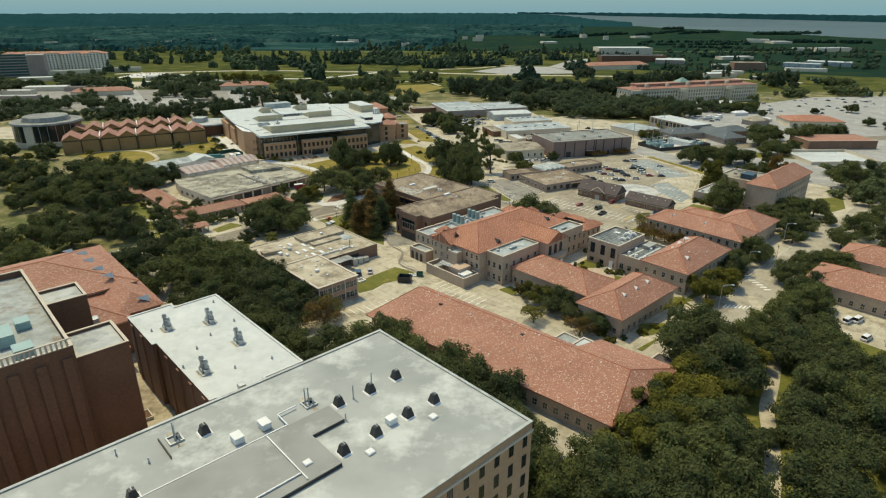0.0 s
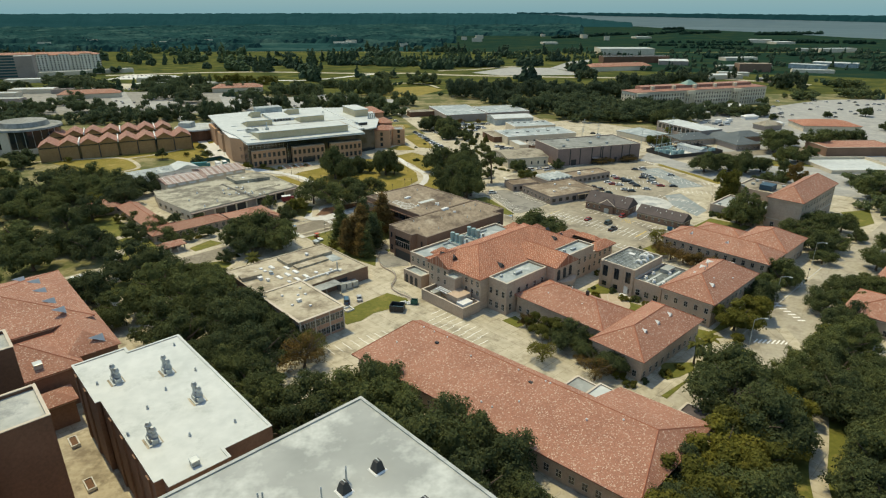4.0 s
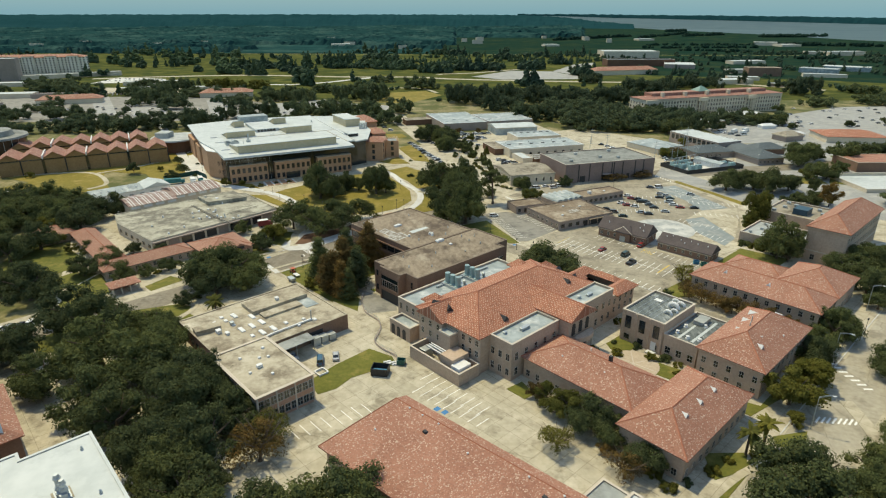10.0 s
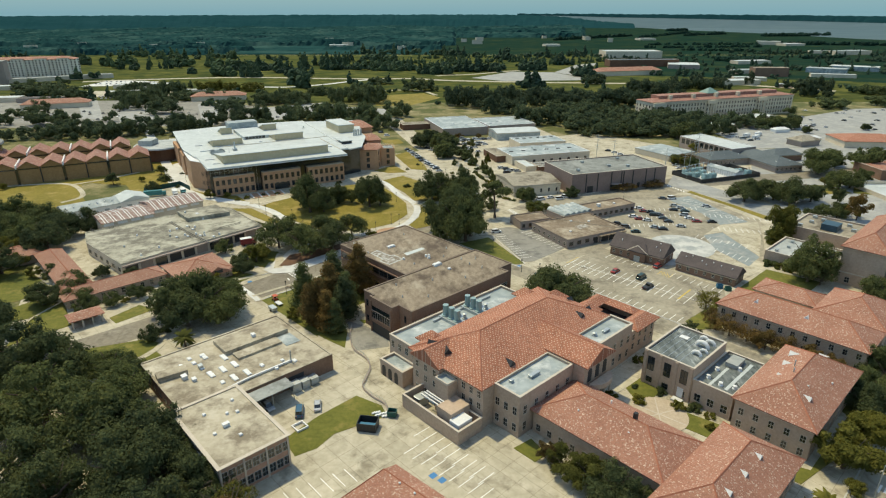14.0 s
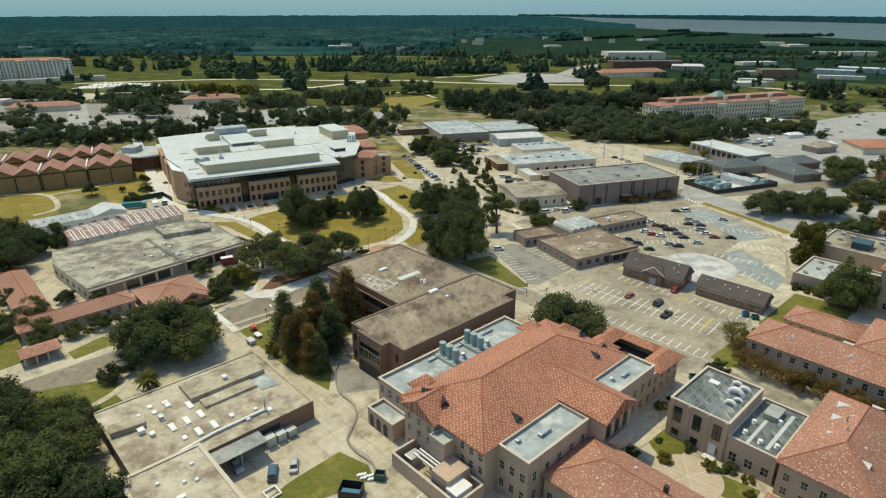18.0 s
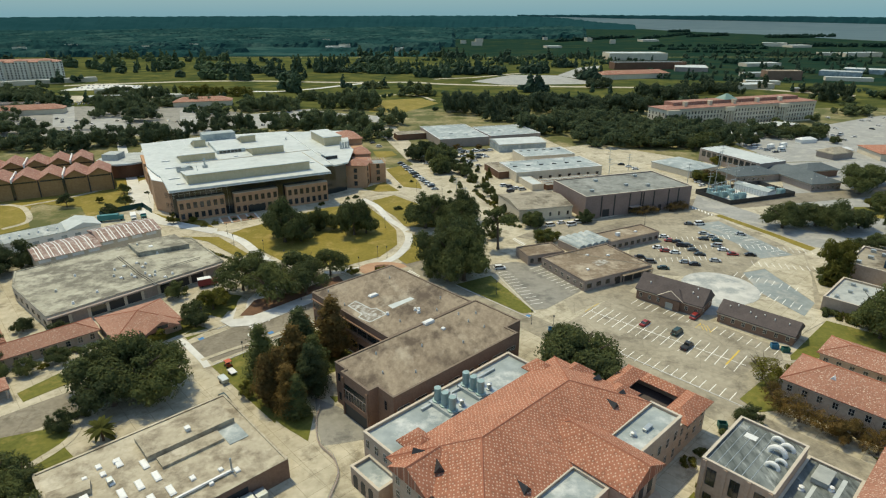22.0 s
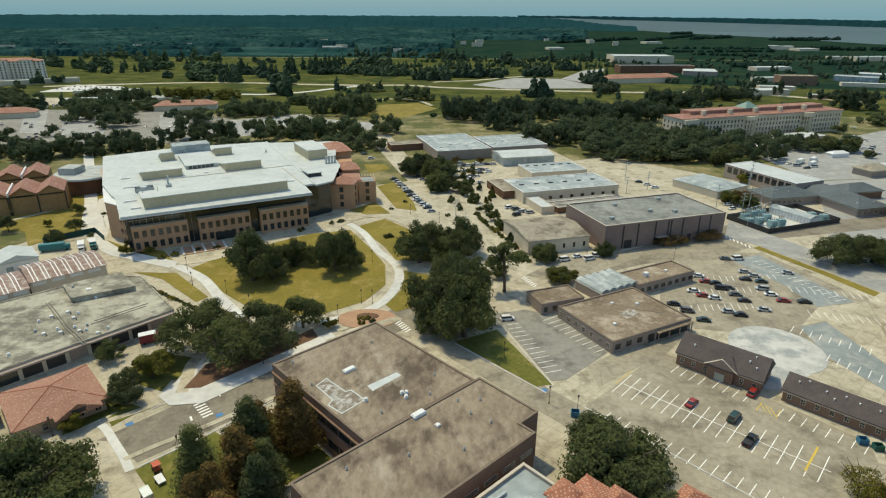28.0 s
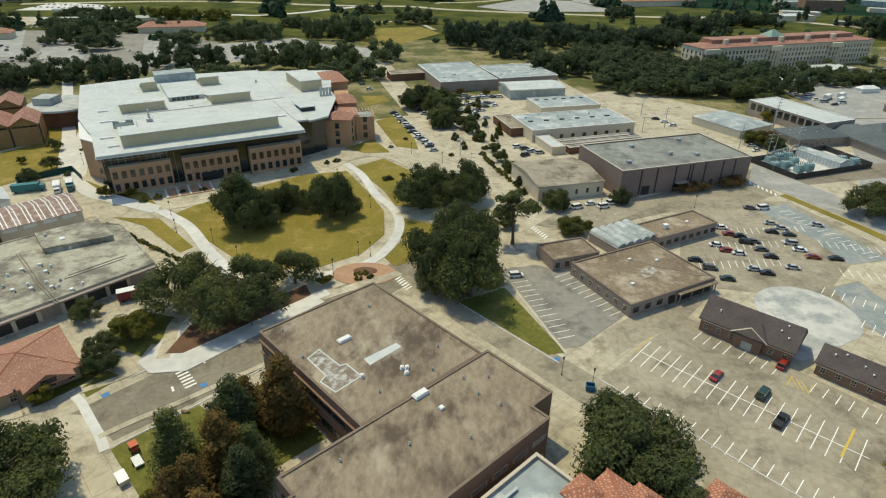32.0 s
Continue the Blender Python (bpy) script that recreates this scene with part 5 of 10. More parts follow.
for x0, y0, x1, y1 in ((8.5, 4, 16, 10), (8.5, 43, 16, 49), (16, 46, 22, 54.5), (28, 46, 34, 54.5)):
    part("gable_roof", hip(x0, y0, x1, y1, 11.35, 2.2, None, None), ORANGE, M)
for x, y, z, ang in ((22.6, 3.0, 13.0, 60), (36, 12, 11.9, 90), (34, 44, 12.6, 90), (14.6, 3.4, 12.3, -60), (25, 51, 12.4, 180), (32, 50, 12.3, 180)):
    dormer(M, x, y, z, ang, 1.2, DARK)
# sunken court: the dark floor colour puts the recess's shade in
m_block(24, 53.6, 44, 67, 8.2, SLATE, "court_block", 3.2)
part("roof", hip(23.5, 53.6, 28.8, 67.6, 8.4, 1.5), ORANGE, M); part("roof", hip(38.8, 55, 45.2, 67.8, 8.4, 1.9), ORANGE, M); part("roof", hip(28.85, 63.4, 38.75, 67.6, 8.4, 1.3), ORANGE, M)
TEAL_METAL = plain("weathered_steel", (0.27, 0.38, 0.38), 0.5, 0.3)
for y in (20.5, 29.5):
    part("chiller_base", boxes((1.8, y - 1.7, 9.0, 9.2, y + 1.7, 9.9)), METAL, M); part("chiller_base", boxes((1.8, y + 1.8, 9.0, 9.2, y + 4.4, 9.6)), METAL, M)
    for x in (3.0, 5.4, 7.8):
        stack(M, x, y, 9.9, 0.85, 3.4, TEAL_METAL, False, "cooling_tower"); stack(M, x, y + 3.0, 9.6, 0.5, 1.4, METAL, True)
pipe_run(M, [(2.5, 16), (2.5, 40)], 9.1, 0.25, METAL); pipe_run(M, [(9.5, 16), (9.5, 40)], 9.1, 0.25, METAL)
unit(M, 41, 14, 10.6, 1.0, 3.4, 0.7, METAL); unit(M, 41, 45, 10.6, 0.9, 2.6, 0.6, METAL); stack(M, 40, 41, 10.6, 0.5, 0.7, METAL); unit(M, 39, 8, 10.6, 0.8, 1.0, 0.6, METAL)
window_row(M, (45, 4), (45, 24.2), 5.9, 5, 1.1, 2.2); window_row(M, (45, 4), (45, 24.2), 1.4, 5, 1.1, 2.2); window_row(M, (44.2, 36.3), (44.2, 53.5), 5.9, 5, 1.1, 2.2); window_row(M, (44.2, 36.3), (44.2, 53.5), 1.4, 5, 1.1, 2.2)
window_row(M, (37.05, 4), (45, 4), 5.9, 3, 1.1, 2.0); window_row(M, (37.05, 4), (45, 4), 1.4, 3, 1.1, 2.0)
for z in (1.2, 5.0, 8.2):
    window_row(M, (24.2, 0.4), (37, 0.4), z, 5, 1.0, 1.7)
window_row(M, (0, 2), (11.8, 2), 6.2, 4, 1.1, 2.0); window_row(M, (0, 48), (0, 2), 5.6, 12, 1.1, 2.0); window_row(M, (0, 48), (0, 2), 1.4, 12, 1.1, 2.0); window_row(M, (44, 53.6), (44, 67), 2.2, 4, 1.0, 1.8); window_row(M, (44, 53.6), (44, 67), 5.2, 4, 1.0, 1.8)
def arch(bm, w=1.5, h=3.4):
    pts = [(-w / 2, 0), (w / 2, 0), (w / 2, h - w / 2)] + [(w / 2 * math.cos(a), h - w / 2 + w / 2 * math.sin(a)) for a in [math.pi * k / 8 for k in range(1, 8)]] + [(-w / 2, h - w / 2)]
    f = [bm.verts.new((x, 0.05, z)) for x, z in pts]; b = [bm.verts.new((x, -0.05, z)) for x, z in pts]
    bm.faces.new(f[::-1]); bm.faces.new(b)
    for i in range(len(pts)):
        bm.faces.new((f[i - 1], f[i], b[i], b[i - 1]))
AR = shared("arched_opening", arch, DARK)
for x in (3.6, 6.2, 8.8):
    share("arched_opening", AR, M, Matrix.Translation((x, -3.01, 0.1)))
share("arched_opening", AR, M, Matrix.LocRotScale((1.99, -0.6, 0.1), Euler((0, 0, radians(90))), None))
for y, z in ((27, 6.5), (30.3, 6.5), (33.6, 6.5), (27, 1), (30.3, 1), (33.6, 1)):
    share("arched_opening", AR, M, Matrix.LocRotScale((48.21, y, z), Euler((0, 0, radians(90))), (1.1, 1, 1.1)))
def balc(bm):
    pts = [(2.6 * math.sin(a), 4.5 * math.cos(a)) for a in [math.pi * k / 12 for k in range(13)]]
    for z0, z1, s in ((5.2, 5.6, 1.0), (5.6, 6.6, 1.0)):
        lo = [bm.verts.new((x * s, y * s, z0)) for x, y in pts]; hi = [bm.verts.new((x * s, y * s, z1)) for x, y in pts]
        bm.faces.new(hi); bm.faces.new(lo[::-1])
        for i in range(len(pts)):
            bm.faces.new((lo[i - 1], lo[i], hi[i], hi[i - 1]))
    bmesh.ops.recalc_face_normals(bm, faces=bm.faces)
share("balcony", shared("balcony", balc, TAN_STUCCO), M, Matrix.Translation((49.0, 30.3, 0)))
for y in (26.4, 28.9, 31.6, 34.2):
    bm = bmesh.new(); cyl(bm, 50.0, y, 0, 5.2, 0.25); part("column", bm, TRIM, M)
# walled service yard of the hall
part("yard_wall", ring([(17.5, -8), (37.5, -8), (37.5, -0.2), (17.5, -0.2)], 0.35, 0, 3.8), TAN_STUCCO, M)
part("yard_coping", ring([(17.4, -8.1), (37.6, -8.1), (37.6, -0.15), (17.4, -0.15)], 0.55, 3.803, 3.93), TRIM, M)
part("stair_block", boxes((24, -2.9, 0, 28.5, 0.35, 9.2)), TAN_STUCCO, M); part("stair_block", boxes((28.6, -6.5, 0, 33.5, -0.3, 5.6)), TAN_STUCCO, M)
part("flat_cap", boxes((24.3, -2.6, 9.203, 28.2, 0.1, 9.3)), BLUE_ROOF, M); part("coping", ring([(24, -2.9), (28.5, -2.9), (28.5, 0.35), (24, 0.35)], 0.3, 9.203, 9.7), TRIM, M)
unit(M, 35, -4.8, 0.02, 3.0, 4.4, 4.4); unit(M, 20, -4, 0.02, 2.4, 3, 2.6, METAL)
for y in (-5.2, -4.2, -3.4):
    pipe_run(M, [(21.5, y), (28, y)], 4.4, 0.18)
# tiled wings
def tiled(name, a0, a1, b0, b1, h, rise, label, rows=1, tiles=SALMON, **k):
    ob = hip_building(name, a0, a1, b0, b1, h, rise, TAN_STUCCO, tiles, label, **k)
    w, d, o = a1 - a0, b1 - b0, k.get("over", 0.8)
    hip_caps(ob, w, d, h + 0.27, rise)
    for r in range(rows):
        z = 0.9 + 3.4 * r
        for p, q in (((o, o), (w - o, o)), ((w - o, o), (w - o, d - o)), ((o, d - o), (o, o))):
            n = max(2, int((Vector(q) - Vector(p)).length / 3.1))
            window_row(ob, p, q, z, n, 1.1, 1.7)
    return ob
N1 = tiled("west_wing", -124.2, -90.6, 143.8, 162, 6, 4.3, "low wing with a salmon tile hip roof", 1)
roof_specks(N1, [(10, 5, 8.5), (14, 12, 9.6), (22, 6, 8.8)])
part("chimney", boxes((21, 9, 9.6, 21.8, 9.8, 12)), DARK, N1)
N2 = tiled("east_wing", -91.2, -74.3, 137.5, 171.8, 6.2, 4.6, "low wing with a salmon tile hip roof", 1)
for x, y in ((11.5, 10), (11.5, 17), (11.5, 24)):
    dormer(N2, x, y, 9.2, 90, 1.0)
S = flat_building("link_block", -116.6, -103.2, 181.8, 200.6, 10, TAN_STUCCO, S_ROOF, "tan block with a grey flat roof and curled ducts", parapet=0.5)
window_row(S, (0, 0), (13.4, 0), 4.6, 3, 1.7, 3.8, DARK); window_row(S, (0, 18.8), (0, 0), 4.6, 5, 1.5, 3.8, DARK); window_row(S, (0, 0), (13.4, 0), 1.0, 3, 1.5, 1.4, DARK)
door(S, (10.8, -0.03, 0.5), 180, 1.3, 2.6, WHITE_METAL); part("porch_step", boxes((9.6, -2.2, 0, 12.2, -0.45, 0.5)), PALE_LOT, S)
for i in range(6):
    part("roof_batten", boxes((0.8 + 1.6 * i, 1, 9.505, 0.9 + 1.6 * i, 17.5, 9.56)), METAL, S)
for x in (0.3, 4.3, 8.6, 12.5):
    part("pilaster", boxes((x, -0.3, 0, x + 0.7, -0.003, 9.9)), TAN_STUCCO, S)
for x, y, r in ((9.6, 12.5, 1.5), (10.4, 7.6, 1.1), (8.4, 16.4, 1.0), (11.2, 10, 0.9), (10.6, 15.2, 1.15)):
    def duct(bm, r=r):
        n, m = 10, 8
        ringv = []
        for i in range(n + 1):
            a = math.pi * i / n
            c = Vector((math.cos(a) * r, 0, math.sin(a) * r))
            ringv.append([bm.verts.new((c.x * (1 + 0.35 * math.cos(2 * math.pi * j / m)), 0.38 * r * math.sin(2 * math.pi * j / m), c.z * (1 + 0.35 * math.cos(2 * math.pi * j / m)))) for j in range(m)])
        for i in range(n):
            for j in range(m):
                bm.faces.new((ringv[i][j], ringv[i + 1][j], ringv[i + 1][(j + 1) % m], ringv[i][(j + 1) % m]))
    share("curled_duct", shared(f"curled_duct/{r}", duct, WHITE_METAL), S, Matrix.Translation((x, y, 9.5)))
hatch(S, 4, 14, 9.5, 2.2, 1.6, 0.1)
ob = thing("flat_canopy", -99.5, 248.5, label="small white flat canopy between two tiled roofs", category="canopy")
part("roof", boxes((0, 0, 3.0, 3.9, 5.2, 3.25)), WHITE_ROOF, ob)
for x, y in ((0.2, 0.2), (3.6, 0.2), (0.2, 4.9), (3.6, 4.9)):
    part("post", boxes((x - 0.1, y - 0.1, 0, x + 0.1, y + 0.1, 2.997)), TRIM, ob)
S2 = flat_building("link_block", -103.1, -93.2, 182, 202, 7, TAN_STUCCO, S_ROOF, "low tan link with a grey flat roof and round vents", parapet=0.4)
for x, y in ((2, 4), (2, 9), (5.5, 3), (6, 13), (8.5, 4)):
    stack(S2, x, y, 6.6, 0.4, 0.7, WHITE_METAL)
unit(S2, 4, 15, 6.6, 3, 5, 1.2, GREY_ROOF); part("pale_strip", boxes((3.2, 1, 6.603, 3.9, 12, 6.63), (6.8, 2, 6.603, 7.6, 18, 6.63)), WHITE_ROOF, S2)
window_row(S2, (0, 0), (9.9, 0), 1.5, 3, 1.5, 2.0); 
P = tiled("dormitory", -93, -74.8, 179.5, 214.2, 8, 5, "two-storey block with a salmon tile hip roof", 2)
for x, y in ((14, 8), (4, 20), (3.5, 26), (9, 30), (5, 13)):
    dormer(P, x, y, 10.4, 90 if x > 9 else -90, 1.1)
roof_specks(P, [(6, 14, 11), (7, 16, 11.2), (5, 17, 10.6), (7.5, 21, 12), (12, 12, 11.5), (15, 20, 10), (6, 9, 11)])
for x, y in ((7, 18), (8, 14)):
    stack(P, x, y, 11, 0.16, 2.6)
Q = tiled("long_dormitory", -117.5, -76, 227, 243.5, 7, 4, "long two-storey block with a salmon tile roof", 2)
Q1 = tiled("dormitory_wing", -95.5, -75.8, 243.6, 266.8, 7, 4.6, "two-storey wing with a salmon tile roof", 1)
for x in (10, 24):
    dormer(Q, x, 4.5, 9, 0, 1.2)
Q2 = tiled("tiled_shed", -116.5, -96, 254, 267, 3.6, 2.3, "low shed with a bright salmon tile roof", 1)
T = hip_building("plain_hall", -101.5, -86, 290, 338, 14, 5, TAN_STUCCO, SALMON, "tall plain tan hall with a salmon tile hip roof")
hip_caps(T, 15.5, 48, 14.27, 5)
part("string_course", boxes((0.65, 0.65, 4.4, 14.85, 0.797, 4.8), (14.703, 0.65, 4.4, 14.85, 47, 4.8)), TRIM, T)
door(T, (11, 0.78, 0), 180, 2.0, 2.8); window_row(T, (0.8, 0.8), (14.7, 0.8), 1, 2, 1.4, 2.0)
for z in (6, 10):
    window_row(T, (14.7, 0.8), (14.7, 47.2), z, 12, 1.2, 2.0)
Y2 = tiled("tiled_house", -49, -8, 211, 232, 5.6, 4.2, "long house with a salmon tile roof", 1)
Y1 = tiled("tiled_house", -48, -6, 243, 262, 5.6, 4.2, "long house with a salmon tile roof", 1)
BLUE_DARK = plain("dark_blue_metal", (0.03, 0.075, 0.11), 0.5)
X1 = flat_building("flat_annex", -126, -103, 291.5, 313.5, 5, TAN_STUCCO, MEMBRANE, "low annex with a pale flat roof")
X2 = flat_building("flat_annex", -128.5, -104, 324, 347.5, 7, TAN_STUCCO, STONE_ROOF, "low annex with a stained roof and a dark plant room")
unit(X2, 13.5, 8.5, 6.4, 6, 7, 2.6, BLUE_DARK)
for x, y in ((3, 4), (5, 12), (8, 18), (18, 18), (21, 12), (4, 20)):
    unit(X2, x, y, 6.4, 1.6, 1.4, 1.0, METAL); unit(X1, x, y * 0.9, 4.4, 1.2, 1.0, 0.8, METAL)
# dark gabled houses by the car park
def gabled(a0, a1, b0, b1, h, rise, turn):
    ob = hip_building("gable_house", a0, a1, b0, b1, h, rise, BROWN_BRICK, SLATE, "low brown house with a dark shingle gable roof", hip0=0.0, hip1=0.0, over=0.5, rz=GRID + turn, category="house")
    w, d = a1 - a0, b1 - b0
    for x in (0.5, w - 0.9):
        bm = bmesh.new()
        slab_pts = [(x, 0.5, h), (x, d - 0.5, h), (x, d / 2, h + rise * 0.93)]
        f = [bm.verts.new(p) for p in slab_pts]; g = [bm.verts.new((p[0] + 0.4, p[1], p[2])) for p in slab_pts]
        bm.faces.new(f); bm.faces.new(g[::-1])
        for i in range(3):
            bm.faces.new((f[i - 1], g[i - 1], g[i], f[i]))
        bmesh.ops.recalc_face_normals(bm, faces=bm.faces)
        part("gable_wall", bm, BROWN_BRICK, ob)
    window_row(ob, (0.5, 0.5), (w - 0.5, 0.5), 1.2, max(4, int(w / 3.2)), 0.9, 1.3); window_row(ob, (w - 0.5, 0.5), (w - 0.5, d - 0.5), 1.2, 2, 0.9, 1.3)
    return ob
H1 = gabled(-172.6, -150, 254.3, 266.3, 3.7, 4.2, 6)
part("cross_gable", hip(8, -0.6, 16.5, 6, 3.98, 2.9, 0, 3), SLATE, H1); part("porch_wall", boxes((9, -0.4, 0, 15.5, 0.497, 3.9)), BROWN_BRICK, H1)
ridge_caps(H1, [((8, -0.6, 4.0), (12.25, -0.6, 6.9)), ((16.5, -0.6, 4.0), (12.25, -0.6, 6.9))], TRIM)
door(H1, (12.2, -0.42, 0), 180, 2.2, 2.3, METAL)
H2 = gabled(-146.3, -123.4, 258.0, 267.6, 3.2, 3.0, 2.5)
for o, pts in ((H1, ((4, 3, 6.3), (18, 3.5, 6.5), (20, 2.5, 5.8), (19, 5, 7.5), (6, 8, 7))), (H2, ((3, 3, 5.4), (5, 4, 5.9), (9, 3, 5.4), (13, 3.5, 5.6), (16, 3, 5.4), (11, 2, 4.8), (20, 3, 5.4)))):
    roof_specks(o, pts)
# store with vaulted bays
VS = xy_flat("store", 52.2, 304.8, 27.5, 31.8, 25, 4, GREY_WALL, GRAVEL_ROOF, "low brown store with a brown gravel roof", parapet=0.2, coping=bpy.data.materials["brown_coping"])
part("repair_patch", boxes((14, 9, 3.803, 20, 13, 3.82)), PATCH, VS); hatch(VS, 8, 8, 3.8, 1, 1, 0.5); hatch(VS, 24, 15, 3.8, 1, 1, 0.5); hatch(VS, 17, 19, 3.8, 0.9, 0.9, 0.5)
part("seam", prism([(13, 24.6), (13.35, 24.6), (28.3, 4), (27.9, 4)], 3.803, 3.9), STONE_ROOF, VS); part("seam", prism([(28.1, 3.7), (28.3, 4.0), (31.5, 2.2), (31.3, 1.9)], 3.803, 3.9), STONE_ROOF, VS)
# dark plate on the wall paints in the shaded depth of the porch
part("porch_opening", boxes((17.5, -0.07, 0.15, 30.5, -0.003, 2.9)), DARK, VS); part("porch_roof", boxes((16.6, -1.5, 3.05, 31.4, -0.003, 3.3)), GRAVEL_ROOF, VS)
for x in (17.0, 21.4, 25.8, 30.9):
    part("porch_post", boxes((x - 0.12, -1.4, 0, x + 0.12, -1.16, 3.047)), GREY_WALL, VS)
window_row(VS, (0, 0), (17, 0), 1.2, 4, 1.8, 1.5, DARK); window_row(VS, (0, 25), (0, 0), 1.2, 7, 1.3, 1.4); door(VS, (15.4, -0.02, 0), 180, 1.8, 2.5)
VS2 = xy_flat("store", 35.6, 328.6, 20, 16, 10.5, 3.8, GREY_WALL, GRAVEL_ROOF, "low brown store with a brown gravel roof", parapet=0.2, coping=bpy.data.materials["brown_coping"])
window_row(VS2, (0, 0), (13, 0), 1.0, 4, 1.2, 1.5, DARK)
VS3 = xy_flat("store", 71.5, 343, 27.5, 27, 11, 4.2, GREY_WALL, GRAVEL_ROOF, "long low brown store with a brown gravel roof", parapet=0.2, coping=bpy.data.materials["brown_coping"])
window_row(VS3, (0, 0), (27, 0), 1.2, 8, 1.6, 1.3, DARK); unit(VS3, 8, 5, 4.0, 1.6, 1.4, 1.3); hatch(VS3, 18, 5, 4, 1, 1, .5)
VS4 = xy_flat("vaulted_shed", 57.2, 337.2, 30, 17.4, 13, 3.2, GREY_WALL, MEMBRANE, "low shed with five pale barrel vaults", parapet=0.1)
def vault(bm):
    n = 8; pr = [(1.7 * math.cos(math.pi * i / n), 1.3 * math.sin(math.pi * i / n)) for i in range(n + 1)]
    f = [bm.verts.new((x, 0, z)) for x, z in pr]; b = [bm.verts.new((x, 13, z)) for x, z in pr]
    bm.faces.new(f[::-1]); bm.faces.new(b)
    for i in range(n):
        bm.faces.new((f[i], f[i + 1], b[i + 1], b[i]))
    bmesh.ops.recalc_face_normals(bm, faces=bm.faces)
for i in range(5):
    share("barrel_vault", shared("barrel_vault", vault, BLUE_ROOF), VS4, Matrix.Translation((1.8 + 3.45 * i, 0, 3.34)))
# ---- shops and low houses ----
D = flat_building("shop_block", -347, -284.5, 98.5, 161, 5, PALE_STUCCO, D_ROOF, "broad low block with a stained grey flat roof", parapet=0.15, coping=D_ROOF, poly=[(15, 3), (29, 0), (62.5, 3.5), (57, 62.5), (24, 63.5), (15, 54)])
part("raised_roof", prism([(17.5, 41), (30.5, 40.5), (34.5, 58.5), (19, 58.5)], 4.86, 6.6), D_ROOF, D)
DULL = plain("dull_pipe", (0.19, 0.18, 0.155), 0.7)
for y in (34.3, 35.1):
    pipe_run(D, [(25.5, y), (48, y + 0.6), (62, y + 1.9)], 4.9, 0.13, DULL)
pipe_run(D, [(48.4, 42.3), (47.0, 58.1)], 4.88, 0.07, DULL); pipe_run(D, [(50.0, 41), (48.6, 57)], 4.88, 0.07, DULL)
for x, y in ((57.1, 41), (42.2, 38.2), (36.8, 37.9), (49.6, 33.2), (52.2, 37.4), (36.7, 33.5), (47.3, 29.4)):
    hatch(D, x, y, 4.87, 1.0, 0.9, 0.5); stack(D, x + 1.6, y + 0.4, 4.87, 0.14, 0.5, DULL)
hatch(D, 27.2, 46.4, 6.6, 1.6, 1.4, 0.35); stack(D, 22, 43, 6.6, 0.3, 0.6, METAL)
for x, y in ((32, 47), (44, 28), (50, 40), (40, 40), (54, 20), (56, 44), (38, 30), (47, 33), (49, 37), (53, 39), (58, 12), (44, 10), (34, 18)):
    stack(D, x, y, 4.86, 0.3, 0.6, WHITE_METAL if (x + y) % 3 else METAL)
for i in range(10):
    y = 4.6 + 5.6 * i; x = 62.52 - (y - 3.5) * 0.0932
    part("bay", prism([(x - 0.1, y), (x + 0.07, y), (x - 0.36, y + 4.6), (x - 0.53, y + 4.6)], 0.3, 3.6), (DARK, GREY_WALL, DARKGLASS, DARK)[i % 4], D)
part("fascia", prism([(62.6, 3.5), (64.0, 3.5), (58.5, 62.4), (57.1, 62.4)], 4.0, 4.5), GREY_WALL, D)
window_row(D, (29, 0), (62.5, 3.5), 1.4, 6, 2.0, 1.4, DARK)
RUST = mottled("rusty_metal", (0.165, 0.085, 0.065), (0.31, 0.215, 0.185), 1.6, 0.25, 0.6, (0.46, 0.41, 0.38), 0.6, bumpy=0.4)
def rusty_shed(a0, b0, wide, deep, ridge):
    ob = thing("rusty_shed", a0, b0, label="long shed with a ribbed rusty red and white metal roof", category="shed")
    part("wall", ring([(0.6, 0.3), (wide - 0.6, 0.3), (wide - 0.6, deep - 0.3), (0.6, deep - 0.3)], 0.3, 0, 6.4), PALE_STUCCO, ob)
    part("roof", hip(0, 0, wide, deep, 6.65, ridge - 6.65, wide * 0.0, 0, 0.15) if wide >= deep else hip(0, 0, wide, deep, 6.65, ridge - 6.65, 0, 0, 0.15), RUST, ob)
    for q in range(int(deep / 1.15)):
        y = 0.4 + 1.15 * q
        for sx in (0, 1):
            bm = bmesh.new()
            slab(bm, [(wide / 2, y, ridge + 0.09), (wide * sx, y, 6.74), (wide * sx, y + 0.32, 6.74), (wide / 2, y + 0.32, ridge + 0.09)][::1 if sx else -1], 0.08)
            part("roof_rib", bm, WHITE_METAL if q % 3 else RUST, ob)
    for q in range(int(deep / 5.6)):
        part("bay", boxes((wide - 0.597, 1 + 5.6 * q, 5.05, wide - 0.53, 5.0 + 5.6 * q, 6.3)), WHITE_METAL, ob)
    return ob
rusty_shed(-353, 108.5, 19.6, 22.6, 8.1); rusty_shed(-357.5, 131.4, 19.6, 24.0, 8.7)
D3 = thing("white_shed", -382, 101, label="long white metal shed with a bright roof", category="shed")
part("wall", ring([(0.5, 0.5), (13.5, 0.5), (13.5, 38.5), (0.5, 38.5)], 0.3, 0, 4.6), WHITE_METAL, D3); part("roof", hip(0, 0, 14, 25, 4.9, 2.1, 0, 0, 0.2), BLUE_ROOF, D3); part("roof", hip(0, 25.05, 14, 39, 5.1, 2.2, 0, 0, 0.2), WHITE_ROOF, D3)
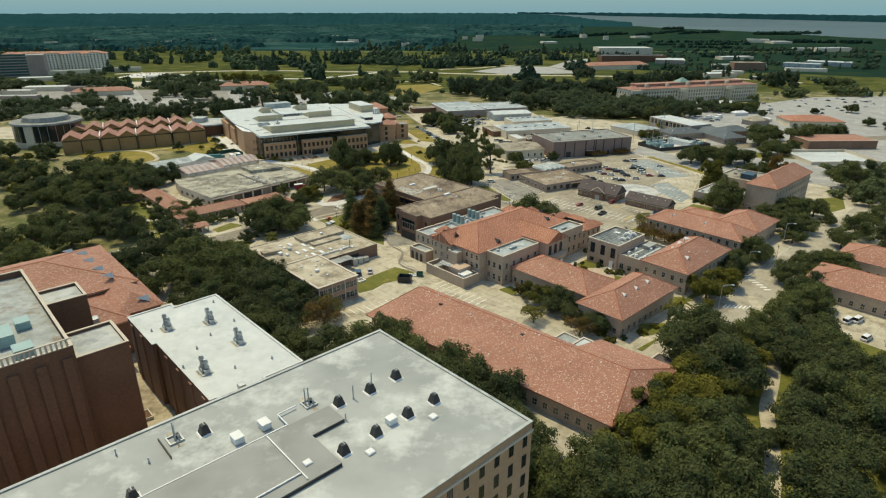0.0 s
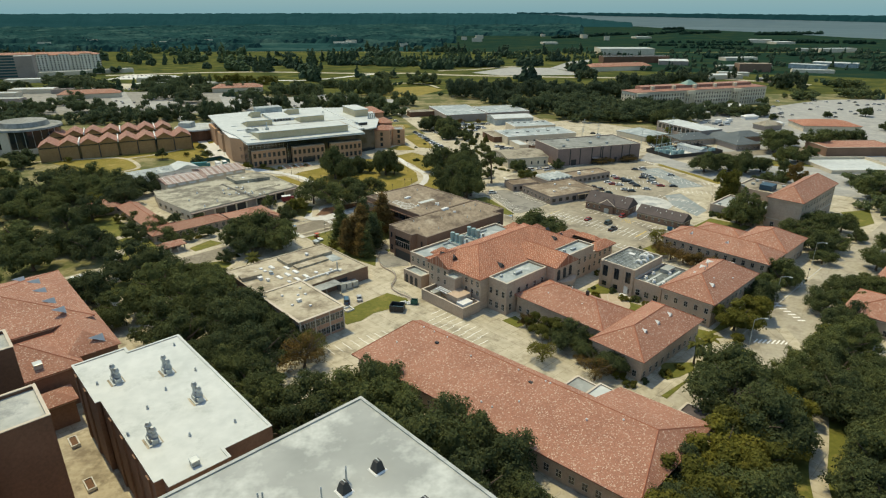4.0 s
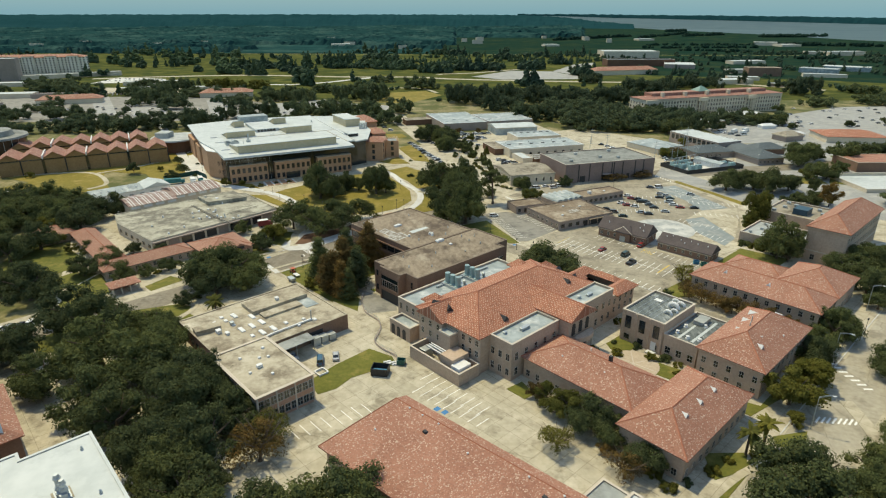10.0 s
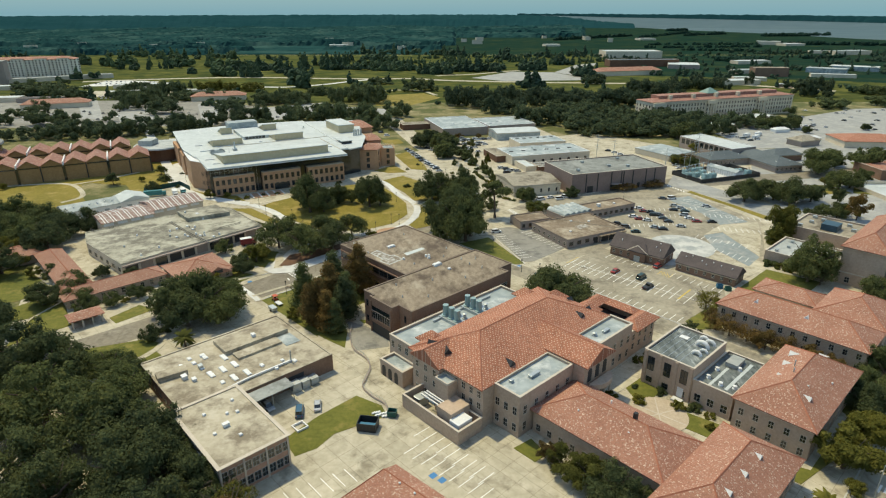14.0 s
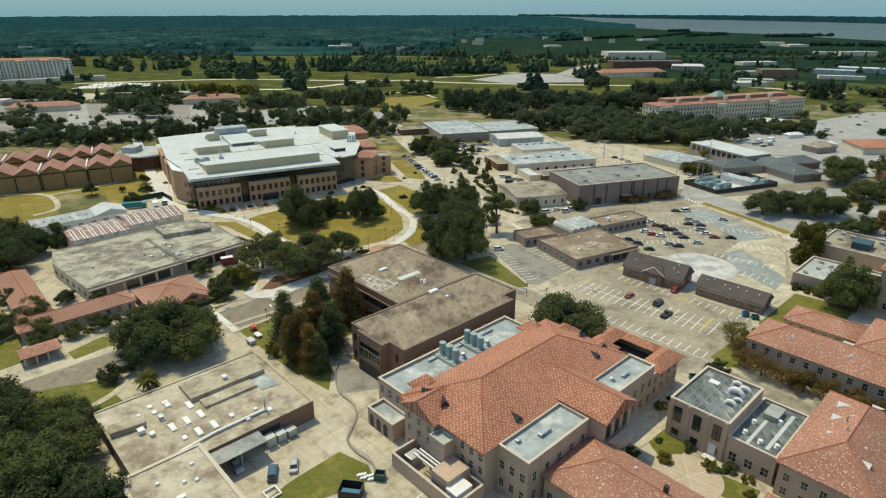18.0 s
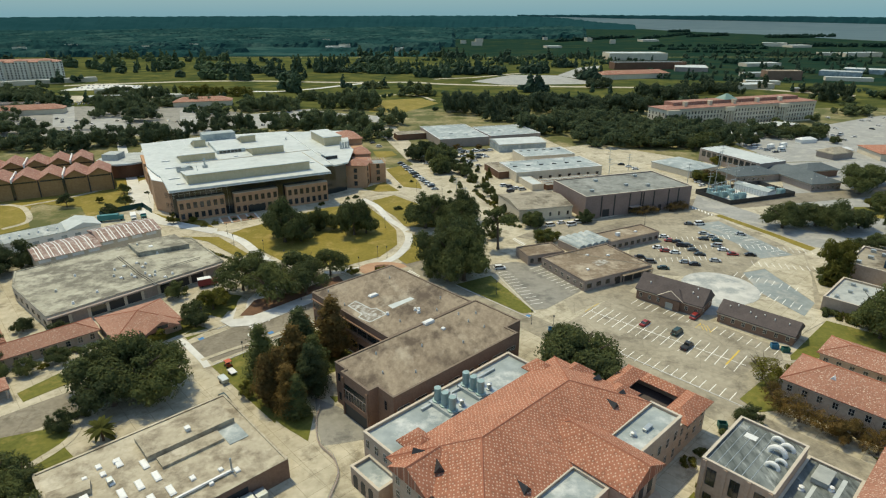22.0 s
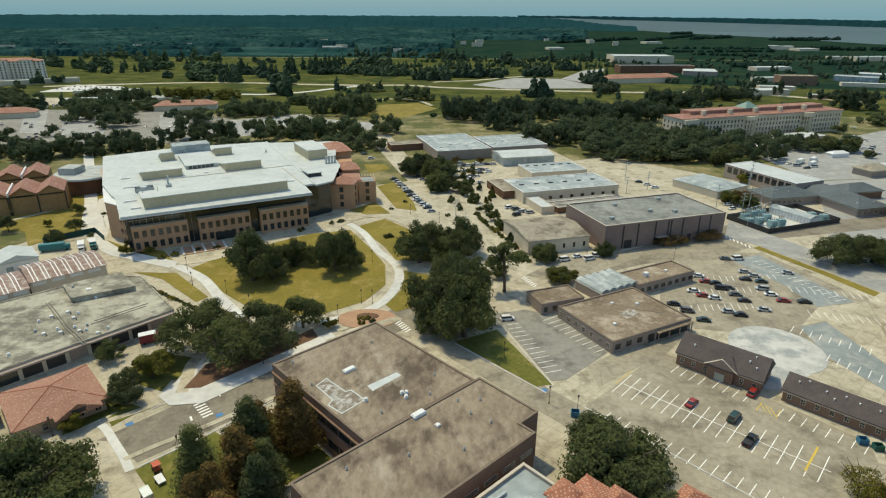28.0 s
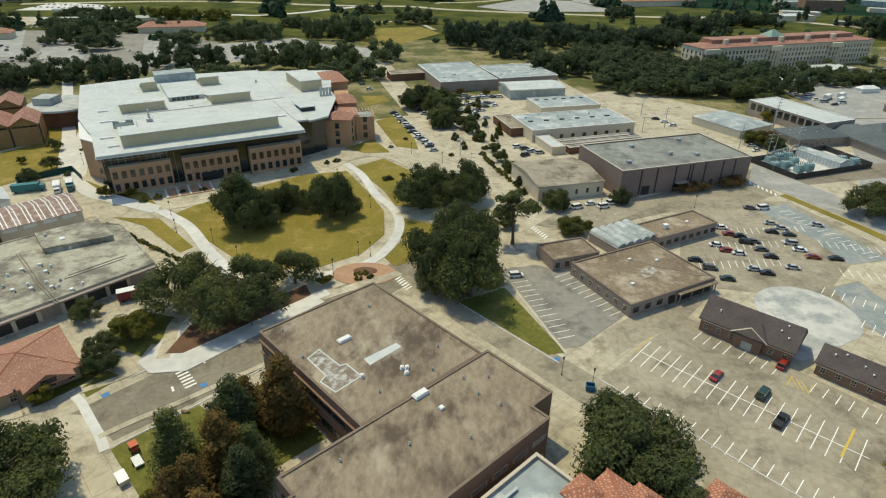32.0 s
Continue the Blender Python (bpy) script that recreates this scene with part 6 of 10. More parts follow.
for i in range(7):
    part("bay", boxes((13.51, 2 + 5.2 * i, 0.8, 13.57, 4.2 + 5.2 * i, 3.2)), BLUE_ROOF, D3); stack(D3, 10.5, 2 + 3.4 * i, 5.9, 0.25, 0.5, WHITE_METAL)
FENCE_TEAL = plain("green_screen", (0.012, 0.06, 0.05), 0.8)
ob = thing("yard_screen", -398, 146, label="dark green screen fence round a yard of trucks", category="fence")
for x0, y0, x1, y1 in ((0, 0, 0.1, 20), (0.1, 19.9, 14, 20), (0.1, 0, 6, 0.1)):
    part("panel", boxes((x0, y0, 0, x1, y1, 2.6)), FENCE_TEAL, ob)
DUSTY = tile_mat("dusty_tiles", (0.31, 0.150, 0.104), (0.385, 0.20, 0.14), (0.50, 0.34, 0.255), 0.82, 3.9)
E1 = tiled("garden_house", -276.5, -256.5, 113, 133, 3.4, 2.8, "low house with salmon tile roofs among trees", 1, DUSTY)
part("gable_roof", hip(12, 8, 22.5, 18, 3.8, 2.6, None, 0), DUSTY, E1); part("gable_opening", boxes((22.3, 11.5, 4.0, 22.52, 14.5, 5.2)), DARK, E1)
E2 = tiled("garden_house", -278, -267.5, 79, 112.5, 3.2, 2.2, "low house wing with a salmon tile roof", 1, DUSTY)
E3 = tiled("garden_house", -322, -278.2, 80.5, 90.5, 3.4, 2.6, "low house with a salmon tile roof", 1, DUSTY)
E5 = tiled("garden_house", -337, -322.2, 69, 84, 3.4, 2.6, "low house with a brown tile roof", 1, DUSTY)
E4 = thing("bus_shelter", -258, 77, label="open brick shelter with a salmon tile roof beside the road", category="shelter")
part("roof", hip(0, 0, 7, 10, 3.1, 1.3), SALMON, E4)
for x in (0.8, 6.2):
    for y in (0.8, 3.6, 6.4, 9.2):
        part("post", boxes((x - 0.22, y - 0.22, 0, x + 0.22, y + 0.22, 2.86)), TRIM, E4)
part("back_wall", boxes((0.9, 1.1, 0, 1.2, 8.9, 2.4)), BROWN_BRICK, E4)

# ---- the modern school across the lawn ----
ORANGE_BRICK = mottled("orange_brick", (0.42, 0.245, 0.145), (0.54, 0.33, 0.205), 1.5, 0.1, 0.9)
BEIGE = mottled("beige_panels", (0.50, 0.42, 0.27), (0.58, 0.49, 0.33), 0.8, 0.2, 0.8)
CP = Vector((-122.5, 377.8, 0))
C = thing("business_school", CP.dot(U), CP.dot(V), 0, 29.5, "modern pink brick and dark glass school with white roofs", "building")
part("core", ring([(1, 5), (75, 4), (76, 12), (84, 13), (88, 118), (-2, 118), (-2, 32), (1, 30)], 0.4, 0, 15.6), DARKGLASS, C)
part("roof", prism([(-0.4, -1.0), (76, -3.0), (77, 11), (82, 11), (87, 120), (53, 125), (34, 127), (-3, 122), (-5, 56), (-2, 34), (-1, 30)], 15.7, 16.5), WHITE_ROOF, C)
part("eave", ring([(-0.6, -1.2), (76.2, -3.2), (77.2, 10.9), (60, 11.2), (-0.6, 12)], 0.5, 15.4, 15.697), WHITE_METAL, C)
part("side_roof", prism([(82.3, 11), (92, 14), (99, 28), (106.5, 43), (109, 57), (118, 82), (127, 104), (101, 114), (87.3, 119.6)], 15.2, 15.9), WHITE_ROOF, C)
part("side_wall", ring([(82.6, 13), (91, 15.5), (96, 41), (103, 59), (116, 82), (120, 104), (101, 112), (88, 117)], 0.4, 0, 15.19), DARKGLASS, C)
for x0, x1 in ((2.6, 23.8), (27.9, 49.2), (53.4, 74.8)):
    y = 2.5 - 0.035 * x0
    k = part("brick_bay", boxes((x0, y, 0, x1, y + 3.6, 10.4)), ORANGE_BRICK, C)
    part("cap", boxes((x0 - 0.1, y - 0.1, 10.403, x1 + 0.1, y + 3.5, 10.6)), TRIM, k)
    for z in (6.0, 1.2):
        window_row(C, (x0, y), (x1, y), z, 7, 1.5, 2.6, DARK)
part("entrance_glass", boxes((34, 1.2, 0.2, 42, 1.5, 3.6)), DARKGLASS, C)
for i in range(31):
    part("mullion", boxes((1.4 + 2.42 * i, 4.78 - 0.012 * i, 0.2 if i in (9, 10, 19, 20, 21) else 10.7, 1.5 + 2.42 * i, 4.98 - 0.012 * i, 15.1)), METAL, C)
for z in (12.6, 14.0):
    part("transom", boxes((1.2, 4.7, z, 30, 4.96, z + 0.08)), METAL, C)
part("prow", prism([(-5, 28.2), (3.6, 14), (3.6, 50), (-5, 50)], 0, 15.4), ORANGE_BRICK, C)
part("prow_cap", prism([(-5.2, 28.2), (3.8, 13.4), (3.8, 30), (-1.1, 30.1), (-2.1, 34), (-4.9, 55), (-5.2, 50)], 15.403, 15.68), WHITE_METAL, C)
for i, y in enumerate((20.0, 17.6)):
    for z in (3, 8):
        share("window", window_meshes(1.2, 2.2, DARK)[0], C, Matrix.LocRotScale((0.1 + 1.45 * i - 0.6, y - 0.05, z), Euler((0, 0, radians(-54 + 180))), None))
for y0, y1 in ((60, 76), (84, 110)):
    part("brick_bay", boxes((-5, y0, 0, -1.8, y1, 12)), ORANGE_BRICK, C)


def wedge_house(x0, x1, y0, y1, zf, name="clerestory"):
    """A beige-fronted roof house whose white roof falls back to the main roof."""
    k = part(name, prism([(x0, y0), (x1, y0), (x1, y0 + 0.5), (x0, y0 + 0.5)], 16.503, zf), BEIGE, C)
    for sx in (x0, x1 - 0.3):
        bm = bmesh.new()
        f = [bm.verts.new((sx, y, z)) for y, z in ((y0 + 0.5, 16.503), (y1, 16.503), (y0 + 0.5, zf))]; g = [bm.verts.new((sx + 0.3, y, z)) for y, z in ((y0 + 0.5, 16.503), (y1, 16.503), (y0 + 0.5, zf))]
        bm.faces.new(f); bm.faces.new(g[::-1])
        for i in range(3):
            bm.faces.new((f[i - 1], f[i], g[i], g[i - 1]))
        bmesh.ops.recalc_face_normals(bm, faces=bm.faces)
        part("cheek", bm, BEIGE, k)
    bm = bmesh.new()
    slab(bm, [(x0 - 0.4, y0 - 0.7, zf + 0.36), (x1 + 0.4, y0 - 0.7, zf + 0.36), (x1 + 0.4, y1, 16.7), (x0 - 0.4, y1, 16.7)], 0.3)
    part("sloping_roof", bm, WHITE_ROOF, k)
wedge_house(9, 68, 6.5, 36, 20.7); wedge_house(12, 30, 56, 72, 20.1); wedge_house(50, 68, 55, 74, 20.4); wedge_house(24, 31, 94, 106, 20.6); wedge_house(52, 61, 94.5, 108, 20.4)
part("roof_step", boxes((33, 68, 16.503, 49, 99, 18.4)), WHITE_ROOF, C); part("louvre", boxes((34, 67.7, 16.7, 46.5, 67.997, 18.1)), DARKGLASS, C)
for i in range(6):
    part("louvre_fin", boxes((34 + 2.1 * i, 67.5, 16.6, 34.15 + 2.1 * i, 67.69, 18.2)), WHITE_METAL, C)
part("glass_house", boxes((32, 110.5, 16.503, 52, 121, 20.6)), BLUE_ROOF, C)
part("roof_house", boxes((95, 62, 15.903, 106, 88, 20.8)), BEIGE, C); part("roof_house_top", boxes((94.6, 61.6, 20.803, 106.4, 88.4, 21.2)), WHITE_ROOF, C)
part("louvre", boxes((83.6, 25.8, 15.95, 90.1, 26.3, 17.6)), DARK, C); part("louvre_roof", boxes((83.2, 25.6, 17.603, 90.6, 40, 17.9)), WHITE_ROOF, C)
part("roof_seam", boxes((14, 51.6, 16.503, 82.8, 51.9, 16.75)), TRIM, C); part("roof_seam", boxes((76.6, 11.2, 16.503, 76.9, 48, 16.75)), TRIM, C)
part("roof_seam", prism([(81.5, 12), (81.8, 12), (86.8, 119.5), (86.5, 119.5)], 16.503, 16.95), WHITE_METAL, C)
for x, y in ((9.5, 37), (12.8, 37.4), (11, 34.6)):
    unit(C, x, y, 16.5, 2.6, 2.0, 2.2, METAL)
part("screen", ring([(7.4, 33.4), (15.2, 33.4), (15.2, 39), (7.4, 39)], 0.12, 16.503, 18.0), METAL, C)
unit(C, 21.5, 37.5, 16.5, 2.4, 2.4, 1.5, METAL)
for x, y, r, h in ((21.5, 37.5, 0.45, 5.2), (10, 26, 0.12, 4.2), (16, 25, 0.12, 4.2), (79, 90, 0.4, 1.4), (35, 90, 0.3, 1.0), (101, 49.5, 0.6, 4.0), (102.6, 49.5, 0.6, 4.0), (104.2, 49.5, 0.6, 4.0), (105.8, 49.5, 0.6, 4.0)):
    stack(C, x, y, 16.5 if x < 90 else 15.9, r, h, METAL, False)
for x, y, w, d in ((3, 44, 5, 1), (3, 62, 4, 1), (2, 20, 5, 1), (4, 8, 4, 0.8), (72, 20, 3, 2), (40, 56, 2, 1.5), (47, 104, 2, 2)):
    part("roof_curb", boxes((x, y, 16.503, x + w, y + d, 17.0)), WHITE_METAL, C)
for i in range(9):
    part("roof_seam", boxes((4 + 8.4 * i, 100 + (i % 3), 16.503, 4.12 + 8.4 * i, 121, 16.57)), WHITE_METAL, C)


def tower(pts, h, roof, rise=3.2):
    """A brick corner tower on four corners with a red pyramid roof or a flat one."""
    k = part("tower", ring(pts, 0.4, 0, h), ORANGE_BRICK, C)
    c = sum((Vector(q) for q in pts), Vector((0, 0))) / 4
    if roof:
        bm = bmesh.new()
        e = [bm.verts.new((*(c + (Vector(q) - c) * 1.12), h + 0.1)) for q in pts]; lo = [bm.verts.new((*(c + (Vector(q) - c) * 1.12), h - 0.2)) for q in pts]
        top = bm.verts.new((c.x, c.y, h + rise))
        for i in range(4):
            bm.faces.new((e[i - 1], e[i], top)); bm.faces.new((lo[i - 1], lo[i], e[i], e[i - 1]))
        bm.faces.new(lo[::-1])
        part("tower_roof", bm, SALMON, k)
    else:
        part("flat_roof", prism(inset(pts, 0.41), h - 0.8, h - 0.5), BLUE_ROOF, k)
        for i in range(7):
            p, q = Vector(pts[0]).lerp(Vector(pts[1]), i / 6), Vector(pts[3]).lerp(Vector(pts[2]), i / 6)
            d = (q - p).normalized() * 0.1; n = Vector((-d.y, d.x))
            part("pergola_beam", prism([(p.x + n.x, p.y + n.y), (p.x - n.x, p.y - n.y), (q.x - n.x, q.y - n.y), (q.x + n.x, q.y + n.y)], h + 0.9, h + 1.15), TRIM, k)
    for z in (1.4, 5.2, 8.8):
        for p, q in ((pts[0], pts[1]), (pts[1], pts[2])):
            if z + 2.4 < h:
                window_row(C, p, q, z, 1, 1.7, 2.3, DARK)
tower([(92, 20), (101.8, 13.8), (107.5, 22), (98, 28.5)], 12.8, True); tower([(108, 22), (116.3, 19), (119.5, 30), (111, 33)], 11.4, False); tower([(107, 42), (116, 40), (119, 54), (110, 57)], 13.2, True); tower([(112, 80), (126, 78), (129, 102), (116, 104)], 15, True, 3.8)
part("link", prism([(101, 28), (110, 24), (115, 40), (106, 44)], 0, 11.2), ORANGE_BRICK, C)
bm = bmesh.new(); slab(bm, [(100.4, 28, 12.0), (110.6, 23.6, 11.4), (115.6, 40, 11.4), (105.6, 44, 12.0)], 0.3); part("link_roof", bm, SALMON, C)
part("link_base", prism([(104, 44), (110, 57), (118, 55), (126, 78), (112, 80)], 0, 11), ORANGE_BRICK, C)
for x0, x1, y0, y1 in ((19.5, 36, -10.5, -1.5),):
    p0, p1 = C.matrix_world @ Vector((x0, y0, 0)), C.matrix_world @ Vector((x1, y0, 0)); p2, p3 = C.matrix_world @ Vector((x1, y1, 0)), C.matrix_world @ Vector((x0, y1, 0))
    sheet("terrace", [(p.x, p.y) for p in (p0, p1, p2, p3)], 0.3, BRICKPAVE, "raised brick terrace with pale steps", "terrace", uv=False, thick=0.3)
    for i in range(5):
        a, b = p0.lerp(p1, i / 4), p3.lerp(p2, i / 4); d = (p1 - p0).normalized() * 0.4
        sheet("terrace_step", [(q.x, q.y) for q in (a - d, a + d, b + d, b - d)], 0.5, PALE_LOT, "pale concrete terrace wall", "step", uv=False, thick=0.5)

# ---- sheds and halls on the second grid ----
Wb = xy_flat("box_hall", 70.0, 384.8, 18.4, 60.5, 32.0, 11, MAUVE_WALL, W_ROOF, "plain pinkish-grey hall with tall dark ribs and no windows", parapet=0.4)
for x in (8.4, 15.6, 24.2, 30.6, 32.0, 38.0, 46.6, 52.4):
    part("dark_rib", boxes((x, -0.06, 0.4, x + 0.7, -0.003, 10.4)), DARK, Wb)
door(Wb, (11.5, -0.02, 0), 180, 3.4, 3.6); door(Wb, (27, -0.02, 0), 180, 4.4, 3.6); door(Wb, (42.4, -0.02, 0), 180, 1.6, 3.0)
part("porch_canopy", boxes((24.5, -2.2, 3.7, 30.2, -0.07, 4.0)), GREY_WALL, Wb)
for x, y in ((8, 8), (20, 24), (30, 12), (45, 26), (40, 8)):
    unit(Wb, x, y, 10.6, 1.8, 1.4, 1.0, METAL)
W1 = xy_hip("pale_warehouse", 38.0, 380.0, 16, 28, 27.5, 5.6, 1.8, CREAM, STONE_ROOF, "pale warehouse with a low-pitched grey roof", hip0=0.0, hip1=0.0, over=0.3)
window_row(W1, (0.3, 0.3), (27.7, 0.3), 1.6, 6, 0.8, 1.8, DARK)
W2 = xy_flat("long_shed", 45.0, 450.5, 17, 56, 27, 6, CREAM, BLUE_ROOF, "long pale shed with a blue-white stepped roof", parapet=0.1, coping=WHITE_METAL)
W2B = xy_flat("long_shed", 54.6, 489.0, 15, 35, 21, 6.6, CREAM, BLUE_ROOF, "pale shed with a blue-white roof and rooflights", parapet=0.1, coping=WHITE_METAL)
for i in range(6):
    part("rooflight", boxes((4 + 8.6 * i, 13.4, 5.91, 6.4 + 8.6 * i, 14.6, 6.3)), DARK, W2)
    hatch(W2B, 4 + 5.4 * i, 16, 6.5, 2.2, 1.0, 0.4, DARK)
    stack(W2, 5 + 9 * i, 20 + (i % 2) * 4, 5.9, 0.25, 0.7)
window_row(W2, (0, 0), (56, 0), 1.2, 9, 1.6, 1.6, DARK)
W3 = xy_flat("brown_shed", 35.6, 459.0, 17, 10, 24, 4.2, DARK_BRICK, STONE_ROOF, "narrow dark shed with a brown roof", parapet=0.1)
W4 = xy_flat("white_canopy", 51.8, 433.0, 18, 7, 18, 3.6, CREAM, WHITE_ROOF, "small shed with a bright white roof", parapet=0.08)
for k in range(3):
    o = xy_flat("rack_shed", 60 - 1.2 * k, 434.5 + 4.6 * k, 18.8, 46 - 4 * k, 3.4, 3.0, DARK_BRICK, GREY_ROOF, "low dark storage rack shed", parapet=0.08)
W5 = xy_hip("metal_shed", 42, 531, 14, 36, 22, 5.4, 1.4, BLUE_ROOF, WHITE_ROOF, "pale metal shed with a bright low roof", hip0=0.0, hip1=0.0, over=0.3)
door(W5, (24, 0.28, 0), 180, 4, 4, BLUE_ROOF)
W6 = xy_flat("depot", 0.4, 546.0, 17, 38, 56, 6.4, GREY_WALL, BLUE_ROOF, "broad depot with a pale blue-white roof", parapet=0.12, coping=WHITE_METAL)
W7 = xy_flat("depot", 38.5, 560.0, 18, 41, 40, 6.2, GREY_WALL, BLUE_ROOF, "broad depot with a pale blue-white roof", parapet=0.12, coping=WHITE_METAL)
for o in (W6, W7):
    for i in range(4):
        hatch(o, 6 + 9 * i, 12 + 8 * (i % 2), 6.28 if o is W6 else 6.08, 2.4, 1.4, 0.4, METAL)
W8 = xy_flat("brick_office", -32.8, 574.6, 18, 30, 12, 4.5, DARK_BRICK, STONE_ROOF, "low dark brick office", parapet=0.1)
V1 = xy_hip("white_shed", 149.6, 460.5, 30, 26, 30, 3.8, 1.4, CREAM, BLUE_ROOF, "pale shed with a low blue-white roof", over=0.4)
V2 = xy_flat("white_hall", 191.6, 462.7, 22, 21, 48, 8, GREY_WALL, WHITE_ROOF, "long hall with a bright white roof", parapet=0.1, coping=WHITE_METAL)
for i in range(10):
    part("bay", boxes((-0.06, 3 + 4.4 * i, 3.5, -0.003, 6.2 + 4.4 * i, 7.0)), DARKGLASS, V2)
DARKROOF = mottled("blue_grey_shingles", (0.075, 0.095, 0.105), (0.12, 0.145, 0.155), 1.0, 0.1, 0.8)
V3 = xy_hip("slate_office", 171, 447, 13, 30, 19, 4, 3.4, GREY_WALL, DARKROOF, "office with a broad blue-grey roof", category="building")
V4B = xy_hip("slate_office", 217, 458, 13, 24, 15, 4, 3.2, BROWN_BRICK, DARKROOF, "brown brick office wing with a blue-grey roof")
V4 = xy_hip("slate_office", 204, 430, 13, 21, 42, 4, 3.8, GREY_WALL, DARKROOF, "office with a broad blue-grey roof")
for o, n in ((V3, 5), (V4, 3)):
    roof_specks(o, [(4 + 5.0 * i, 5 + (i % 2) * 2, 5.8 + (i % 2) * 0.6) for i in range(n)]); window_row(o, (0.8, 0.8), (20, 0.8), 1.2, 6, 1.4, 1.3, TRIM)
V5B = xy_flat("white_canopy", 233, 577.5, 18, 27, 18, 3, GREY_WALL, WHITE_ROOF, "open shed with a bright white roof", parapet=0.08)
V5 = xy_flat("white_canopy", 246, 599, 21, 64, 18, 4, GREY_WALL, WHITE_ROOF, "long open shed with a bright white roof", parapet=0.08)
V6 = xy_hip("grey_house", 262, 505, 20, 20, 14, 4, 3, GREY_WALL, STONE_ROOF, "small grey house with a hipped roof", category="house")
V7 = xy_hip("tiled_pavilion", 292, 503, -6, 46, 30, 4.5, 3.4, CREAM, ORANGE, "broad pavilion with an orange tile roof")
V8 = xy_flat("brick_theatre", 257, 413, 2, 50, 24, 6, BROWN_BRICK, SALMON, "low tiled block beside a white court", parapet=0.1)
V9 = xy_flat("white_court", 233, 367, 2, 46, 36, 2.0, CREAM, WHITE_ROOF, "bright white walled court", parapet=1.6)
# long cream hall far back
DARKTILE = tile_mat("brown_tiles", (0.29, 0.14, 0.105), (0.37, 0.185, 0.14), (0.45, 0.3, 0.24), 0.75, 1.2)
UB = xy_flat("long_cream_hall", 186, 612, 19.5, 166, 22, 17.2, CREAM, SALMON, "long four-storey cream hall with a red roof and porticoes", parapet=0.2)
part("roof_slope", hip(-0.6, -0.6, 166.6, 22.6, 17.6, 2.0), DARKTILE, UB); part("mansard", boxes((14, 8, 18, 152, 20, 21.6)), DARKTILE, UB)
for z in (1.2, 5.0, 8.8, 12.4):
    window_row(UB, (16, 0), (60, 0), z, 13, 1.4, 2.2, TRIM); window_row(UB, (73, 0), (120, 0), z, 14, 1.4, 2.2, TRIM); window_row(UB, (132, 0), (165, 0), z, 10, 1.4, 2.2, TRIM)
    window_row(UB, (0, 22), (0, 0), z, 5, 1.4, 2.2, TRIM)
for x0, n in ((0.5, 5), (61, 4), (121, 4)):
    part("portico", boxes((x0, -3, 13.8, x0 + 2.75 * n - 1, -0.003, 17.0)), CREAM, UB); part("base_course", boxes((x0, -3, 0, x0 + 2.75 * n - 1, -0.003, 2.2)), CREAM, UB)
    for i in range(n):
        bm = bmesh.new(); cyl(bm, x0 + 0.8 + 2.73 * i, -2.4, 2.2, 13.8, 0.6, 0.5); part("column", bm, CREAM, UB)
    for z in (3.2, 7.2, 11.2):
        window_row(UB, (x0, 0), (x0 + 2.75 * n - 1, 0), z, n - 1, 1.3, 2.6, TRIM)
part("base_course", boxes((15, -0.5, 4.4, 165.5, -0.003, 4.9)), TRIM, UB); part("cornice", boxes((15, -0.7, 16.0, 165.9, -0.003, 16.8)), TRIM, UB)
for i in range(5):
    unit(UB, 24 + 26 * i, 6, 18.4, 3, 3, 3.6, CREAM, "chimney")
COPPER = plain("green_copper", (0.16, 0.27, 0.24), 0.6)
part("cupola", hip(68, 8, 82, 20, 21.6, 4.5), COPPER, UB)
# sawtooth halls and round hall
OCHRE = mottled("ochre_brick", (0.27, 0.165, 0.075), (0.36, 0.225, 0.11), 1.2, 0.15, 0.9)
def saw(x, y, n, label):
    p = Vector((x, y, 0)); ob = thing("sawtooth_hall", p.dot(U), p.dot(V), 0, 27.6, label, "building")
    for i in range(n):
        x0 = 11.6 * i
        bm = bmesh.new()
        pr = [(x0, 0), (x0 + 11.3, 0), (x0 + 11.3, 9.6), (x0 + 5.65, 12.9), (x0, 9.6)]
        f = [bm.verts.new((px, 0, pz)) for px, pz in pr]; b = [bm.verts.new((px, 22, pz)) for px, pz in pr]
        bm.faces.new(f); bm.faces.new(b[::-1])
        for j in range(5):
            bm.faces.new((f[j - 1], b[j - 1], b[j], f[j]))
        bmesh.ops.recalc_face_normals(bm, faces=bm.faces)
        part("bay_wall", bm, OCHRE, ob)
        bm = bmesh.new()
        slab(bm, [(x0 - 0.2, -0.9, 9.7), (x0 + 5.65, -0.9, 13.25), (x0 + 5.65, 20.6, 13.25), (x0 - 0.2, 20.6, 9.7)], 0.22); slab(bm, [(x0 + 5.66, -0.9, 13.25), (x0 + 11.4, -0.9, 9.7), (x0 + 11.4, 20.6, 9.7), (x0 + 5.66, 20.6, 13.25)], 0.22)
        part("roof", bm, DARKTILE, ob)
        part("dark_slot", boxes((x0 + 11.1, -0.3, 0, x0 + 11.7, -0.003, 9.9)), DARK, ob)
        part("window_band", boxes((x0 + 0.6, -0.05, 8.4, x0 + 10.7, -0.003, 9.2)), DARKGLASS, ob)
        if i in (2, 4, 6):
            part("recess", boxes((x0 - 0.9, -0.5, 0, x0 + 0.5, -0.303, 9.5)), DARKGLASS, ob)
            part("parapet", boxes((x0 - 0.5, -1.1, 9.3, x0 + 0.2, 20, 11.3)), WHITE_METAL, ob)
    return ob
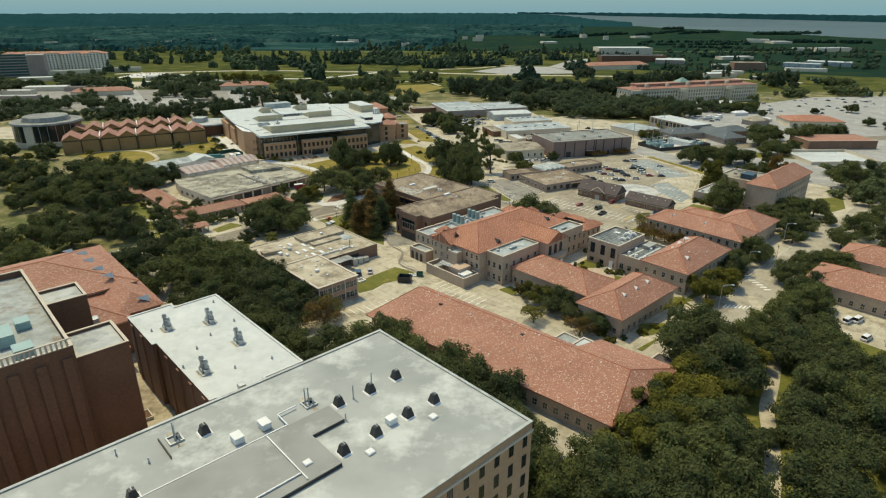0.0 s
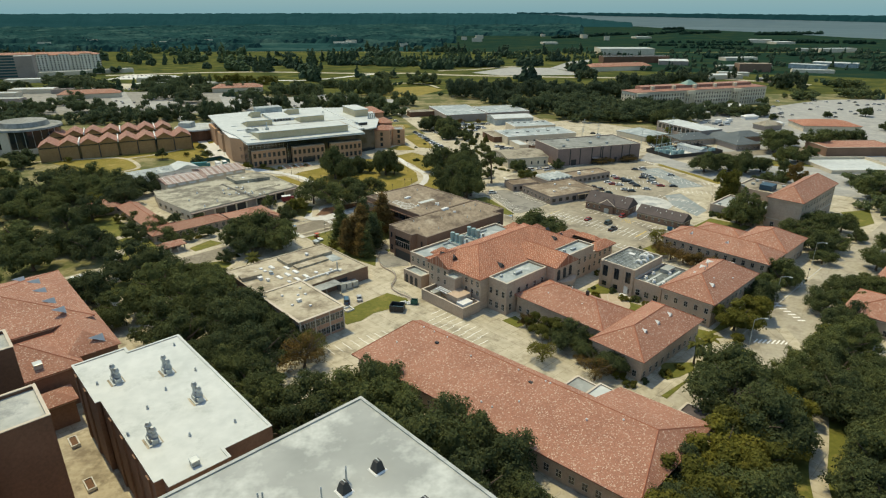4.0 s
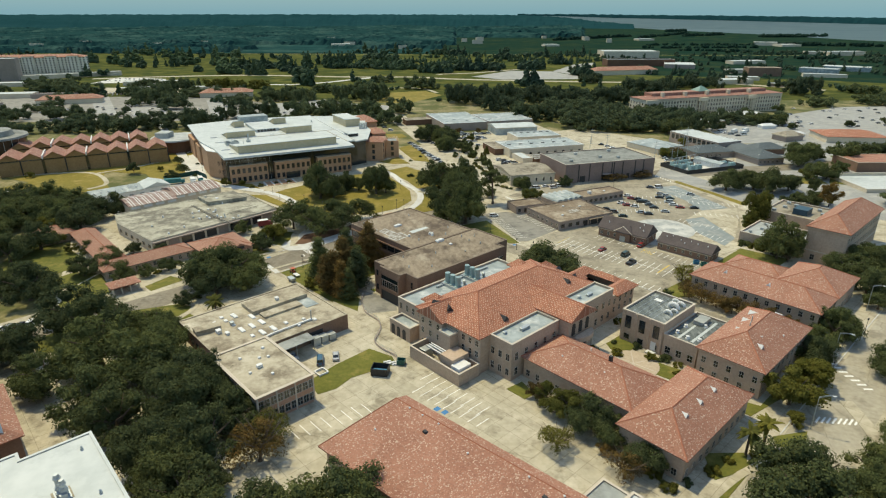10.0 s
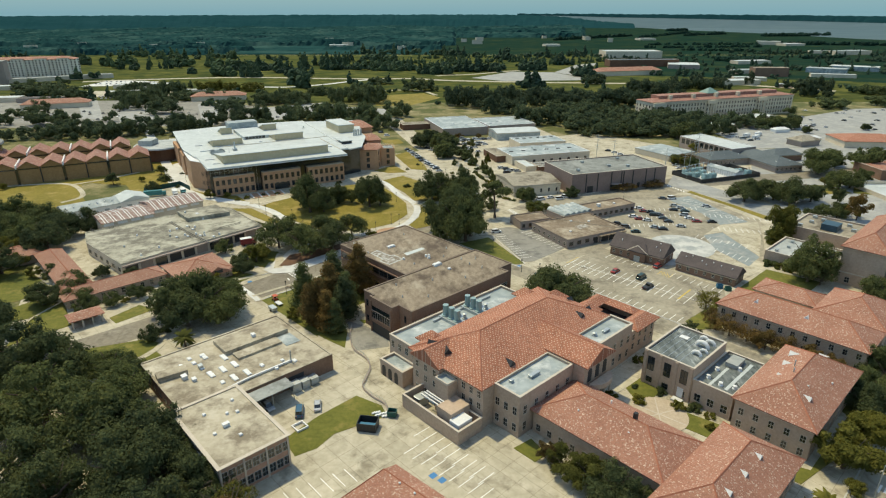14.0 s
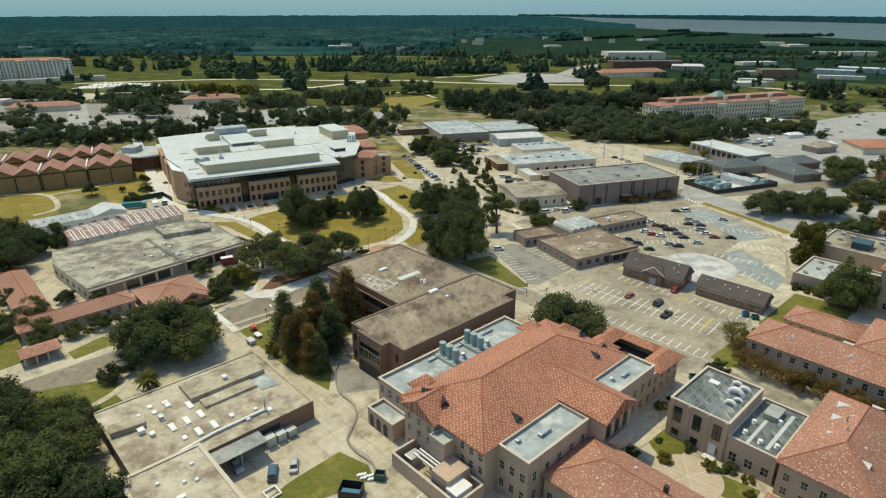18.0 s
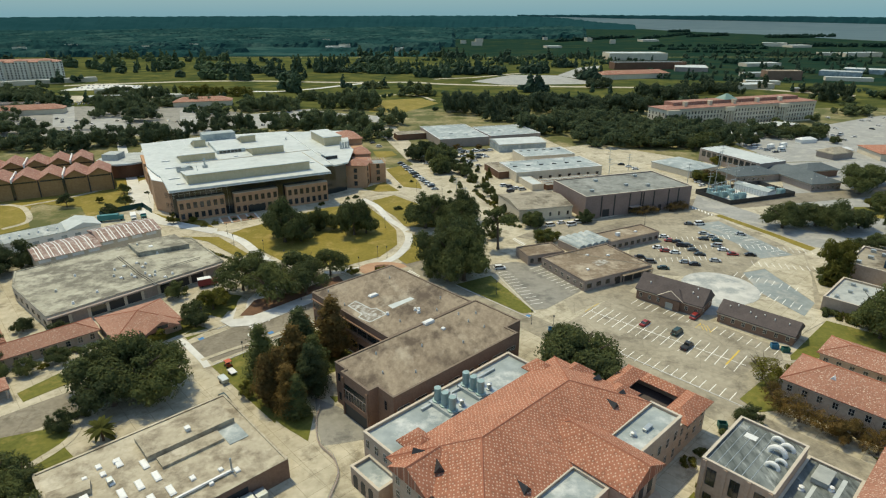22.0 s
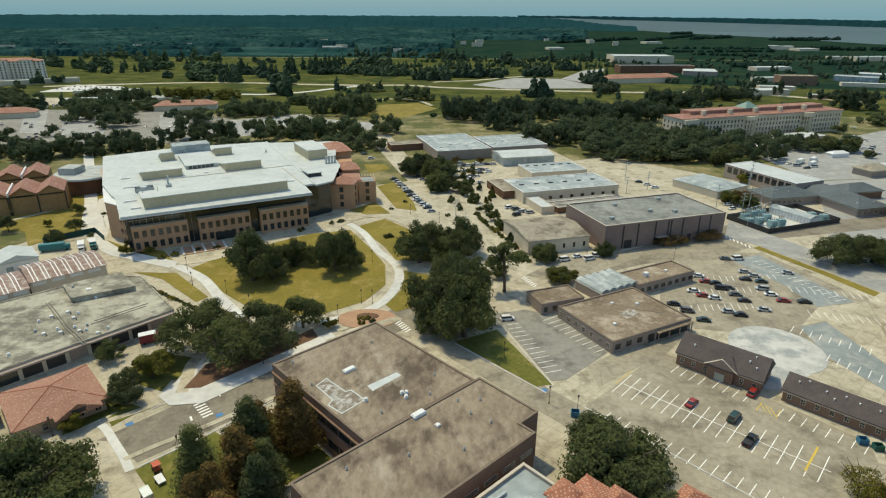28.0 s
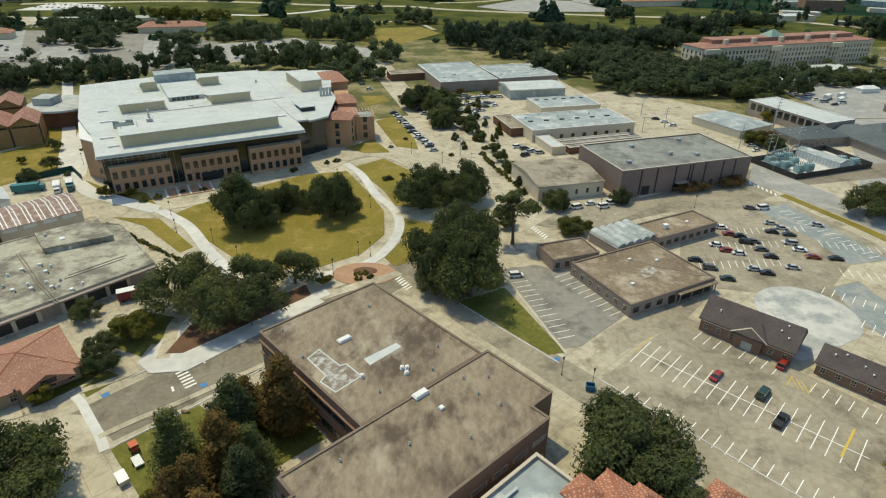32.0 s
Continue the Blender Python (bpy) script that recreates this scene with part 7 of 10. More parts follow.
saw(-264, 395.4, 8, "brown hall with a row of tiled sawtooth gables"); saw(-280, 430, 7, "brown hall with a row of tiled sawtooth gables")
RH = new("round_hall"); RH.matrix_world = pose(-299, 438, 0); tagged(RH, "round dark glass hall with a grey stepped roof", "building")
bm = bmesh.new(); cyl(bm, 0, 0, 3.6, 15.5, 22, n=40); part("drum", bm, DARKGLASS, RH)
bm = bmesh.new(); cyl(bm, 0, 0, 0, 3.595, 22.4, n=40); part("plinth", bm, CREAM, RH)
bm = bmesh.new(); cyl(bm, 0, 0, 15.6, 16.8, 23.6, 23.2, n=40); part("roof", bm, W_ROOF, RH)
bm = bmesh.new(); cyl(bm, 0, 0, 16.81, 20.0, 16, 14.5, n=32); part("lantern", bm, W_ROOF, RH)
for i in range(14):
    a = math.radians(180 + 13.5 * i); p = Vector((math.cos(a), math.sin(a))) * 22.0; n = Vector((-math.sin(a), math.cos(a))) * 0.12
    part("mullion", prism([tuple(p * 0.998 - n), tuple(p * 0.998 + n)][::-1] + [tuple(p * 1.008 - n), tuple(p * 1.008 + n)], 3.6, 15.5), METAL, RH)
part("entrance", boxes((-3, -22.9, 0, 3, -20, 15.4)), CREAM, RH)
RH2 = new("round_hall"); RH2.matrix_world = pose(-192, 476, 0); tagged(RH2, "small round hall with a pale overhanging roof", "building")
bm = bmesh.new(); cyl(bm, 0, 0, 0, 8, 14, n=32); part("drum", bm, DARK_BRICK, RH2)
bm = bmesh.new(); cyl(bm, 0, 0, 8.1, 9, 17, 16.6, n=32); part("roof", bm, MEMBRANE, RH2)
part("roof_house", boxes((-12, -6, 9.02, -3, 4, 12.5)), MEMBRANE, RH2)
# far blocks
TEALGLASS = plain("teal_curtain_glass", (0.03, 0.085, 0.092), 0.2, 0.0, 0.6)
F1 = xy_flat("glass_tower", -690, 890, 24, 92, 30, 31, GREY_WALL, MEMBRANE, "far pale block with dark glass fronts")
for z in range(8):
    part("glass_band", boxes((12, -0.2, 2 + 4 * z, 70, -0.003, 4.6 + 4 * z)), TEALGLASS, F1)
PALE_WALL = mottled("pale_wall", (0.70, 0.66, 0.57), (0.80, 0.76, 0.67), 1.0, 0.1, 0.85)
F2 = xy_hip("far_dormitory", -725, 1002, 20, 155, 30, 25, 4, PALE_WALL, SALMON, "far long cream block with a red roof")
for i in range(5):
    x = 6 + 31 * i
    part("bay", boxes((x, -5, 0, x + 15, 0.797, 27)), PALE_WALL, F2); part("bay_roof", hip(x - 0.8, -5.8, x + 15.8, 10, 27.3, 3.2), SALMON, F2)
    for z in range(7):
        window_row(F2, (x, -5), (x + 15, -5), 2 + 3.5 * z, 3, 2.0, 2.0, TRIM); window_row(F2, (x + 15.2, 0.8), (x + 30.8, 0.8), 2 + 3.5 * z, 3, 2.0, 2.0, TRIM)
F3 = xy_flat("far_terrace", -624, 930, 36, 148, 16, 6, CREAM, WHITE_ROOF, "far low white terrace")
F4 = xy_hip("far_pavilion", -432, 690, 20, 64, 18, 5, 4, CREAM, SALMON, "far low pavilion with a red roof")
F5 = xy_hip("far_pavilion", -282, 752, 15, 60, 20, 5, 4, CREAM, SALMON, "far low pavilion with a red roof")
F6 = xy_flat("stadium", 352, 1420, 0, 122, 60, 14, CREAM, WHITE_ROOF, "far stadium stand with a bright white roof")
F7 = xy_flat("stadium_stand", 303, 1197, 4, 128, 30, 12, DARK_BRICK, DARKROOF, "far dark stadium stand")
F8 = xy_hip("far_pavilion", 237, 1022, 16, 116, 24, 7, 5, CREAM, SALMON, "far low pavilion with a red roof")
F9 = xy_flat("far_shed", 640, 700, 5, 70, 30, 16, CREAM, WHITE_ROOF, "far white hall with a flat roof")
for x, y, w, d, h in ((470, 1060, 120, 20, 6), (560, 1250, 90, 24, 6), (900, 1500, 120, 30, 9), (760, 980, 60, 26, 7), (380, 900, 70, 24, 6), (-520, 740, 60, 20, 5), (-620, 780, 90, 24, 6), (1000, 1900, 130, 40, 9), (-330, 1900, 110, 30, 8), (300, 1900, 90, 30, 8), (700, 2300, 120, 40, 9), (-700, 2300, 160, 40, 9), (-100, 2600, 150, 40, 9), (-1300, 2100, 160, 40, 10), (-1500, 2700, 180, 50, 10), (1200, 1250, 140, 50, 6)):
    xy_flat("far_shed", x, y, 12, w * (0.5 if y > 1500 else 0.8), d, h * (0.7 if y > 1500 else 1), CREAM, WHITE_ROOF if (x + y) % 3 else BLUE_ROOF, "far pale flat-roofed shed", parapet=0.1)
# ---- trees ----
def crown_mesh(name, seed, rx, rz, blobs, leaves, leaf, material, cone=False, core=0.82):
    """A crown of many small leaf clumps set over lumpy limbs of foliage, with gaps between them."""
    rng = np.random.default_rng(seed)
    c, r = [], []
    for i in range(blobs):
        a = rng.uniform(0, 2 * np.pi)
        if cone:
            h = (i + 0.5) / blobs
            q = rng.uniform(0.2, 0.75) * rx * (1.0 - h * h * 0.85)
            c.append((q * np.cos(a), q * np.sin(a), rz * 2 * h)); r.append(rx * (0.30 + 0.28 * (1 - h)) * rng.uniform(0.75, 1.1))
        else:
            if i % 3 == 0:
                q = rx * np.sqrt(rng.uniform(0.0, 1)) * 0.80
                dome = np.sqrt(max(0.05, 1 - (q / rx) ** 2))
                big = np.array((q * np.cos(a), q * np.sin(a), rz * (0.14 + 0.98 * dome * rng.uniform(0.12, 1.05)))); br = rx * rng.uniform(0.20, 0.36)
                c.append(tuple(big)); r.append(br)
            else:
                e = rng.normal(size=3); e[2] = abs(e[2]) * 0.8 - 0.25; e /= np.linalg.norm(e)
                c.append(tuple(big + e * br * rng.uniform(0.75, 1.1))); r.append(br * rng.uniform(0.3, 0.6))
    c, r = np.array(c), np.array(r)
    w = r ** 2 / np.sum(r ** 2)
    leaves, leaf = int(leaves * 2.05), leaf * 0.80
    k = rng.choice(blobs, size=leaves, p=w)
    d = rng.normal(size=(leaves, 3)); d /= np.linalg.norm(d, axis=1)[:, None]
    d[:, 2] = np.where(d[:, 2] < -0.35, -d[:, 2], d[:, 2])
    flat = np.array([1, 1, 0.8])
    p = c[k] + d * flat * r[k][:, None] * rng.uniform(0.74, 1.3, leaves)[:, None]
    dist = np.linalg.norm((p[:, None, :] - c[None]) / flat, axis=2) / r[None]
    keep = dist.min(axis=1) > 0.78
    p, d = p[keep], d[keep]
    n = d + np.array([0, 0, 0.25]) + rng.normal(scale=0.42, size=d.shape); n /= np.linalg.norm(n, axis=1)[:, None]
    t = np.cross(n, rng.normal(size=n.shape)); t /= np.linalg.norm(t, axis=1)[:, None]
    b = np.cross(n, t)
    s = leaf * rng.uniform(0.55, 1.25, len(p))[:, None]
    e = rng.uniform(0.5, 1.0, len(p))[:, None]
    tris = np.stack([p - t * s, p + t * s * 0.7 - b * s * e * 0.9 + n * s * 0.3, p + t * s * 0.6 + b * s * e - n * s * 0.2], axis=1).reshape(-1, 3)
    faces = [(3 * i, 3 * i + 1, 3 * i + 2) for i in range(len(p))]
    verts = tris.tolist()
    # shaded inner limbs of foliage
    ico = [(0, 0, 1), (0.89, 0, 0.45), (0.28, 0.85, 0.45), (-0.72, 0.53, 0.45), (-0.72, -0.53, 0.45), (0.28, -0.85, 0.45), (0.72, 0.53, -0.45), (-0.28, 0.85, -0.45), (-0.89, 0, -0.45), (-0.28, -0.85, -0.45), (0.72, -0.53, -0.45), (0, 0, -1)]
    tri = [(0, 1, 2), (0, 2, 3), (0, 3, 4), (0, 4, 5), (0, 5, 1), (1, 6, 2), (2, 7, 3), (3, 8, 4), (4, 9, 5), (5, 10, 1), (2, 6, 7), (3, 7, 8), (4, 8, 9), (5, 9, 10), (1, 10, 6), (11, 7, 6), (11, 8, 7), (11, 9, 8), (11, 10, 9), (11, 6, 10)]
    for ci, ri in zip(c, r):
        o = len(verts)
        for q in ico:
            verts.append(tuple(ci + np.array(q) * flat * ri * core * rng.uniform(0.85, 1.05)))
        faces += [(a + o, b_ + o, c_ + o) for a, b_, c_ in tri]
    me = bpy.data.meshes.new(name); me.from_pydata(verts, [], faces); me.materials.append(material); me.update()
    return me


def trunk_mesh(name, seed, h, r, limbs, reach, lift):
    rng = random.Random(seed)
    bm = bmesh.new()

    def limb(p, q, r0, r1, n=7):
        d = (q - p).normalized(); s = d.orthogonal().normalized(); t = d.cross(s)
        lo = [bm.verts.new(p + (s * math.cos(2 * math.pi * i / n) + t * math.sin(2 * math.pi * i / n)) * r0) for i in range(n)]
        hi = [bm.verts.new(q + (s * math.cos(2 * math.pi * i / n) + t * math.sin(2 * math.pi * i / n)) * r1) for i in range(n)]
        for i in range(n):
            bm.faces.new((lo[i], lo[(i + 1) % n], hi[(i + 1) % n], hi[i]))
        bm.faces.new(hi)
    top = Vector((rng.uniform(-0.3, 0.3), rng.uniform(-0.3, 0.3), h))
    limb(Vector((0, 0, 0)), Vector((0, 0, h * 0.15)), r * 1.5, r); limb(Vector((0, 0, h * 0.15)), top, r, r * 0.7)
    for i in range(limbs):
        a = 2 * math.pi * i / limbs + rng.uniform(-0.3, 0.3)
        mid = top + Vector((math.cos(a) * reach * 0.5, math.sin(a) * reach * 0.5, lift * 0.6)); end = mid + Vector((math.cos(a + 0.3) * reach * 0.5, math.sin(a + 0.3) * reach * 0.5, lift * 0.5))
        limb(top - Vector((0, 0, r)), mid, r * 0.55, r * 0.35, 5); limb(mid, end, r * 0.35, r * 0.12, 5)
    me = bpy.data.meshes.new(name); bm.to_mesh(me); bm.free(); me.materials.append(BARK)
    return me


def tree(name, label, group, crown, trunk, lift):
    ob = new(name); tagged(ob, label, "tree", group)
    t = new("trunk", trunk); t.parent = ob
    c = new("crown", crown); c.parent = ob; c.location = (0, 0, lift)
    return ob


OAKS = [tree("oak_tree", "broad dark green live oak with a domed crown", "live oaks", crown_mesh("crown", 11 + i, 7.8, 6.4, 69, 5600, 0.335, OAK, core=0.7), trunk_mesh("trunk", i, 3.0, 0.55, 6, 5.0, 3.4), 0.8) for i in range(4)]
FAR_OAKS = [tree("oak_tree", "dark green live oak with a rounded crown", "live oaks", crown_mesh("crown", 15 + i, 7.6, 6.4, 60, 2300, 0.5, OAK), trunk_mesh("trunk", 4 + i, 3.0, 0.5, 5, 5.0, 3.4), 0.8) for i in range(3)]
LIGHTS = [tree("light_tree", "yellow-green broadleaf tree with a loose crown", "light green trees", crown_mesh("crown", 31 + i, 5.0, 5.2, 48, 3400, 0.29, LIGHT_LEAF), trunk_mesh("trunk", 9 + i, 2.4, 0.28, 5, 3.0, 2.4), 0.8) for i in range(2)]
AUTUMN = [tree("russet_tree", "small broadleaf tree turning rust brown", "russet trees", crown_mesh("crown", 35 + i, 4.6, 4.8, 42, 3000, 0.28, (RUSSET, LIGHT_LEAF)[i], core=0.7), trunk_mesh("trunk", 13 + i, 2.2, 0.22, 5, 2.8, 2.2), 0.6) for i in range(2)]
SPARSE = [tree("thin_tree", "thin-crowned tree with bare limbs showing", "thin trees", crown_mesh("crown", 41 + i, 6.0, 5.6, 54, 5200, 0.28, (OAK, LIGHT_LEAF)[i], core=0.5), trunk_mesh("trunk", 19 + i, 2.6, 0.3, 7, 5.0, 4.0), 1.4) for i in range(2)]
CONES = [tree("cypress_tree", "tall bushy cypress with russet and green foliage", "cypresses", crown_mesh("crown", 51 + i, 4.3, 6.6, 40, 4200, 0.28, (OAK, RUSSET, OAK, RUSSET)[i], cone=True, core=0.74), trunk_mesh("trunk", 29 + i, 3.0, 0.4, 4, 2.0, 2.0), 1.4) for i in range(4)]
SHRUBS = [tree("shrub", "rounded clipped green shrub", "shrubs", crown_mesh("crown", 61 + i, 1.5, 1.3, 36, 760, 0.19, (OAK, LIGHT_LEAF)[i]), trunk_mesh("trunk", 39 + i, 0.4, 0.1, 3, 0.6, 0.5), -0.3) for i in range(2)]
for ob in SHRUBS:
    bpy.data.objects.remove(ob.children[0] if ob.children[0].name.startswith("trunk") else ob.children[1])
BARE = [tree("bare_tree", "half-bare tree with pale limbs and thin olive leaves", "bare trees", crown_mesh("crown", 81 + i, 5.6, 5.4, 60, 2700, 0.28, (RUSSET, LIGHT_LEAF)[i], core=0.15), trunk_mesh("trunk", 59 + i, 2.6, 0.34, 11, 5.4, 5.0), 1.2) for i in range(2)]
PINES = [tree("pine_tree", "tall pine with a tufted open crown", "pines", crown_mesh("crown", 71, 4.4, 6.4, 34, 2600, 0.3, OAK, core=0.5), trunk_mesh("trunk", 49, 7.5, 0.32, 7, 3.2, 3.0), 4.6)]
USED = set()
TRNG = random.Random(5)


def plant(kinds, x, y, s=1.0, tall=1.0, z=0.0):
    ob = TRNG.choice(kinds)
    m = pose(x, y, z, 0, 0, TRNG.uniform(0, 360))
    if ob.name in USED:
        ob = copy_thing(ob, m)
    else:
        USED.add(ob.name); ob.matrix_world = m
    ob.scale = (s, s, s * tall)
    return ob


def plant_uv(kinds, a, b, s=1.0, tall=1.0):
    p = at(a, b)
    return plant(kinds, p.x, p.y, s, tall)


# oaks round the near blocks
for a, b, s in ((-88, 72, 1.3), (-100, 67, 1.25), (-75, 74, 1.15), (-114, 78, 1.2), (-60, 71, 0.95), (-120, 66, 1.05), (-236, 62, 1.3), (-222, 66, 1.3), (-207, 62, 1.35), (-193, 69, 1.3), (-180, 72, 1.25), (-168, 70, 1.2), (-200, 76, 1.0), (-214, 78, 0.9),
                (-176, 77, 1.05), (-186.5, 73, 1.0), (-167.5, 78, 0.85), (-172, 56, 1.1), (-186, 54, 1.1), (-204, 48, 1.0), (-225, 45, 1.0), (-158, 60, 1.0), (-268, 56, 1.2), (-283, 50, 0.95), (-300, 36, 1.2), (-270, 36, 1.1), (-340, 50, 1.3), (-360, 70, 1.2), (-380, 86, 1.2), (-372, 60, 1.3), (-395, 74, 1.2),
                (-233, 112, 1.4), (-226, 116, 1.15), (-239, 106, 1.15), (-230, 105, 1.0), (-276, 250, 1.2), (-272, 268, 1.15), (-279, 258, 1.0), (-268, 262, 1.0), (-283, 264, 0.9)):
    plant_uv(OAKS, a, b, s, 1.3 if b > 190 else 1.12)
for a, b, s, t in ((-304, 194, 1.15, 1.7), (-310.5, 198, 1.0, 1.55), (-300, 199.5, 0.8, 1.3), (-291, 221, 0.95, 2.0), (-296, 225, 0.9, 1.8), (-289, 226, 0.7, 1.5), (-307, 212, 0.45, 1.0), (-308.5, 206, 0.75, 1.6), (-309, 214, 0.7, 1.5), (-303, 218, 0.5, 1.7)):
    plant_uv(OAKS, a, b, s, t)
for a, b, s in ((-159, 201.5, 1.5), (-151, 197.5, 1.15), (-165.5, 205, 1.1)):
    plant_uv(OAKS, a, b, s, 0.95)
# oaks to the side of the street
for a, b, s in ((-40, 78, 1.1), (-28, 88, 1.15), (-14, 118, 1.1), (-44, 136, 1.25), (-54, 143, 1.35), (-57, 153, 1.15), (-12, 136, 1.1), (-22, 152, 1.1), (-8, 152, 1.1), (-28, 166, 1.0), (-12, 168, 1.1), (-52, 74, 0.9), (-31, 106, 1.05), (-28.5, 113, 0.75), (-38, 110, 1.05), (-36.5, 118, 0.85), (-23, 131, 0.95), (-39.5, 142, 0.8), (-46, 160, 0.85), (-48, 168, 0.8), (-33, 180, 0.8), (-26, 122.5, 0.35), (-64, 78, 0.95), (-48, 101, 0.7), (-51, 112, 0.8), (-45, 84, 1.0), (-41, 100, 0.95), (-24, 148, 1.0), (-30, 172, 0.9), (-16, 78, 1.1), (-2, 92, 1.1), (4, 110, 1.1), (0, 130, 1.1),
                (-10, 186, 1.1), (-42, 202, 0.8), (-46, 213, 0.8), (-56, 218, 0.75), (-44, 240, 0.8), (-72, 229, 0.9), (-72, 236, 0.7), (-54, 234, 0.75), (-84, 285, 0.95), (-80, 297, 1.0), (-74, 308, 0.8), (-70, 280, 0.8), (-68, 262, 0.6), (-52, 270, 0.8), (-52, 290, 0.9), (-50, 310, 0.9), (-48, 330, 0.9), (-40, 285, 0.9), (-66, 300, 0.5), (-60, 60, 1.0), (-76, 62, 0.8)):
    plant_uv(OAKS, a, b, s, 1.1)
for a, b, s in ((-69.5, 184, 1.4), (-70, 196, 1.2), (-66, 176, 0.5), (-47, 196, 0.9), (-46, 150, 1.0), (-263.5, 145, 1.15), (-267, 148, 0.8), (-70, 190, 0.8), (-104, 139, 1.0), (-44, 93, 1.6), (-46, 108, 1.55), (-47, 122, 1.6), (-50, 132, 1.35), (-40, 127, 1.3), (-43, 118, 1.4), (-38.5, 134, 1.0), (-43, 152, 1.1), (-255, 195, 0.5), (-248, 257, 0.7), (-362, 168, 0.6), (-358, 176, 0.4), (-44, 222, 1.1), (-44, 228, 1.0), (-50, 222, 0.8)):
    plant_uv(LIGHTS, a, b, s)
for a, b, s in ((-271, 159, 1.5), (-275, 167, 1.3), (-257, 163, 1.5), (-251.8, 173.3, 1.4), (-261, 189, 1.2), (-263, 177, 1.4), (-265, 168, 1.0)):
    plant_uv(SPARSE[:1], a, b, s)
for a, b, s in ((-141.5, 76.5, 1.15), (-146, 81, 0.9), (-99, 127, 0.75), (-123.5, 235.5, 0.78), (-84, 130.5, 0.8)):
    plant_uv(BARE, a, b, s)
for a, b, s in ((-210, 82, 0.8), (-276, 268, 1.0), (-310, 160, 0.4), (-395, 150, 0.7), (-405, 160, 0.7)):
    plant_uv(SPARSE, a, b, s)
plant_uv(LIGHTS[:1], -132.5, 321, 1.45, 1.65); plant_uv(LIGHTS[1:], -129, 317.5, 0.9, 1.0)
plant_uv(SPARSE[:1], -107.5, 283.5, 1.4, 1.4); plant_uv(SPARSE[:1], -110, 287.5, 1.0, 1.3); plant_uv(SPARSE[:1], -103.5, 284, 0.9, 1.2)
for a, b in ((-123.5, 289), (-121, 289.4), (-118.5, 289.2), (-131, 314.5), (-130, 316), (-133, 316.5), (-116, 289)):
    plant_uv(SHRUBS, a, b, 1.5, 1.2)
for a, b, s in ((-214, 138, 1.1), (-214, 149, 1.15), (-213, 159, 1.2), (-207, 143, 1.15), (-203, 137, 1.0), (-197, 135.5, 0.9), (-219, 154, 0.8), (-200, 144, 0.95), (-203.4, 134, 0.95), (-194.5, 136.5, 0.75), (-204.5, 148, 0.9)):
    plant_uv(CONES, a, b, s * 1.12, 0.9)
for a, b, s, t in ((-235.6, 254.4, 1.65, 0.95), (-104, 288, 1.1, 1.0)):
    plant_uv(PINES, a, b, s, t)
for a, b, s in ((-111, 287, 0.5), (-133, 322, 0.42), (-228, 275.6, 0.55), (-231, 310, 0.5), (-245, 290, 0.55), (-224, 150, 0.4), (-228.8, 93.2, 0.42), (-246, 262, 0.5), (-283, 86, 0.7), (-272, 84, 0.6), (-262, 100, 0.45), (-262, 92, 0.4), (-256, 136, 0.5), (-262, 138, 0.5), (-276, 104, 0.5), (-281, 140, 0.5), (-118, 213, 0.45), (-278, 75, 0.7), (-263, 84, 0.55), (-300, 82, 0.5), (-290, 96, 0.4)):
    plant_uv(OAKS, a, b, s, 1.2)
for a, b, s, t in ((-223, 222, 1.3, 1.5), (-229, 223, 1.3, 1.75), (-237, 221, 1.15, 1.5), (-233, 230, 1.25, 2.0), (-247, 242, 0.85, 1.9), (-242, 237, 0.7, 1.8), (-226, 228, 0.95, 1.6), (-240, 229, 0.8, 1.5), (-231, 217, 0.8, 1.2)):
    plant_uv(OAKS, a, b, s, t)
for a, b, s in ((-231, 44, 0.75), (-137.5, 59, 1.1), (-147, 59, 1.0), (-141, 64.5, 0.6), (-157, 57, 0.9)):
    plant_uv(OAKS, a, b, s, 1.1)
for a, b, s in ((-98, 139.6, 0.78), (-93, 138.6, 0.66), (-82.5, 136, 0.62), (-150, 68, 1.15), (-128, 57, 1.0), (-116, 57, 0.9), (-156, 78, 0.9), (-111, 75, 1.3), (-99, 76, 1.2), (-88, 81, 1.25), (-76, 83, 1.1), (-24, 96, 1.1), (-12, 106, 1.1), (-20, 128, 1.1), (-22, 140, 1.1), (-14, 144, 1.1), (-30, 158, 1.0), (-20, 162, 1.0), (-34, 96, 1.1), (-28, 78, 1.1)):
    plant_uv(OAKS, a, b, s, 1.12)
for a, b, s in ((-110, 138.8, 0.9), (-114.5, 139, 0.6), (-91, 134.5, 0.5), (-118, 238, 0.8), (-255, 124, 0.7), (-211, 131.5, 0.55)):
    plant_uv(AUTUMN, a, b, s, 1.05)
for a, b in ((-116, 185), (-116, 178), (-112, 173), (-104, 178), (-101, 180), (-97, 180), (-120, 205), (-121, 195), (-122, 190), (-95, 176), (-80, 136), (-74, 139), (-72, 146), (-71, 152), (-76, 134.6), (-68, 158), (-110, 180.6), (-118, 170), (-120, 164), (-231, 98), (-262, 96), (-265, 105), (-262, 116), (-250, 112), (-250, 105), (-268, 86)):
    plant_uv(SHRUBS, a, b, TRNG.uniform(0.7, 1.4))
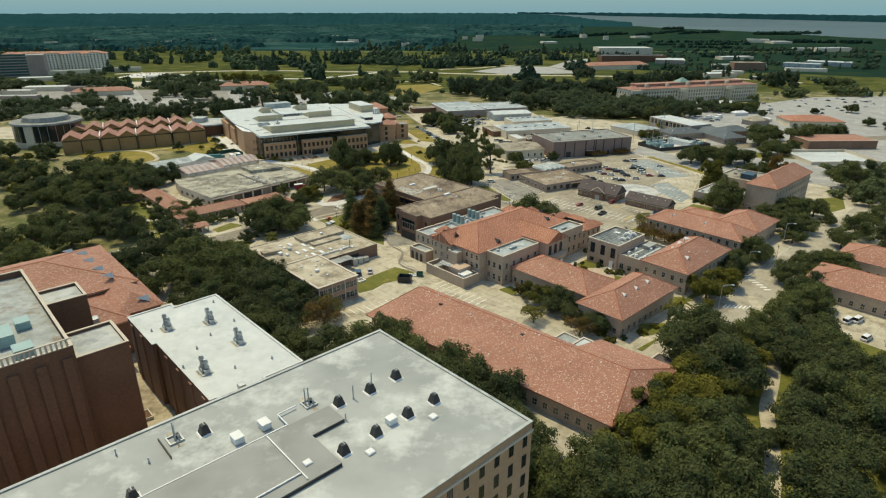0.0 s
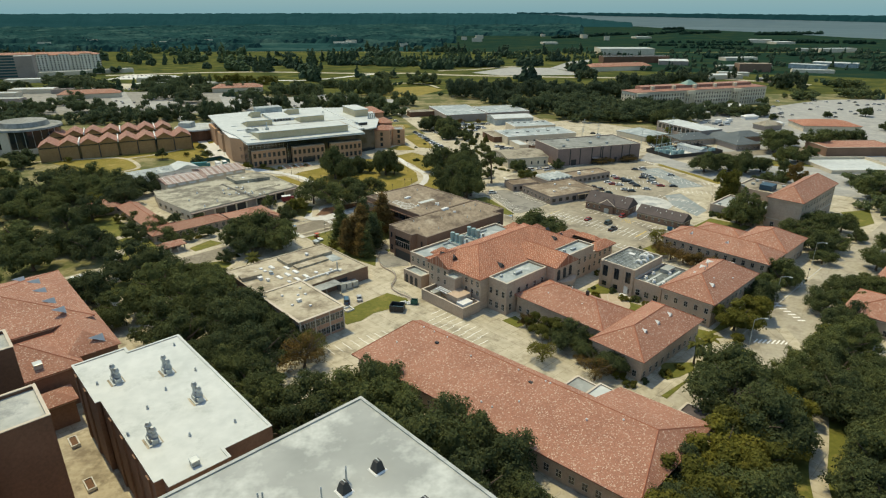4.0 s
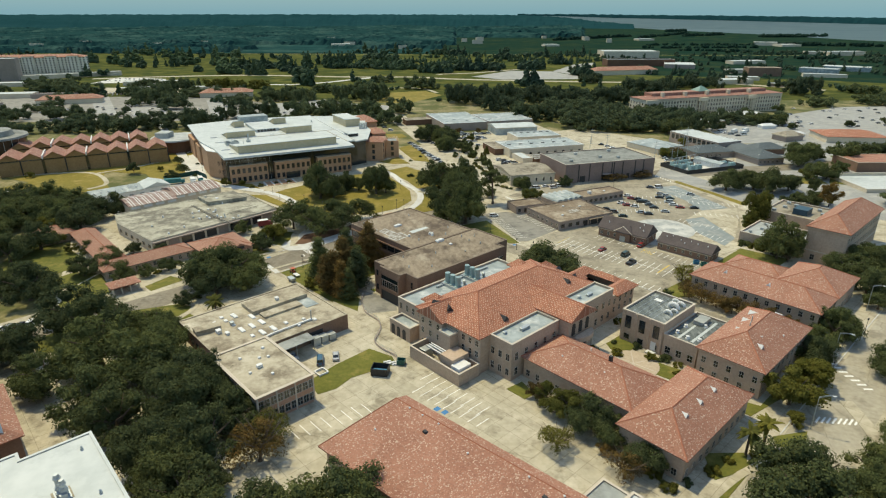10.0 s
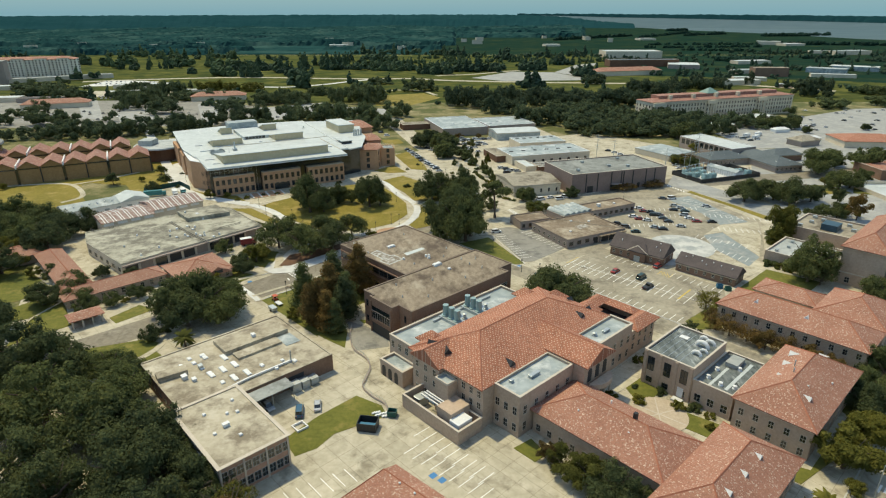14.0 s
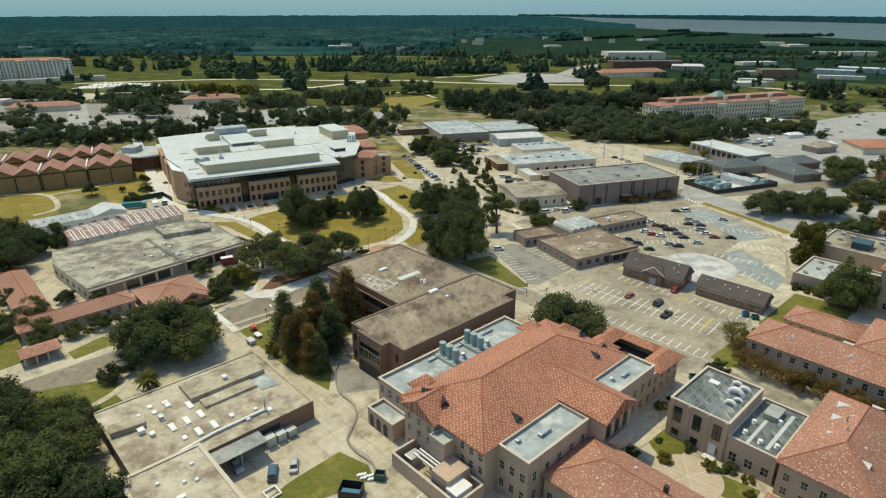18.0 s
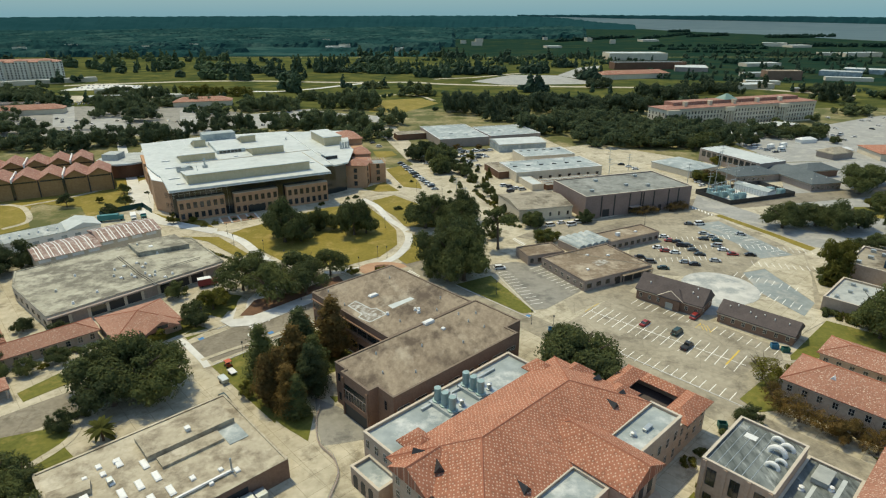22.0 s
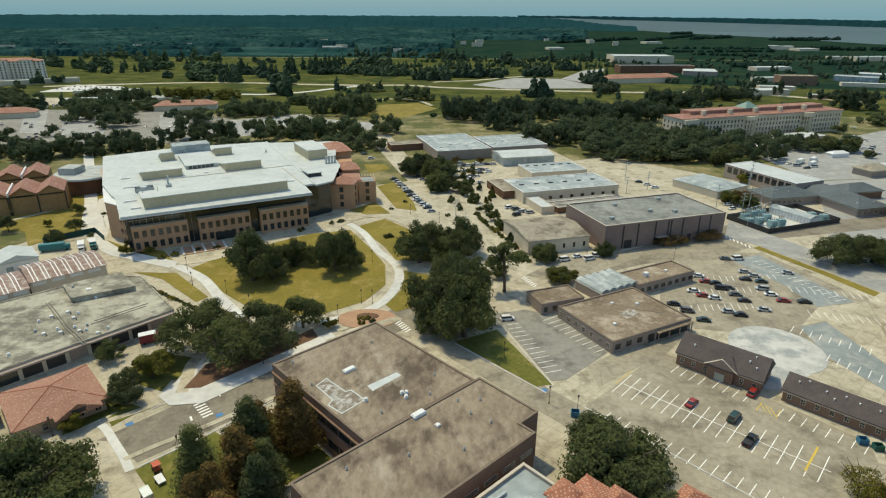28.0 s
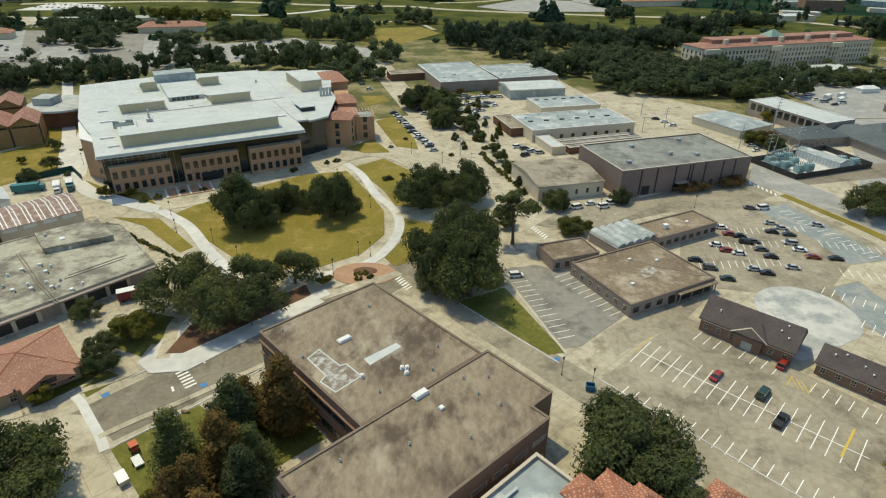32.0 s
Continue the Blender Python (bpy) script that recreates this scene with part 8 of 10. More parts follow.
for x, y in ((-108, 375), (-104, 378), (-97, 384), (-90, 386), (-80, 396), (-60, 408), (-48, 418), (-44, 420), (-20, 400), (-14, 404), (-130, 392), (-132, 402), (-138, 412), (-146, 424), (-152, 436), (-140, 404), (22, 440), (26, 430), (18, 452), (14, 466), (24, 420), (30, 410), (-150, 400), (-160, 430), (-22, 440), (-16, 452), (6, 430)):
    plant(SHRUBS, x, y, TRNG.uniform(0.8, 1.5))
for i in range(22):
    plant(SHRUBS, -112 + 1.6 * i, 356 - 1.15 * i + TRNG.uniform(-0.4, 0.4), TRNG.uniform(0.5, 0.8))
for a, b, s in ((-43, 184, 0.95), (-40, 175, 1.0), (-41, 193, 0.95), (-47, 206, 0.75), (-49, 225, 0.75), (-49, 241, 0.75), (-36, 161, 1.0), (-72.5, 210, 0.75), (-74, 218, 0.7), (-74, 273, 0.9), (-85, 262, 0.9)):
    plant_uv(OAKS, a, b, s, 1.12)
for a, b, s in ((-115, 223.8, 0.8), (-110.5, 223.2, 1.0), (-105.5, 223.6, 0.85), (-100, 222.8, 1.05), (-94.5, 223.4, 0.9), (-89, 223, 1.05), (-83, 223, 0.95), (-119, 229, 0.7)):
    plant_uv(BARE[:1] if b > 223.1 else AUTUMN[:1], a, b, s * 0.8, 1.0)
# palms
def palm(a, b, h, s):
    ob = thing("palm_tree", a, b, 0.1, label="palm with a tuft of long drooping fronds", category="tree", group="palms")
    bm = bmesh.new(); cyl(bm, 0, 0, 0, h, 0.32, 0.24, n=8); part("trunk", bm, BARK, ob)
    rng = random.Random(int(a * 7 + b)); bm = bmesh.new()
    for i in range(34):
        az = rng.uniform(0, 2 * math.pi); el = rng.uniform(-0.5, 1.2); ln = s * rng.uniform(0.8, 1.1)
        prev = None
        for k in range(6):
            t = k / 5; out = ln * t * math.cos(el * (1 - t * 0.5)); zz = h + ln * (t * math.sin(el) - 0.55 * t * t)
            wd = 0.42 * s / 2.6 * math.sin(math.pi * min(1, t * 0.85 + 0.12))
            c = Vector((math.cos(az) * out, math.sin(az) * out, zz)); sd_ = Vector((-math.sin(az), math.cos(az), 0)) * wd
            cur = (bm.verts.new(c + sd_ - Vector((0, 0, wd * 0.5))), bm.verts.new(c), bm.verts.new(c - sd_ - Vector((0, 0, wd * 0.5))))
            if prev:
                bm.faces.new((prev[0], prev[1], cur[1], cur[0])); bm.faces.new((prev[1], prev[2], cur[2], cur[1]))
            prev = cur
    part("fronds", bm, LIGHT_LEAF, ob)
palm(-69.3, 156.9, 6.5, 3.0); palm(-67.5, 162.0, 6.8, 3.2); palm(-217.3, 99.2, 3.6, 3.6)
# scattered trees farther off, kept off roofs and roads
FOOT = []
for o in list(scene.objects):
    if o.parent is None and o.type == "EMPTY" and o.children and o.get("category") not in ("tree", "road marking"):
        pts = [o.matrix_world @ c.matrix_local @ Vector(q) for c in o.children if c.type == "MESH" for q in c.bound_box]
        if pts:
            FOOT.append((min(p.x for p in pts), max(p.x for p in pts), min(p.y for p in pts), max(p.y for p in pts)))


FOOT += [(-262, -215, 352, 400), (-222, -140, 395, 545), (228, 300, 362, 412), (-390, -310, 620, 660), (-520, -425, 615, 720), (-260, -200, 610, 670), (-165, -140, 620, 660), (-420, -330, 455, 495), (-30, 10, 585, 700)]     # open lots and lanes


def clear(x, y, m=3):
    return not any(x0 - m < x < x1 + m and y0 - m < y < y1 + m for x0, x1, y0, y1 in FOOT)


FRNG = random.Random(17)
for (x0, x1), (y0, y1), n, sc in (((-250, -160), (255, 335), 22, 1.0), ((-310, -205), (215, 320), 30, 1.05), ((-190, -145), (200, 250), 8, 1.0), ((-330, -215), (330, 392), 24, 1.0), ((140, 190), (440, 500), 3, 0.8), ((205, 300), (290, 355), 8, 0.9), ((110, 200), (525, 600), 16, 0.95), ((-8, 14), (470, 525), 8, 0.9)):
    for i in range(n):
        x, y = FRNG.uniform(x0, x1), FRNG.uniform(y0, y1)
        if clear(x, y, 2):
            plant((FAR_OAKS if y > 330 else OAKS) if FRNG.random() < 0.8 else LIGHTS, x, y, sc * FRNG.uniform(0.7, 1.15), FRNG.uniform(0.95, 1.2))
for i in range(10):
    x, y = FRNG.uniform(222, 430), FRNG.uniform(505, 690)
    if clear(x, y, 3):
        plant(FAR_OAKS, x, y, FRNG.uniform(0.5, 0.85), 1.1)
for (x0, y0), (x1, y1), n in (((19.7, 433), (24.1, 416.4), 7), ((24.1, 416.4), (35, 386), 12), ((16, 524), (21, 448), 22), ((30, 380), (38, 372), 5)):
    for i in range(n):
        t = (i + 0.5) / n
        plant(SHRUBS, x0 + (x1 - x0) * t + FRNG.uniform(-0.5, 0.5), y0 + (y1 - y0) * t, FRNG.uniform(0.6, 1.1), FRNG.uniform(0.8, 1.4))
for x, y, sc in ((-16, 508, 1.0), (-8, 516, 1.1), (-2, 500, 1.0), (4, 490, 1.05), (0, 512, 1.0), (-14, 520, 0.9), (42.8, 373.5, 0.6), (69.3, 379.5, 0.45), (46, 374, 0.5)):
    plant(FAR_OAKS, x, y, sc, 1.15)
for x, y, sc, kind in ((157.5, 371.5, 1.15, OAKS), (166, 375, 1.05, OAKS), (182, 369, 1.3, OAKS), (174, 374, 1.05, OAKS), (192, 371, 0.85, OAKS), (236, 436, 1.35, OAKS), (228, 426, 1.45, OAKS), (263, 438, 1.3, FAR_OAKS), (283, 446, 1.2, FAR_OAKS), (300, 452, 1.1, FAR_OAKS), (250, 446, 0.9, FAR_OAKS),
                       (221, 394, 1.0, OAKS), (216, 399, 0.8, LIGHTS), (229, 397, 0.9, OAKS), (177, 345, 0.5, OAKS), (183, 345, 0.6, OAKS), (189, 344, 0.55, OAKS), (193, 349, 0.6, OAKS), (200, 345, 0.5, LIGHTS), (222, 312, 1.3, OAKS), (238, 324, 1.2, OAKS), (246, 412, 0.7, FAR_OAKS), (281, 582, 1.0, FAR_OAKS), (296, 580, 1.1, FAR_OAKS), (272, 586, 0.8, FAR_OAKS),
                       (-163, 302, 1.15, OAKS), (-173, 309, 1.2, OAKS), (-186, 317, 1.15, OAKS), (-167, 320, 1.05, OAKS), (-197, 330, 1.1, OAKS), (-181, 333, 1.0, OAKS), (-189, 405, 0.75, SPARSE), (-172, 429, 0.6, SPARSE), (-247, 396, 0.5, LIGHTS), (-152.5, 277, 0.6, AUTUMN), (-176, 412, 0.45, LIGHTS)):
    plant(kind, x, y, sc, 1.1)
plant(AUTUMN[:1], 196.5, 341, 1.15, 1.65); plant(OAKS, 204, 368, 0.42, 2.0)
for x, y, sc in ((97, 390.5, 0.75), (101, 391.8, 0.8), (105.5, 393.5, 0.7), (115, 396.5, 0.8), (119, 397.8, 0.85), (123, 399, 0.75), (21, 508, 0.9), (13, 540, 0.9), (28, 541, 0.8)):
    plant(BARE[:1] if y < 400 else AUTUMN, x, y, sc * 0.85, 0.8)
for x, y, sc in ((28, 424, 0.42), (26, 436, 0.4), (20, 452, 0.45), (17, 464, 0.5), (9, 486, 0.5), (30, 412, 0.4), (4, 500, 0.6), (0, 470, 0.5)):
    plant(FAR_OAKS, x, y, sc, 1.3)
plant(AUTUMN, 46, 353.5, 1.0, 0.85); plant(AUTUMN, 50, 355.5, 0.8, 0.85)
plant(AUTUMN, 158, 452, 1.2, 0.9); plant(AUTUMN, 152, 450, 1.0, 0.9)
for x, y in ((27, 452), (30, 462), (24, 476), (20, 488), (12, 440), (8, 452), (32, 472), (36, 404), (33, 396), (16, 500), (22, 520)):
    plant(SHRUBS, x, y, 1.3, 2.2)


def far_trees(name, n, region, size, seed, label, material=None, cone=0.0):
    """Thousands of far crowns in one mesh, each an uneven clump of small facets."""
    rng = np.random.default_rng(seed)
    verts, faces = [], []
    made = 0
    while made < n:
        x, y = region(rng)
        if not clear(x, y, 6):
            made += 1
            continue
        s = size * rng.uniform(0.6, 1.35); o = len(verts); made += 1
        k, tip = (5 if cone else 3), rng.uniform() < cone
        for j in range(k):
            cx, cy, cz = x + rng.uniform(-0.6, 0.6) * s, y + rng.uniform(-0.6, 0.6) * s, s * rng.uniform(0.25, 0.8)
            o = len(verts); rr = s * rng.uniform(0.34, 0.58)
            if not cone:
                cz *= 0.6
            if tip:
                cx, cy, cz, rr = x + (cx - x) * 0.25, y + (cy - y) * 0.25, s * (0.35 + 0.38 * j), s * (0.52 - 0.085 * j)
            for lat, m in ((-0.5, 5), (0.25, 6), (0.8, 4)):
                for q in range(m):
                    a = 2 * np.pi * (q + rng.uniform(-0.25, 0.25)) / m
                    rad = rr * np.sqrt(1 - lat * lat) * rng.uniform(0.75, 1.2)
                    verts.append((cx + rad * np.cos(a), cy + rad * np.sin(a), cz + rr * lat * rng.uniform(0.8, 1.2)))
            verts.append((cx, cy, cz + rr))
            for q in range(5):
                faces.append((o + q, o + (q + 1) % 5, o + 5 + (q + 1) % 6)); faces.append((o + q, o + 5 + (q + 1) % 6, o + 5 + q))
            for q in range(4):
                faces.append((o + 5 + q, o + 5 + (q + 1) % 6, o + 11 + q)); faces.append((o + 5 + (q + 1) % 6, o + 11 + (q + 1) % 4, o + 11 + q)); faces.append((o + 11 + q, o + 11 + (q + 1) % 4, o + 15))
        verts.append((x, y, 0)); t = len(verts) - 1
        verts.append((x + 0.4, y, s * 0.5)); verts.append((x - 0.4, y, s * 0.5)); faces.append((t, t + 1, t + 2))
    me = bpy.data.meshes.new(name); me.from_pydata(verts, [], faces); me.materials.append(material or HAZED_LEAF); me.update()
    return tagged(new(name, me), label, "trees", kind="stuff")


def leafy_belt(groups, seed, label, material=None):
    """Groups of middle-distance crowns (x, y, width, height), with small leaf clumps, joined into one mesh."""
    rng = np.random.default_rng(seed)
    arrs = []
    for k in range(4):
        me = crown_mesh("belt_crown", 200 + k, 7.0, 6.4, 26, 430, 0.72, HAZED_BELT_LEAF)
        arrs.append((np.array([tuple(q.co) for q in me.vertices]), np.array([tuple(q.vertices) for q in me.polygons])))
        bpy.data.meshes.remove(me)
    verts, faces, o = [], [], 0
    for x0, y0, wide, high in groups:
        n = max(1, round(wide / 10))
        for i in range(n):
            for row_ in range(1 if n < 2 else 2 if n < 6 else 3):
                x, y = x0 + (i + 0.5 - n / 2) * wide / n + rng.normal() * 1.5, y0 + row_ * 13 + rng.normal() * 2.5
                if not clear(x, y, 2):
                    continue
                v, f = arrs[rng.integers(4)]
                s_, a = (1.15 if n > 1 else wide / 15) * rng.uniform(0.8, 1.3), rng.uniform(0, 2 * np.pi)
                c, d, e = np.cos(a) * s_, np.sin(a) * s_, high / 10.5 * rng.uniform(0.75, 1.12)
                verts.append(np.stack([v[:, 0] * c - v[:, 1] * d + x, v[:, 0] * d + v[:, 1] * c + y, v[:, 2] * e], axis=1))
                faces.append(f + o); o += len(v)
    me = bpy.data.meshes.new("tree_belt"); me.from_pydata(np.concatenate(verts).tolist(), [], np.concatenate(faces).tolist()); me.materials.append(material or HAZED_BELT_LEAF); me.update()
    return tagged(new("tree_belt", me), label, "trees", kind="stuff")


leafy_belt([(-263, 535, 27, 18), (-251, 557, 26, 17), (-230, 557, 24, 16), (-206, 556, 31, 22), (-275, 664, 20, 16), (-201, 597, 9, 17), (-175, 605, 53, 19), (-219, 695, 21, 15), (-310, 540, 40, 15), (-350, 520, 40, 14), (-300, 560, 30, 14), (-390, 540, 40, 14), (-303, 624, 13, 13)], 21, "tall dark oaks behind the brown halls")
leafy_belt([(-102, 612, 84, 19), (-178, 722, 56, 18), (-146, 731, 10, 12), (-94, 734, 58, 22), (-43, 641, 19, 17), (-28, 840, 39, 19), (-8, 640, 26, 20), (-60, 575, 40, 15), (-20, 610, 22, 15), (-150, 560, 40, 12), (-149, 801, 26, 13)], 22, "tall dark oaks behind the white-roofed school")
leafy_belt([(-311, 694, 46, 22), (-321, 786, 39, 24), (-317, 845, 9, 16), (-89, 922, 30, 12), (-423, 763, 30, 18), (-290, 760, 40, 12), (-360, 770, 40, 14), (-470, 690, 40, 14), (-520, 650, 50, 14), (-440, 600, 50, 13), (-400, 650, 18, 12), (-480, 800, 60, 13), (-560, 760, 70, 14)], 29, "dark oaks round the far car park")
leafy_belt([(-283, 834, 48, 17), (-240, 836, 20, 14)], 30, "lighter green trees beside the far road", LIGHT_LEAF)
leafy_belt([(40, 703, 74, 26), (61, 658, 39, 21), (147, 703, 111, 22), (256, 800, 58, 22), (330, 850, 64, 19), (208, 915, 27, 17), (215, 1039, 29, 17), (414, 905, 14, 22), (460, 852, 33, 18), (439, 784, 36, 24), (90, 740, 60, 16), (200, 740, 60, 15), (120, 780, 40, 13)], 23, "thick belt of dark oaks behind the depots")
leafy_belt([(170, 548, 112, 18), (150, 566, 90, 17), (98, 597, 68, 20), (180, 590, 80, 17), (130, 630, 60, 17), (276, 580, 50, 14), (250, 596, 30, 12), (200, 572, 40, 17)], 25, "dark oak grove before the long cream hall")
leafy_belt([(380, 470, 40, 13), (430, 500, 40, 13), (480, 560, 40, 13), (540, 600, 50, 14), (380, 420, 50, 14), (470, 470, 40, 14), (560, 540, 40, 14), (300, 640, 14, 11), (330, 655, 14, 11), (400, 690, 30, 12), (470, 700, 40, 14), (560, 690, 50, 14), (620, 760, 60, 15), (520, 800, 40, 14)], 26, "dark oaks round the wide car park")
leafy_belt([(220, 280, 30, 13), (250, 300, 40, 13), (300, 320, 40, 13), (330, 350, 40, 13), (280, 345, 30, 12), (350, 390, 40, 13), (236, 330, 20, 11), (390, 380, 40, 13)], 27, "dark oaks by the tiled halls")
leafy_belt([(-330, 370, 40, 13), (-370, 385, 40, 13), (-400, 350, 40, 13), (-350, 330, 40, 13), (-310, 320, 30, 13), (-300, 350, 30, 12), (-320, 395, 20, 10)], 28, "dark oaks before the brown halls")


def wedge(d0, d1, spread=0.95, power=1.0, left=None, right=None):
    def pick(rng):
        d = d0 + (d1 - d0) * rng.uniform() ** power
        k = rng.uniform(-spread if left is None else left, spread if right is None else right)
        return k * d, d
    return pick


def clumped(pick, cells, seed, radius):
    rng0 = np.random.default_rng(seed)
    seeds = [pick(rng0) for _ in range(cells)]
    def choose(rng):
        x, y = seeds[rng.integers(cells)]
        return x + rng.normal() * radius * 1.6, y + rng.normal() * radius * 0.6
    return choose


# fields, far wood, river, far bank
FIELD = mottled("dry_field", (0.066, 0.078, 0.026), (0.134, 0.134, 0.044), 0.06, 0.012, 0.95, (0.048, 0.066, 0.027), 0.53, spec=0.0)
# bluish cast on this far grass stands in for haze
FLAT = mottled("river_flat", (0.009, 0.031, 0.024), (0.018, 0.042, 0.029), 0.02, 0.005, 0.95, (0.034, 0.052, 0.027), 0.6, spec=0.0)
WATER = mottled("river_water", (0.062, 0.106, 0.120), (0.086, 0.132, 0.143), 0.01, 0.002, 0.6, spec=0.08, bumpy=0.0)
# skyline woods: distance haze is painted in as blue-teal, the air stays clear
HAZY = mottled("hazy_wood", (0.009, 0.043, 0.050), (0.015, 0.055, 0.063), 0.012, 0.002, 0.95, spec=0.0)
# canopy and grove colours have the teal of haze mixed in
HAZED_CANOPY = mottled("far_wood_canopy", (0.008, 0.034, 0.036), (0.022, 0.068, 0.066), 0.022, 0.003, 0.95, (0.044, 0.094, 0.084), 0.60, spec=0.0, bumpy=0.0)
HAZED_WOOD = leaf_mat("far_wood_leaves", (0.014, 0.048, 0.040), (0.020, 0.060, 0.048), (0.030, 0.072, 0.052))


def row(*ends):
    def pick(rng):
        (x0, y0), (x1, y1) = ends[rng.integers(len(ends) // 2) * 2:][:2]
        t = rng.uniform()
        return x0 + (x1 - x0) * t + rng.normal() * 2, y0 + (y1 - y0) * t + rng.normal() * 3
    return pick


def canopy(name, d0, d1, k0, k1, step, seed, label, gaps=0.2):
    """A far wood as one uneven roof of crowns, with clearings; k is the sideways place as a share of the distance."""
    rng = np.random.default_rng(seed)
    rows_ = int(math.log(d1 / d0) / step)
    cols = int((k1 - k0) / (step * 0.8))
    d = d0 * np.exp(step * np.arange(rows_))[:, None] * np.ones((1, cols))
    k = (k0 + (k1 - k0) * np.arange(cols) / (cols - 1))[None, :] * np.ones((rows_, 1))
    d = d * (1 + rng.uniform(-0.4, 0.4, d.shape) * step); k = k + rng.uniform(-0.3, 0.3, k.shape) * step
    open_ = np.zeros(d.shape)
    for _ in range(26):                      # long clearings lying across the view
        c, q, wd, dp = rng.uniform(k0, k1), rng.uniform(0, rows_), rng.uniform(0.03, 0.16), rng.uniform(1.0, 3.5)
        open_ += np.exp(-((k - c) / wd) ** 2 - ((np.arange(rows_)[:, None] - q) / dp) ** 2)
    tall = 11 + 5 * np.sin(k * 37 + d * 0.004) * np.sin(d * 0.011 + k * 9)
    z = np.where(open_ > 1 - gaps, 0.6, tall * rng.uniform(0.55, 1.25, d.shape))
    z[0], z[:, 0], z[:, -1] = 0, 0, 0
    verts = np.stack([k * d, d, z + 0.2], axis=2).reshape(-1, 3).tolist()
    faces = [(r * cols + c, r * cols + c + 1, (r + 1) * cols + c + 1, (r + 1) * cols + c) for r in range(rows_ - 1) for c in range(cols - 1)]
    me = bpy.data.meshes.new(name); me.from_pydata(verts, [], faces); me.materials.append(HAZED_CANOPY); me.update()
    return tagged(new(name, me), label, "woodland", kind="stuff")


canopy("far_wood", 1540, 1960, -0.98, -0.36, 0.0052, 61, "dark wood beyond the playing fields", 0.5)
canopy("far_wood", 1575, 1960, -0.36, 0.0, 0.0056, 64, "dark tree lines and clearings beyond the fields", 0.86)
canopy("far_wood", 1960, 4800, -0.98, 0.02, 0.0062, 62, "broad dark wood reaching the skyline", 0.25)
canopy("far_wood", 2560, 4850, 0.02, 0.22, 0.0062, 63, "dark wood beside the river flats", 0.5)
far_trees("far_trees", 120, clumped(wedge(930, 1500, left=-0.85, right=-0.1), 40, 3, 11), 8.0, 1, "scattered dark trees on the far fields", cone=0.35)
far_trees("far_trees", 125, row((-809, 1376), (-681, 1262), (-655, 1261), (-577, 1183), (-636, 1303), (-538, 1219), (-694, 1509), (-612, 1422), (-520, 1238), (-461, 1218), (-435, 1217), (-362, 1162), (-360, 1054), (-335, 1040), (-762, 1481), (-686, 1508), (-733, 1305), (-679, 1262), (-559, 1346), (-522, 1346), (-516, 1447), (-446, 1418)), 10.5, 41, "dark oaks strung across the far fields", cone=0.3)
far_trees("far_trees", 210, row((-365, 1179), (-302, 1160), (-282, 1111), (-248, 1095), (-258, 1160), (-130, 1140), (-273, 1233), (-181, 1231), (-161, 1361), (-94, 1291), (-81, 1156), (-46, 1139), (-40, 1076), (15, 1061), (-240, 1592), (20, 1521), (-300, 1026), (-283, 1026), (-227, 1012), (-205, 999), (-197, 890), (-174, 871)), 9.5, 42, "dark oaks and cones along the far road", cone=0.4)
far_trees("far_trees", 150, row((4, 1491), (85, 1460), (4, 1106), (93, 1104), (110, 1380), (168, 1354), (136, 1135), (179, 1134), (214, 1243), (245, 1242), (206, 1030), (230, 1017), (103, 876), (128, 876), (178, 1403), (324, 1483), (0, 1120), (90, 1118)), 9.5, 43, "dark groves by the far car park", cone=0.3)
far_trees("far_trees", 90, clumped(wedge(650, 900, 0.9), 30, 2, 9), 5.6, 2, "small dark trees behind the campus", cone=0.2)
far_trees("far_trees", 420, clumped(wedge(1000, 1600, left=0.2, right=0.95), 60, 4, 22), 6.0, 5, "groves of dark trees near the stadium", cone=0.3)
far_trees("far_trees", 460, row((-215, 1185), (-60, 1195), (-150, 1230), (-30, 1300), (-30, 1190), (60, 1300), (-60, 1410), (330, 1460), (0, 1480), (420, 1500), (10, 1290), (230, 1330), (-120, 1130), (-60, 1125), (120, 1190), (330, 1330), (20, 1120), (110, 1150)), 5.6, 12, "rows of dark trees along the far fields", cone=0.6)
far_trees("far_trees", 150, row((-268, 1092), (-235, 1096), (-385, 1137), (-300, 1140), (-200, 1150), (-90, 1160)), 8.0, 14, "dark oak groves in the middle of the fields")
far_trees("far_trees", 260, row((560, 1320), (650, 1325), (770, 1400), (850, 1410), (560, 1340), (650, 1345), (620, 1960), (980, 1990), (560, 1800), (900, 1840), (620, 1700), (780, 1640)), 8.0, 15, "dark groves beyond the stadium", HAZED_WOOD)
far_trees("far_wood", 420, row((1330, 2690), (1640, 2730), (1300, 2640), (1500, 2660), (760, 2500), (1180, 3100), (400, 2300), (800, 2700), (1000, 2700), (1260, 2900), (1180, 3400), (1300, 3450), (980, 2000), (1300, 1900)), 12.0, 16, "far groves along the river flats", HAZED_WOOD)
sheet("field", [(-800, 740), (800, 740), (1300, 1500), (-1600, 1560)], 0.03, FIELD, "dry yellow-green playing fields", "field", uv=False)
sheet("lawn", [(-76, 763), (-73, 802), (-23, 822), (-2, 780), (-36, 716), (-71, 717)], 0.08, GRASS, "mown grass turned yellow in the sun", "lawn", uv=False)
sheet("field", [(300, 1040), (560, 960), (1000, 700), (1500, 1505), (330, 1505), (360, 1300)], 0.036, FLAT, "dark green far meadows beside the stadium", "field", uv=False)
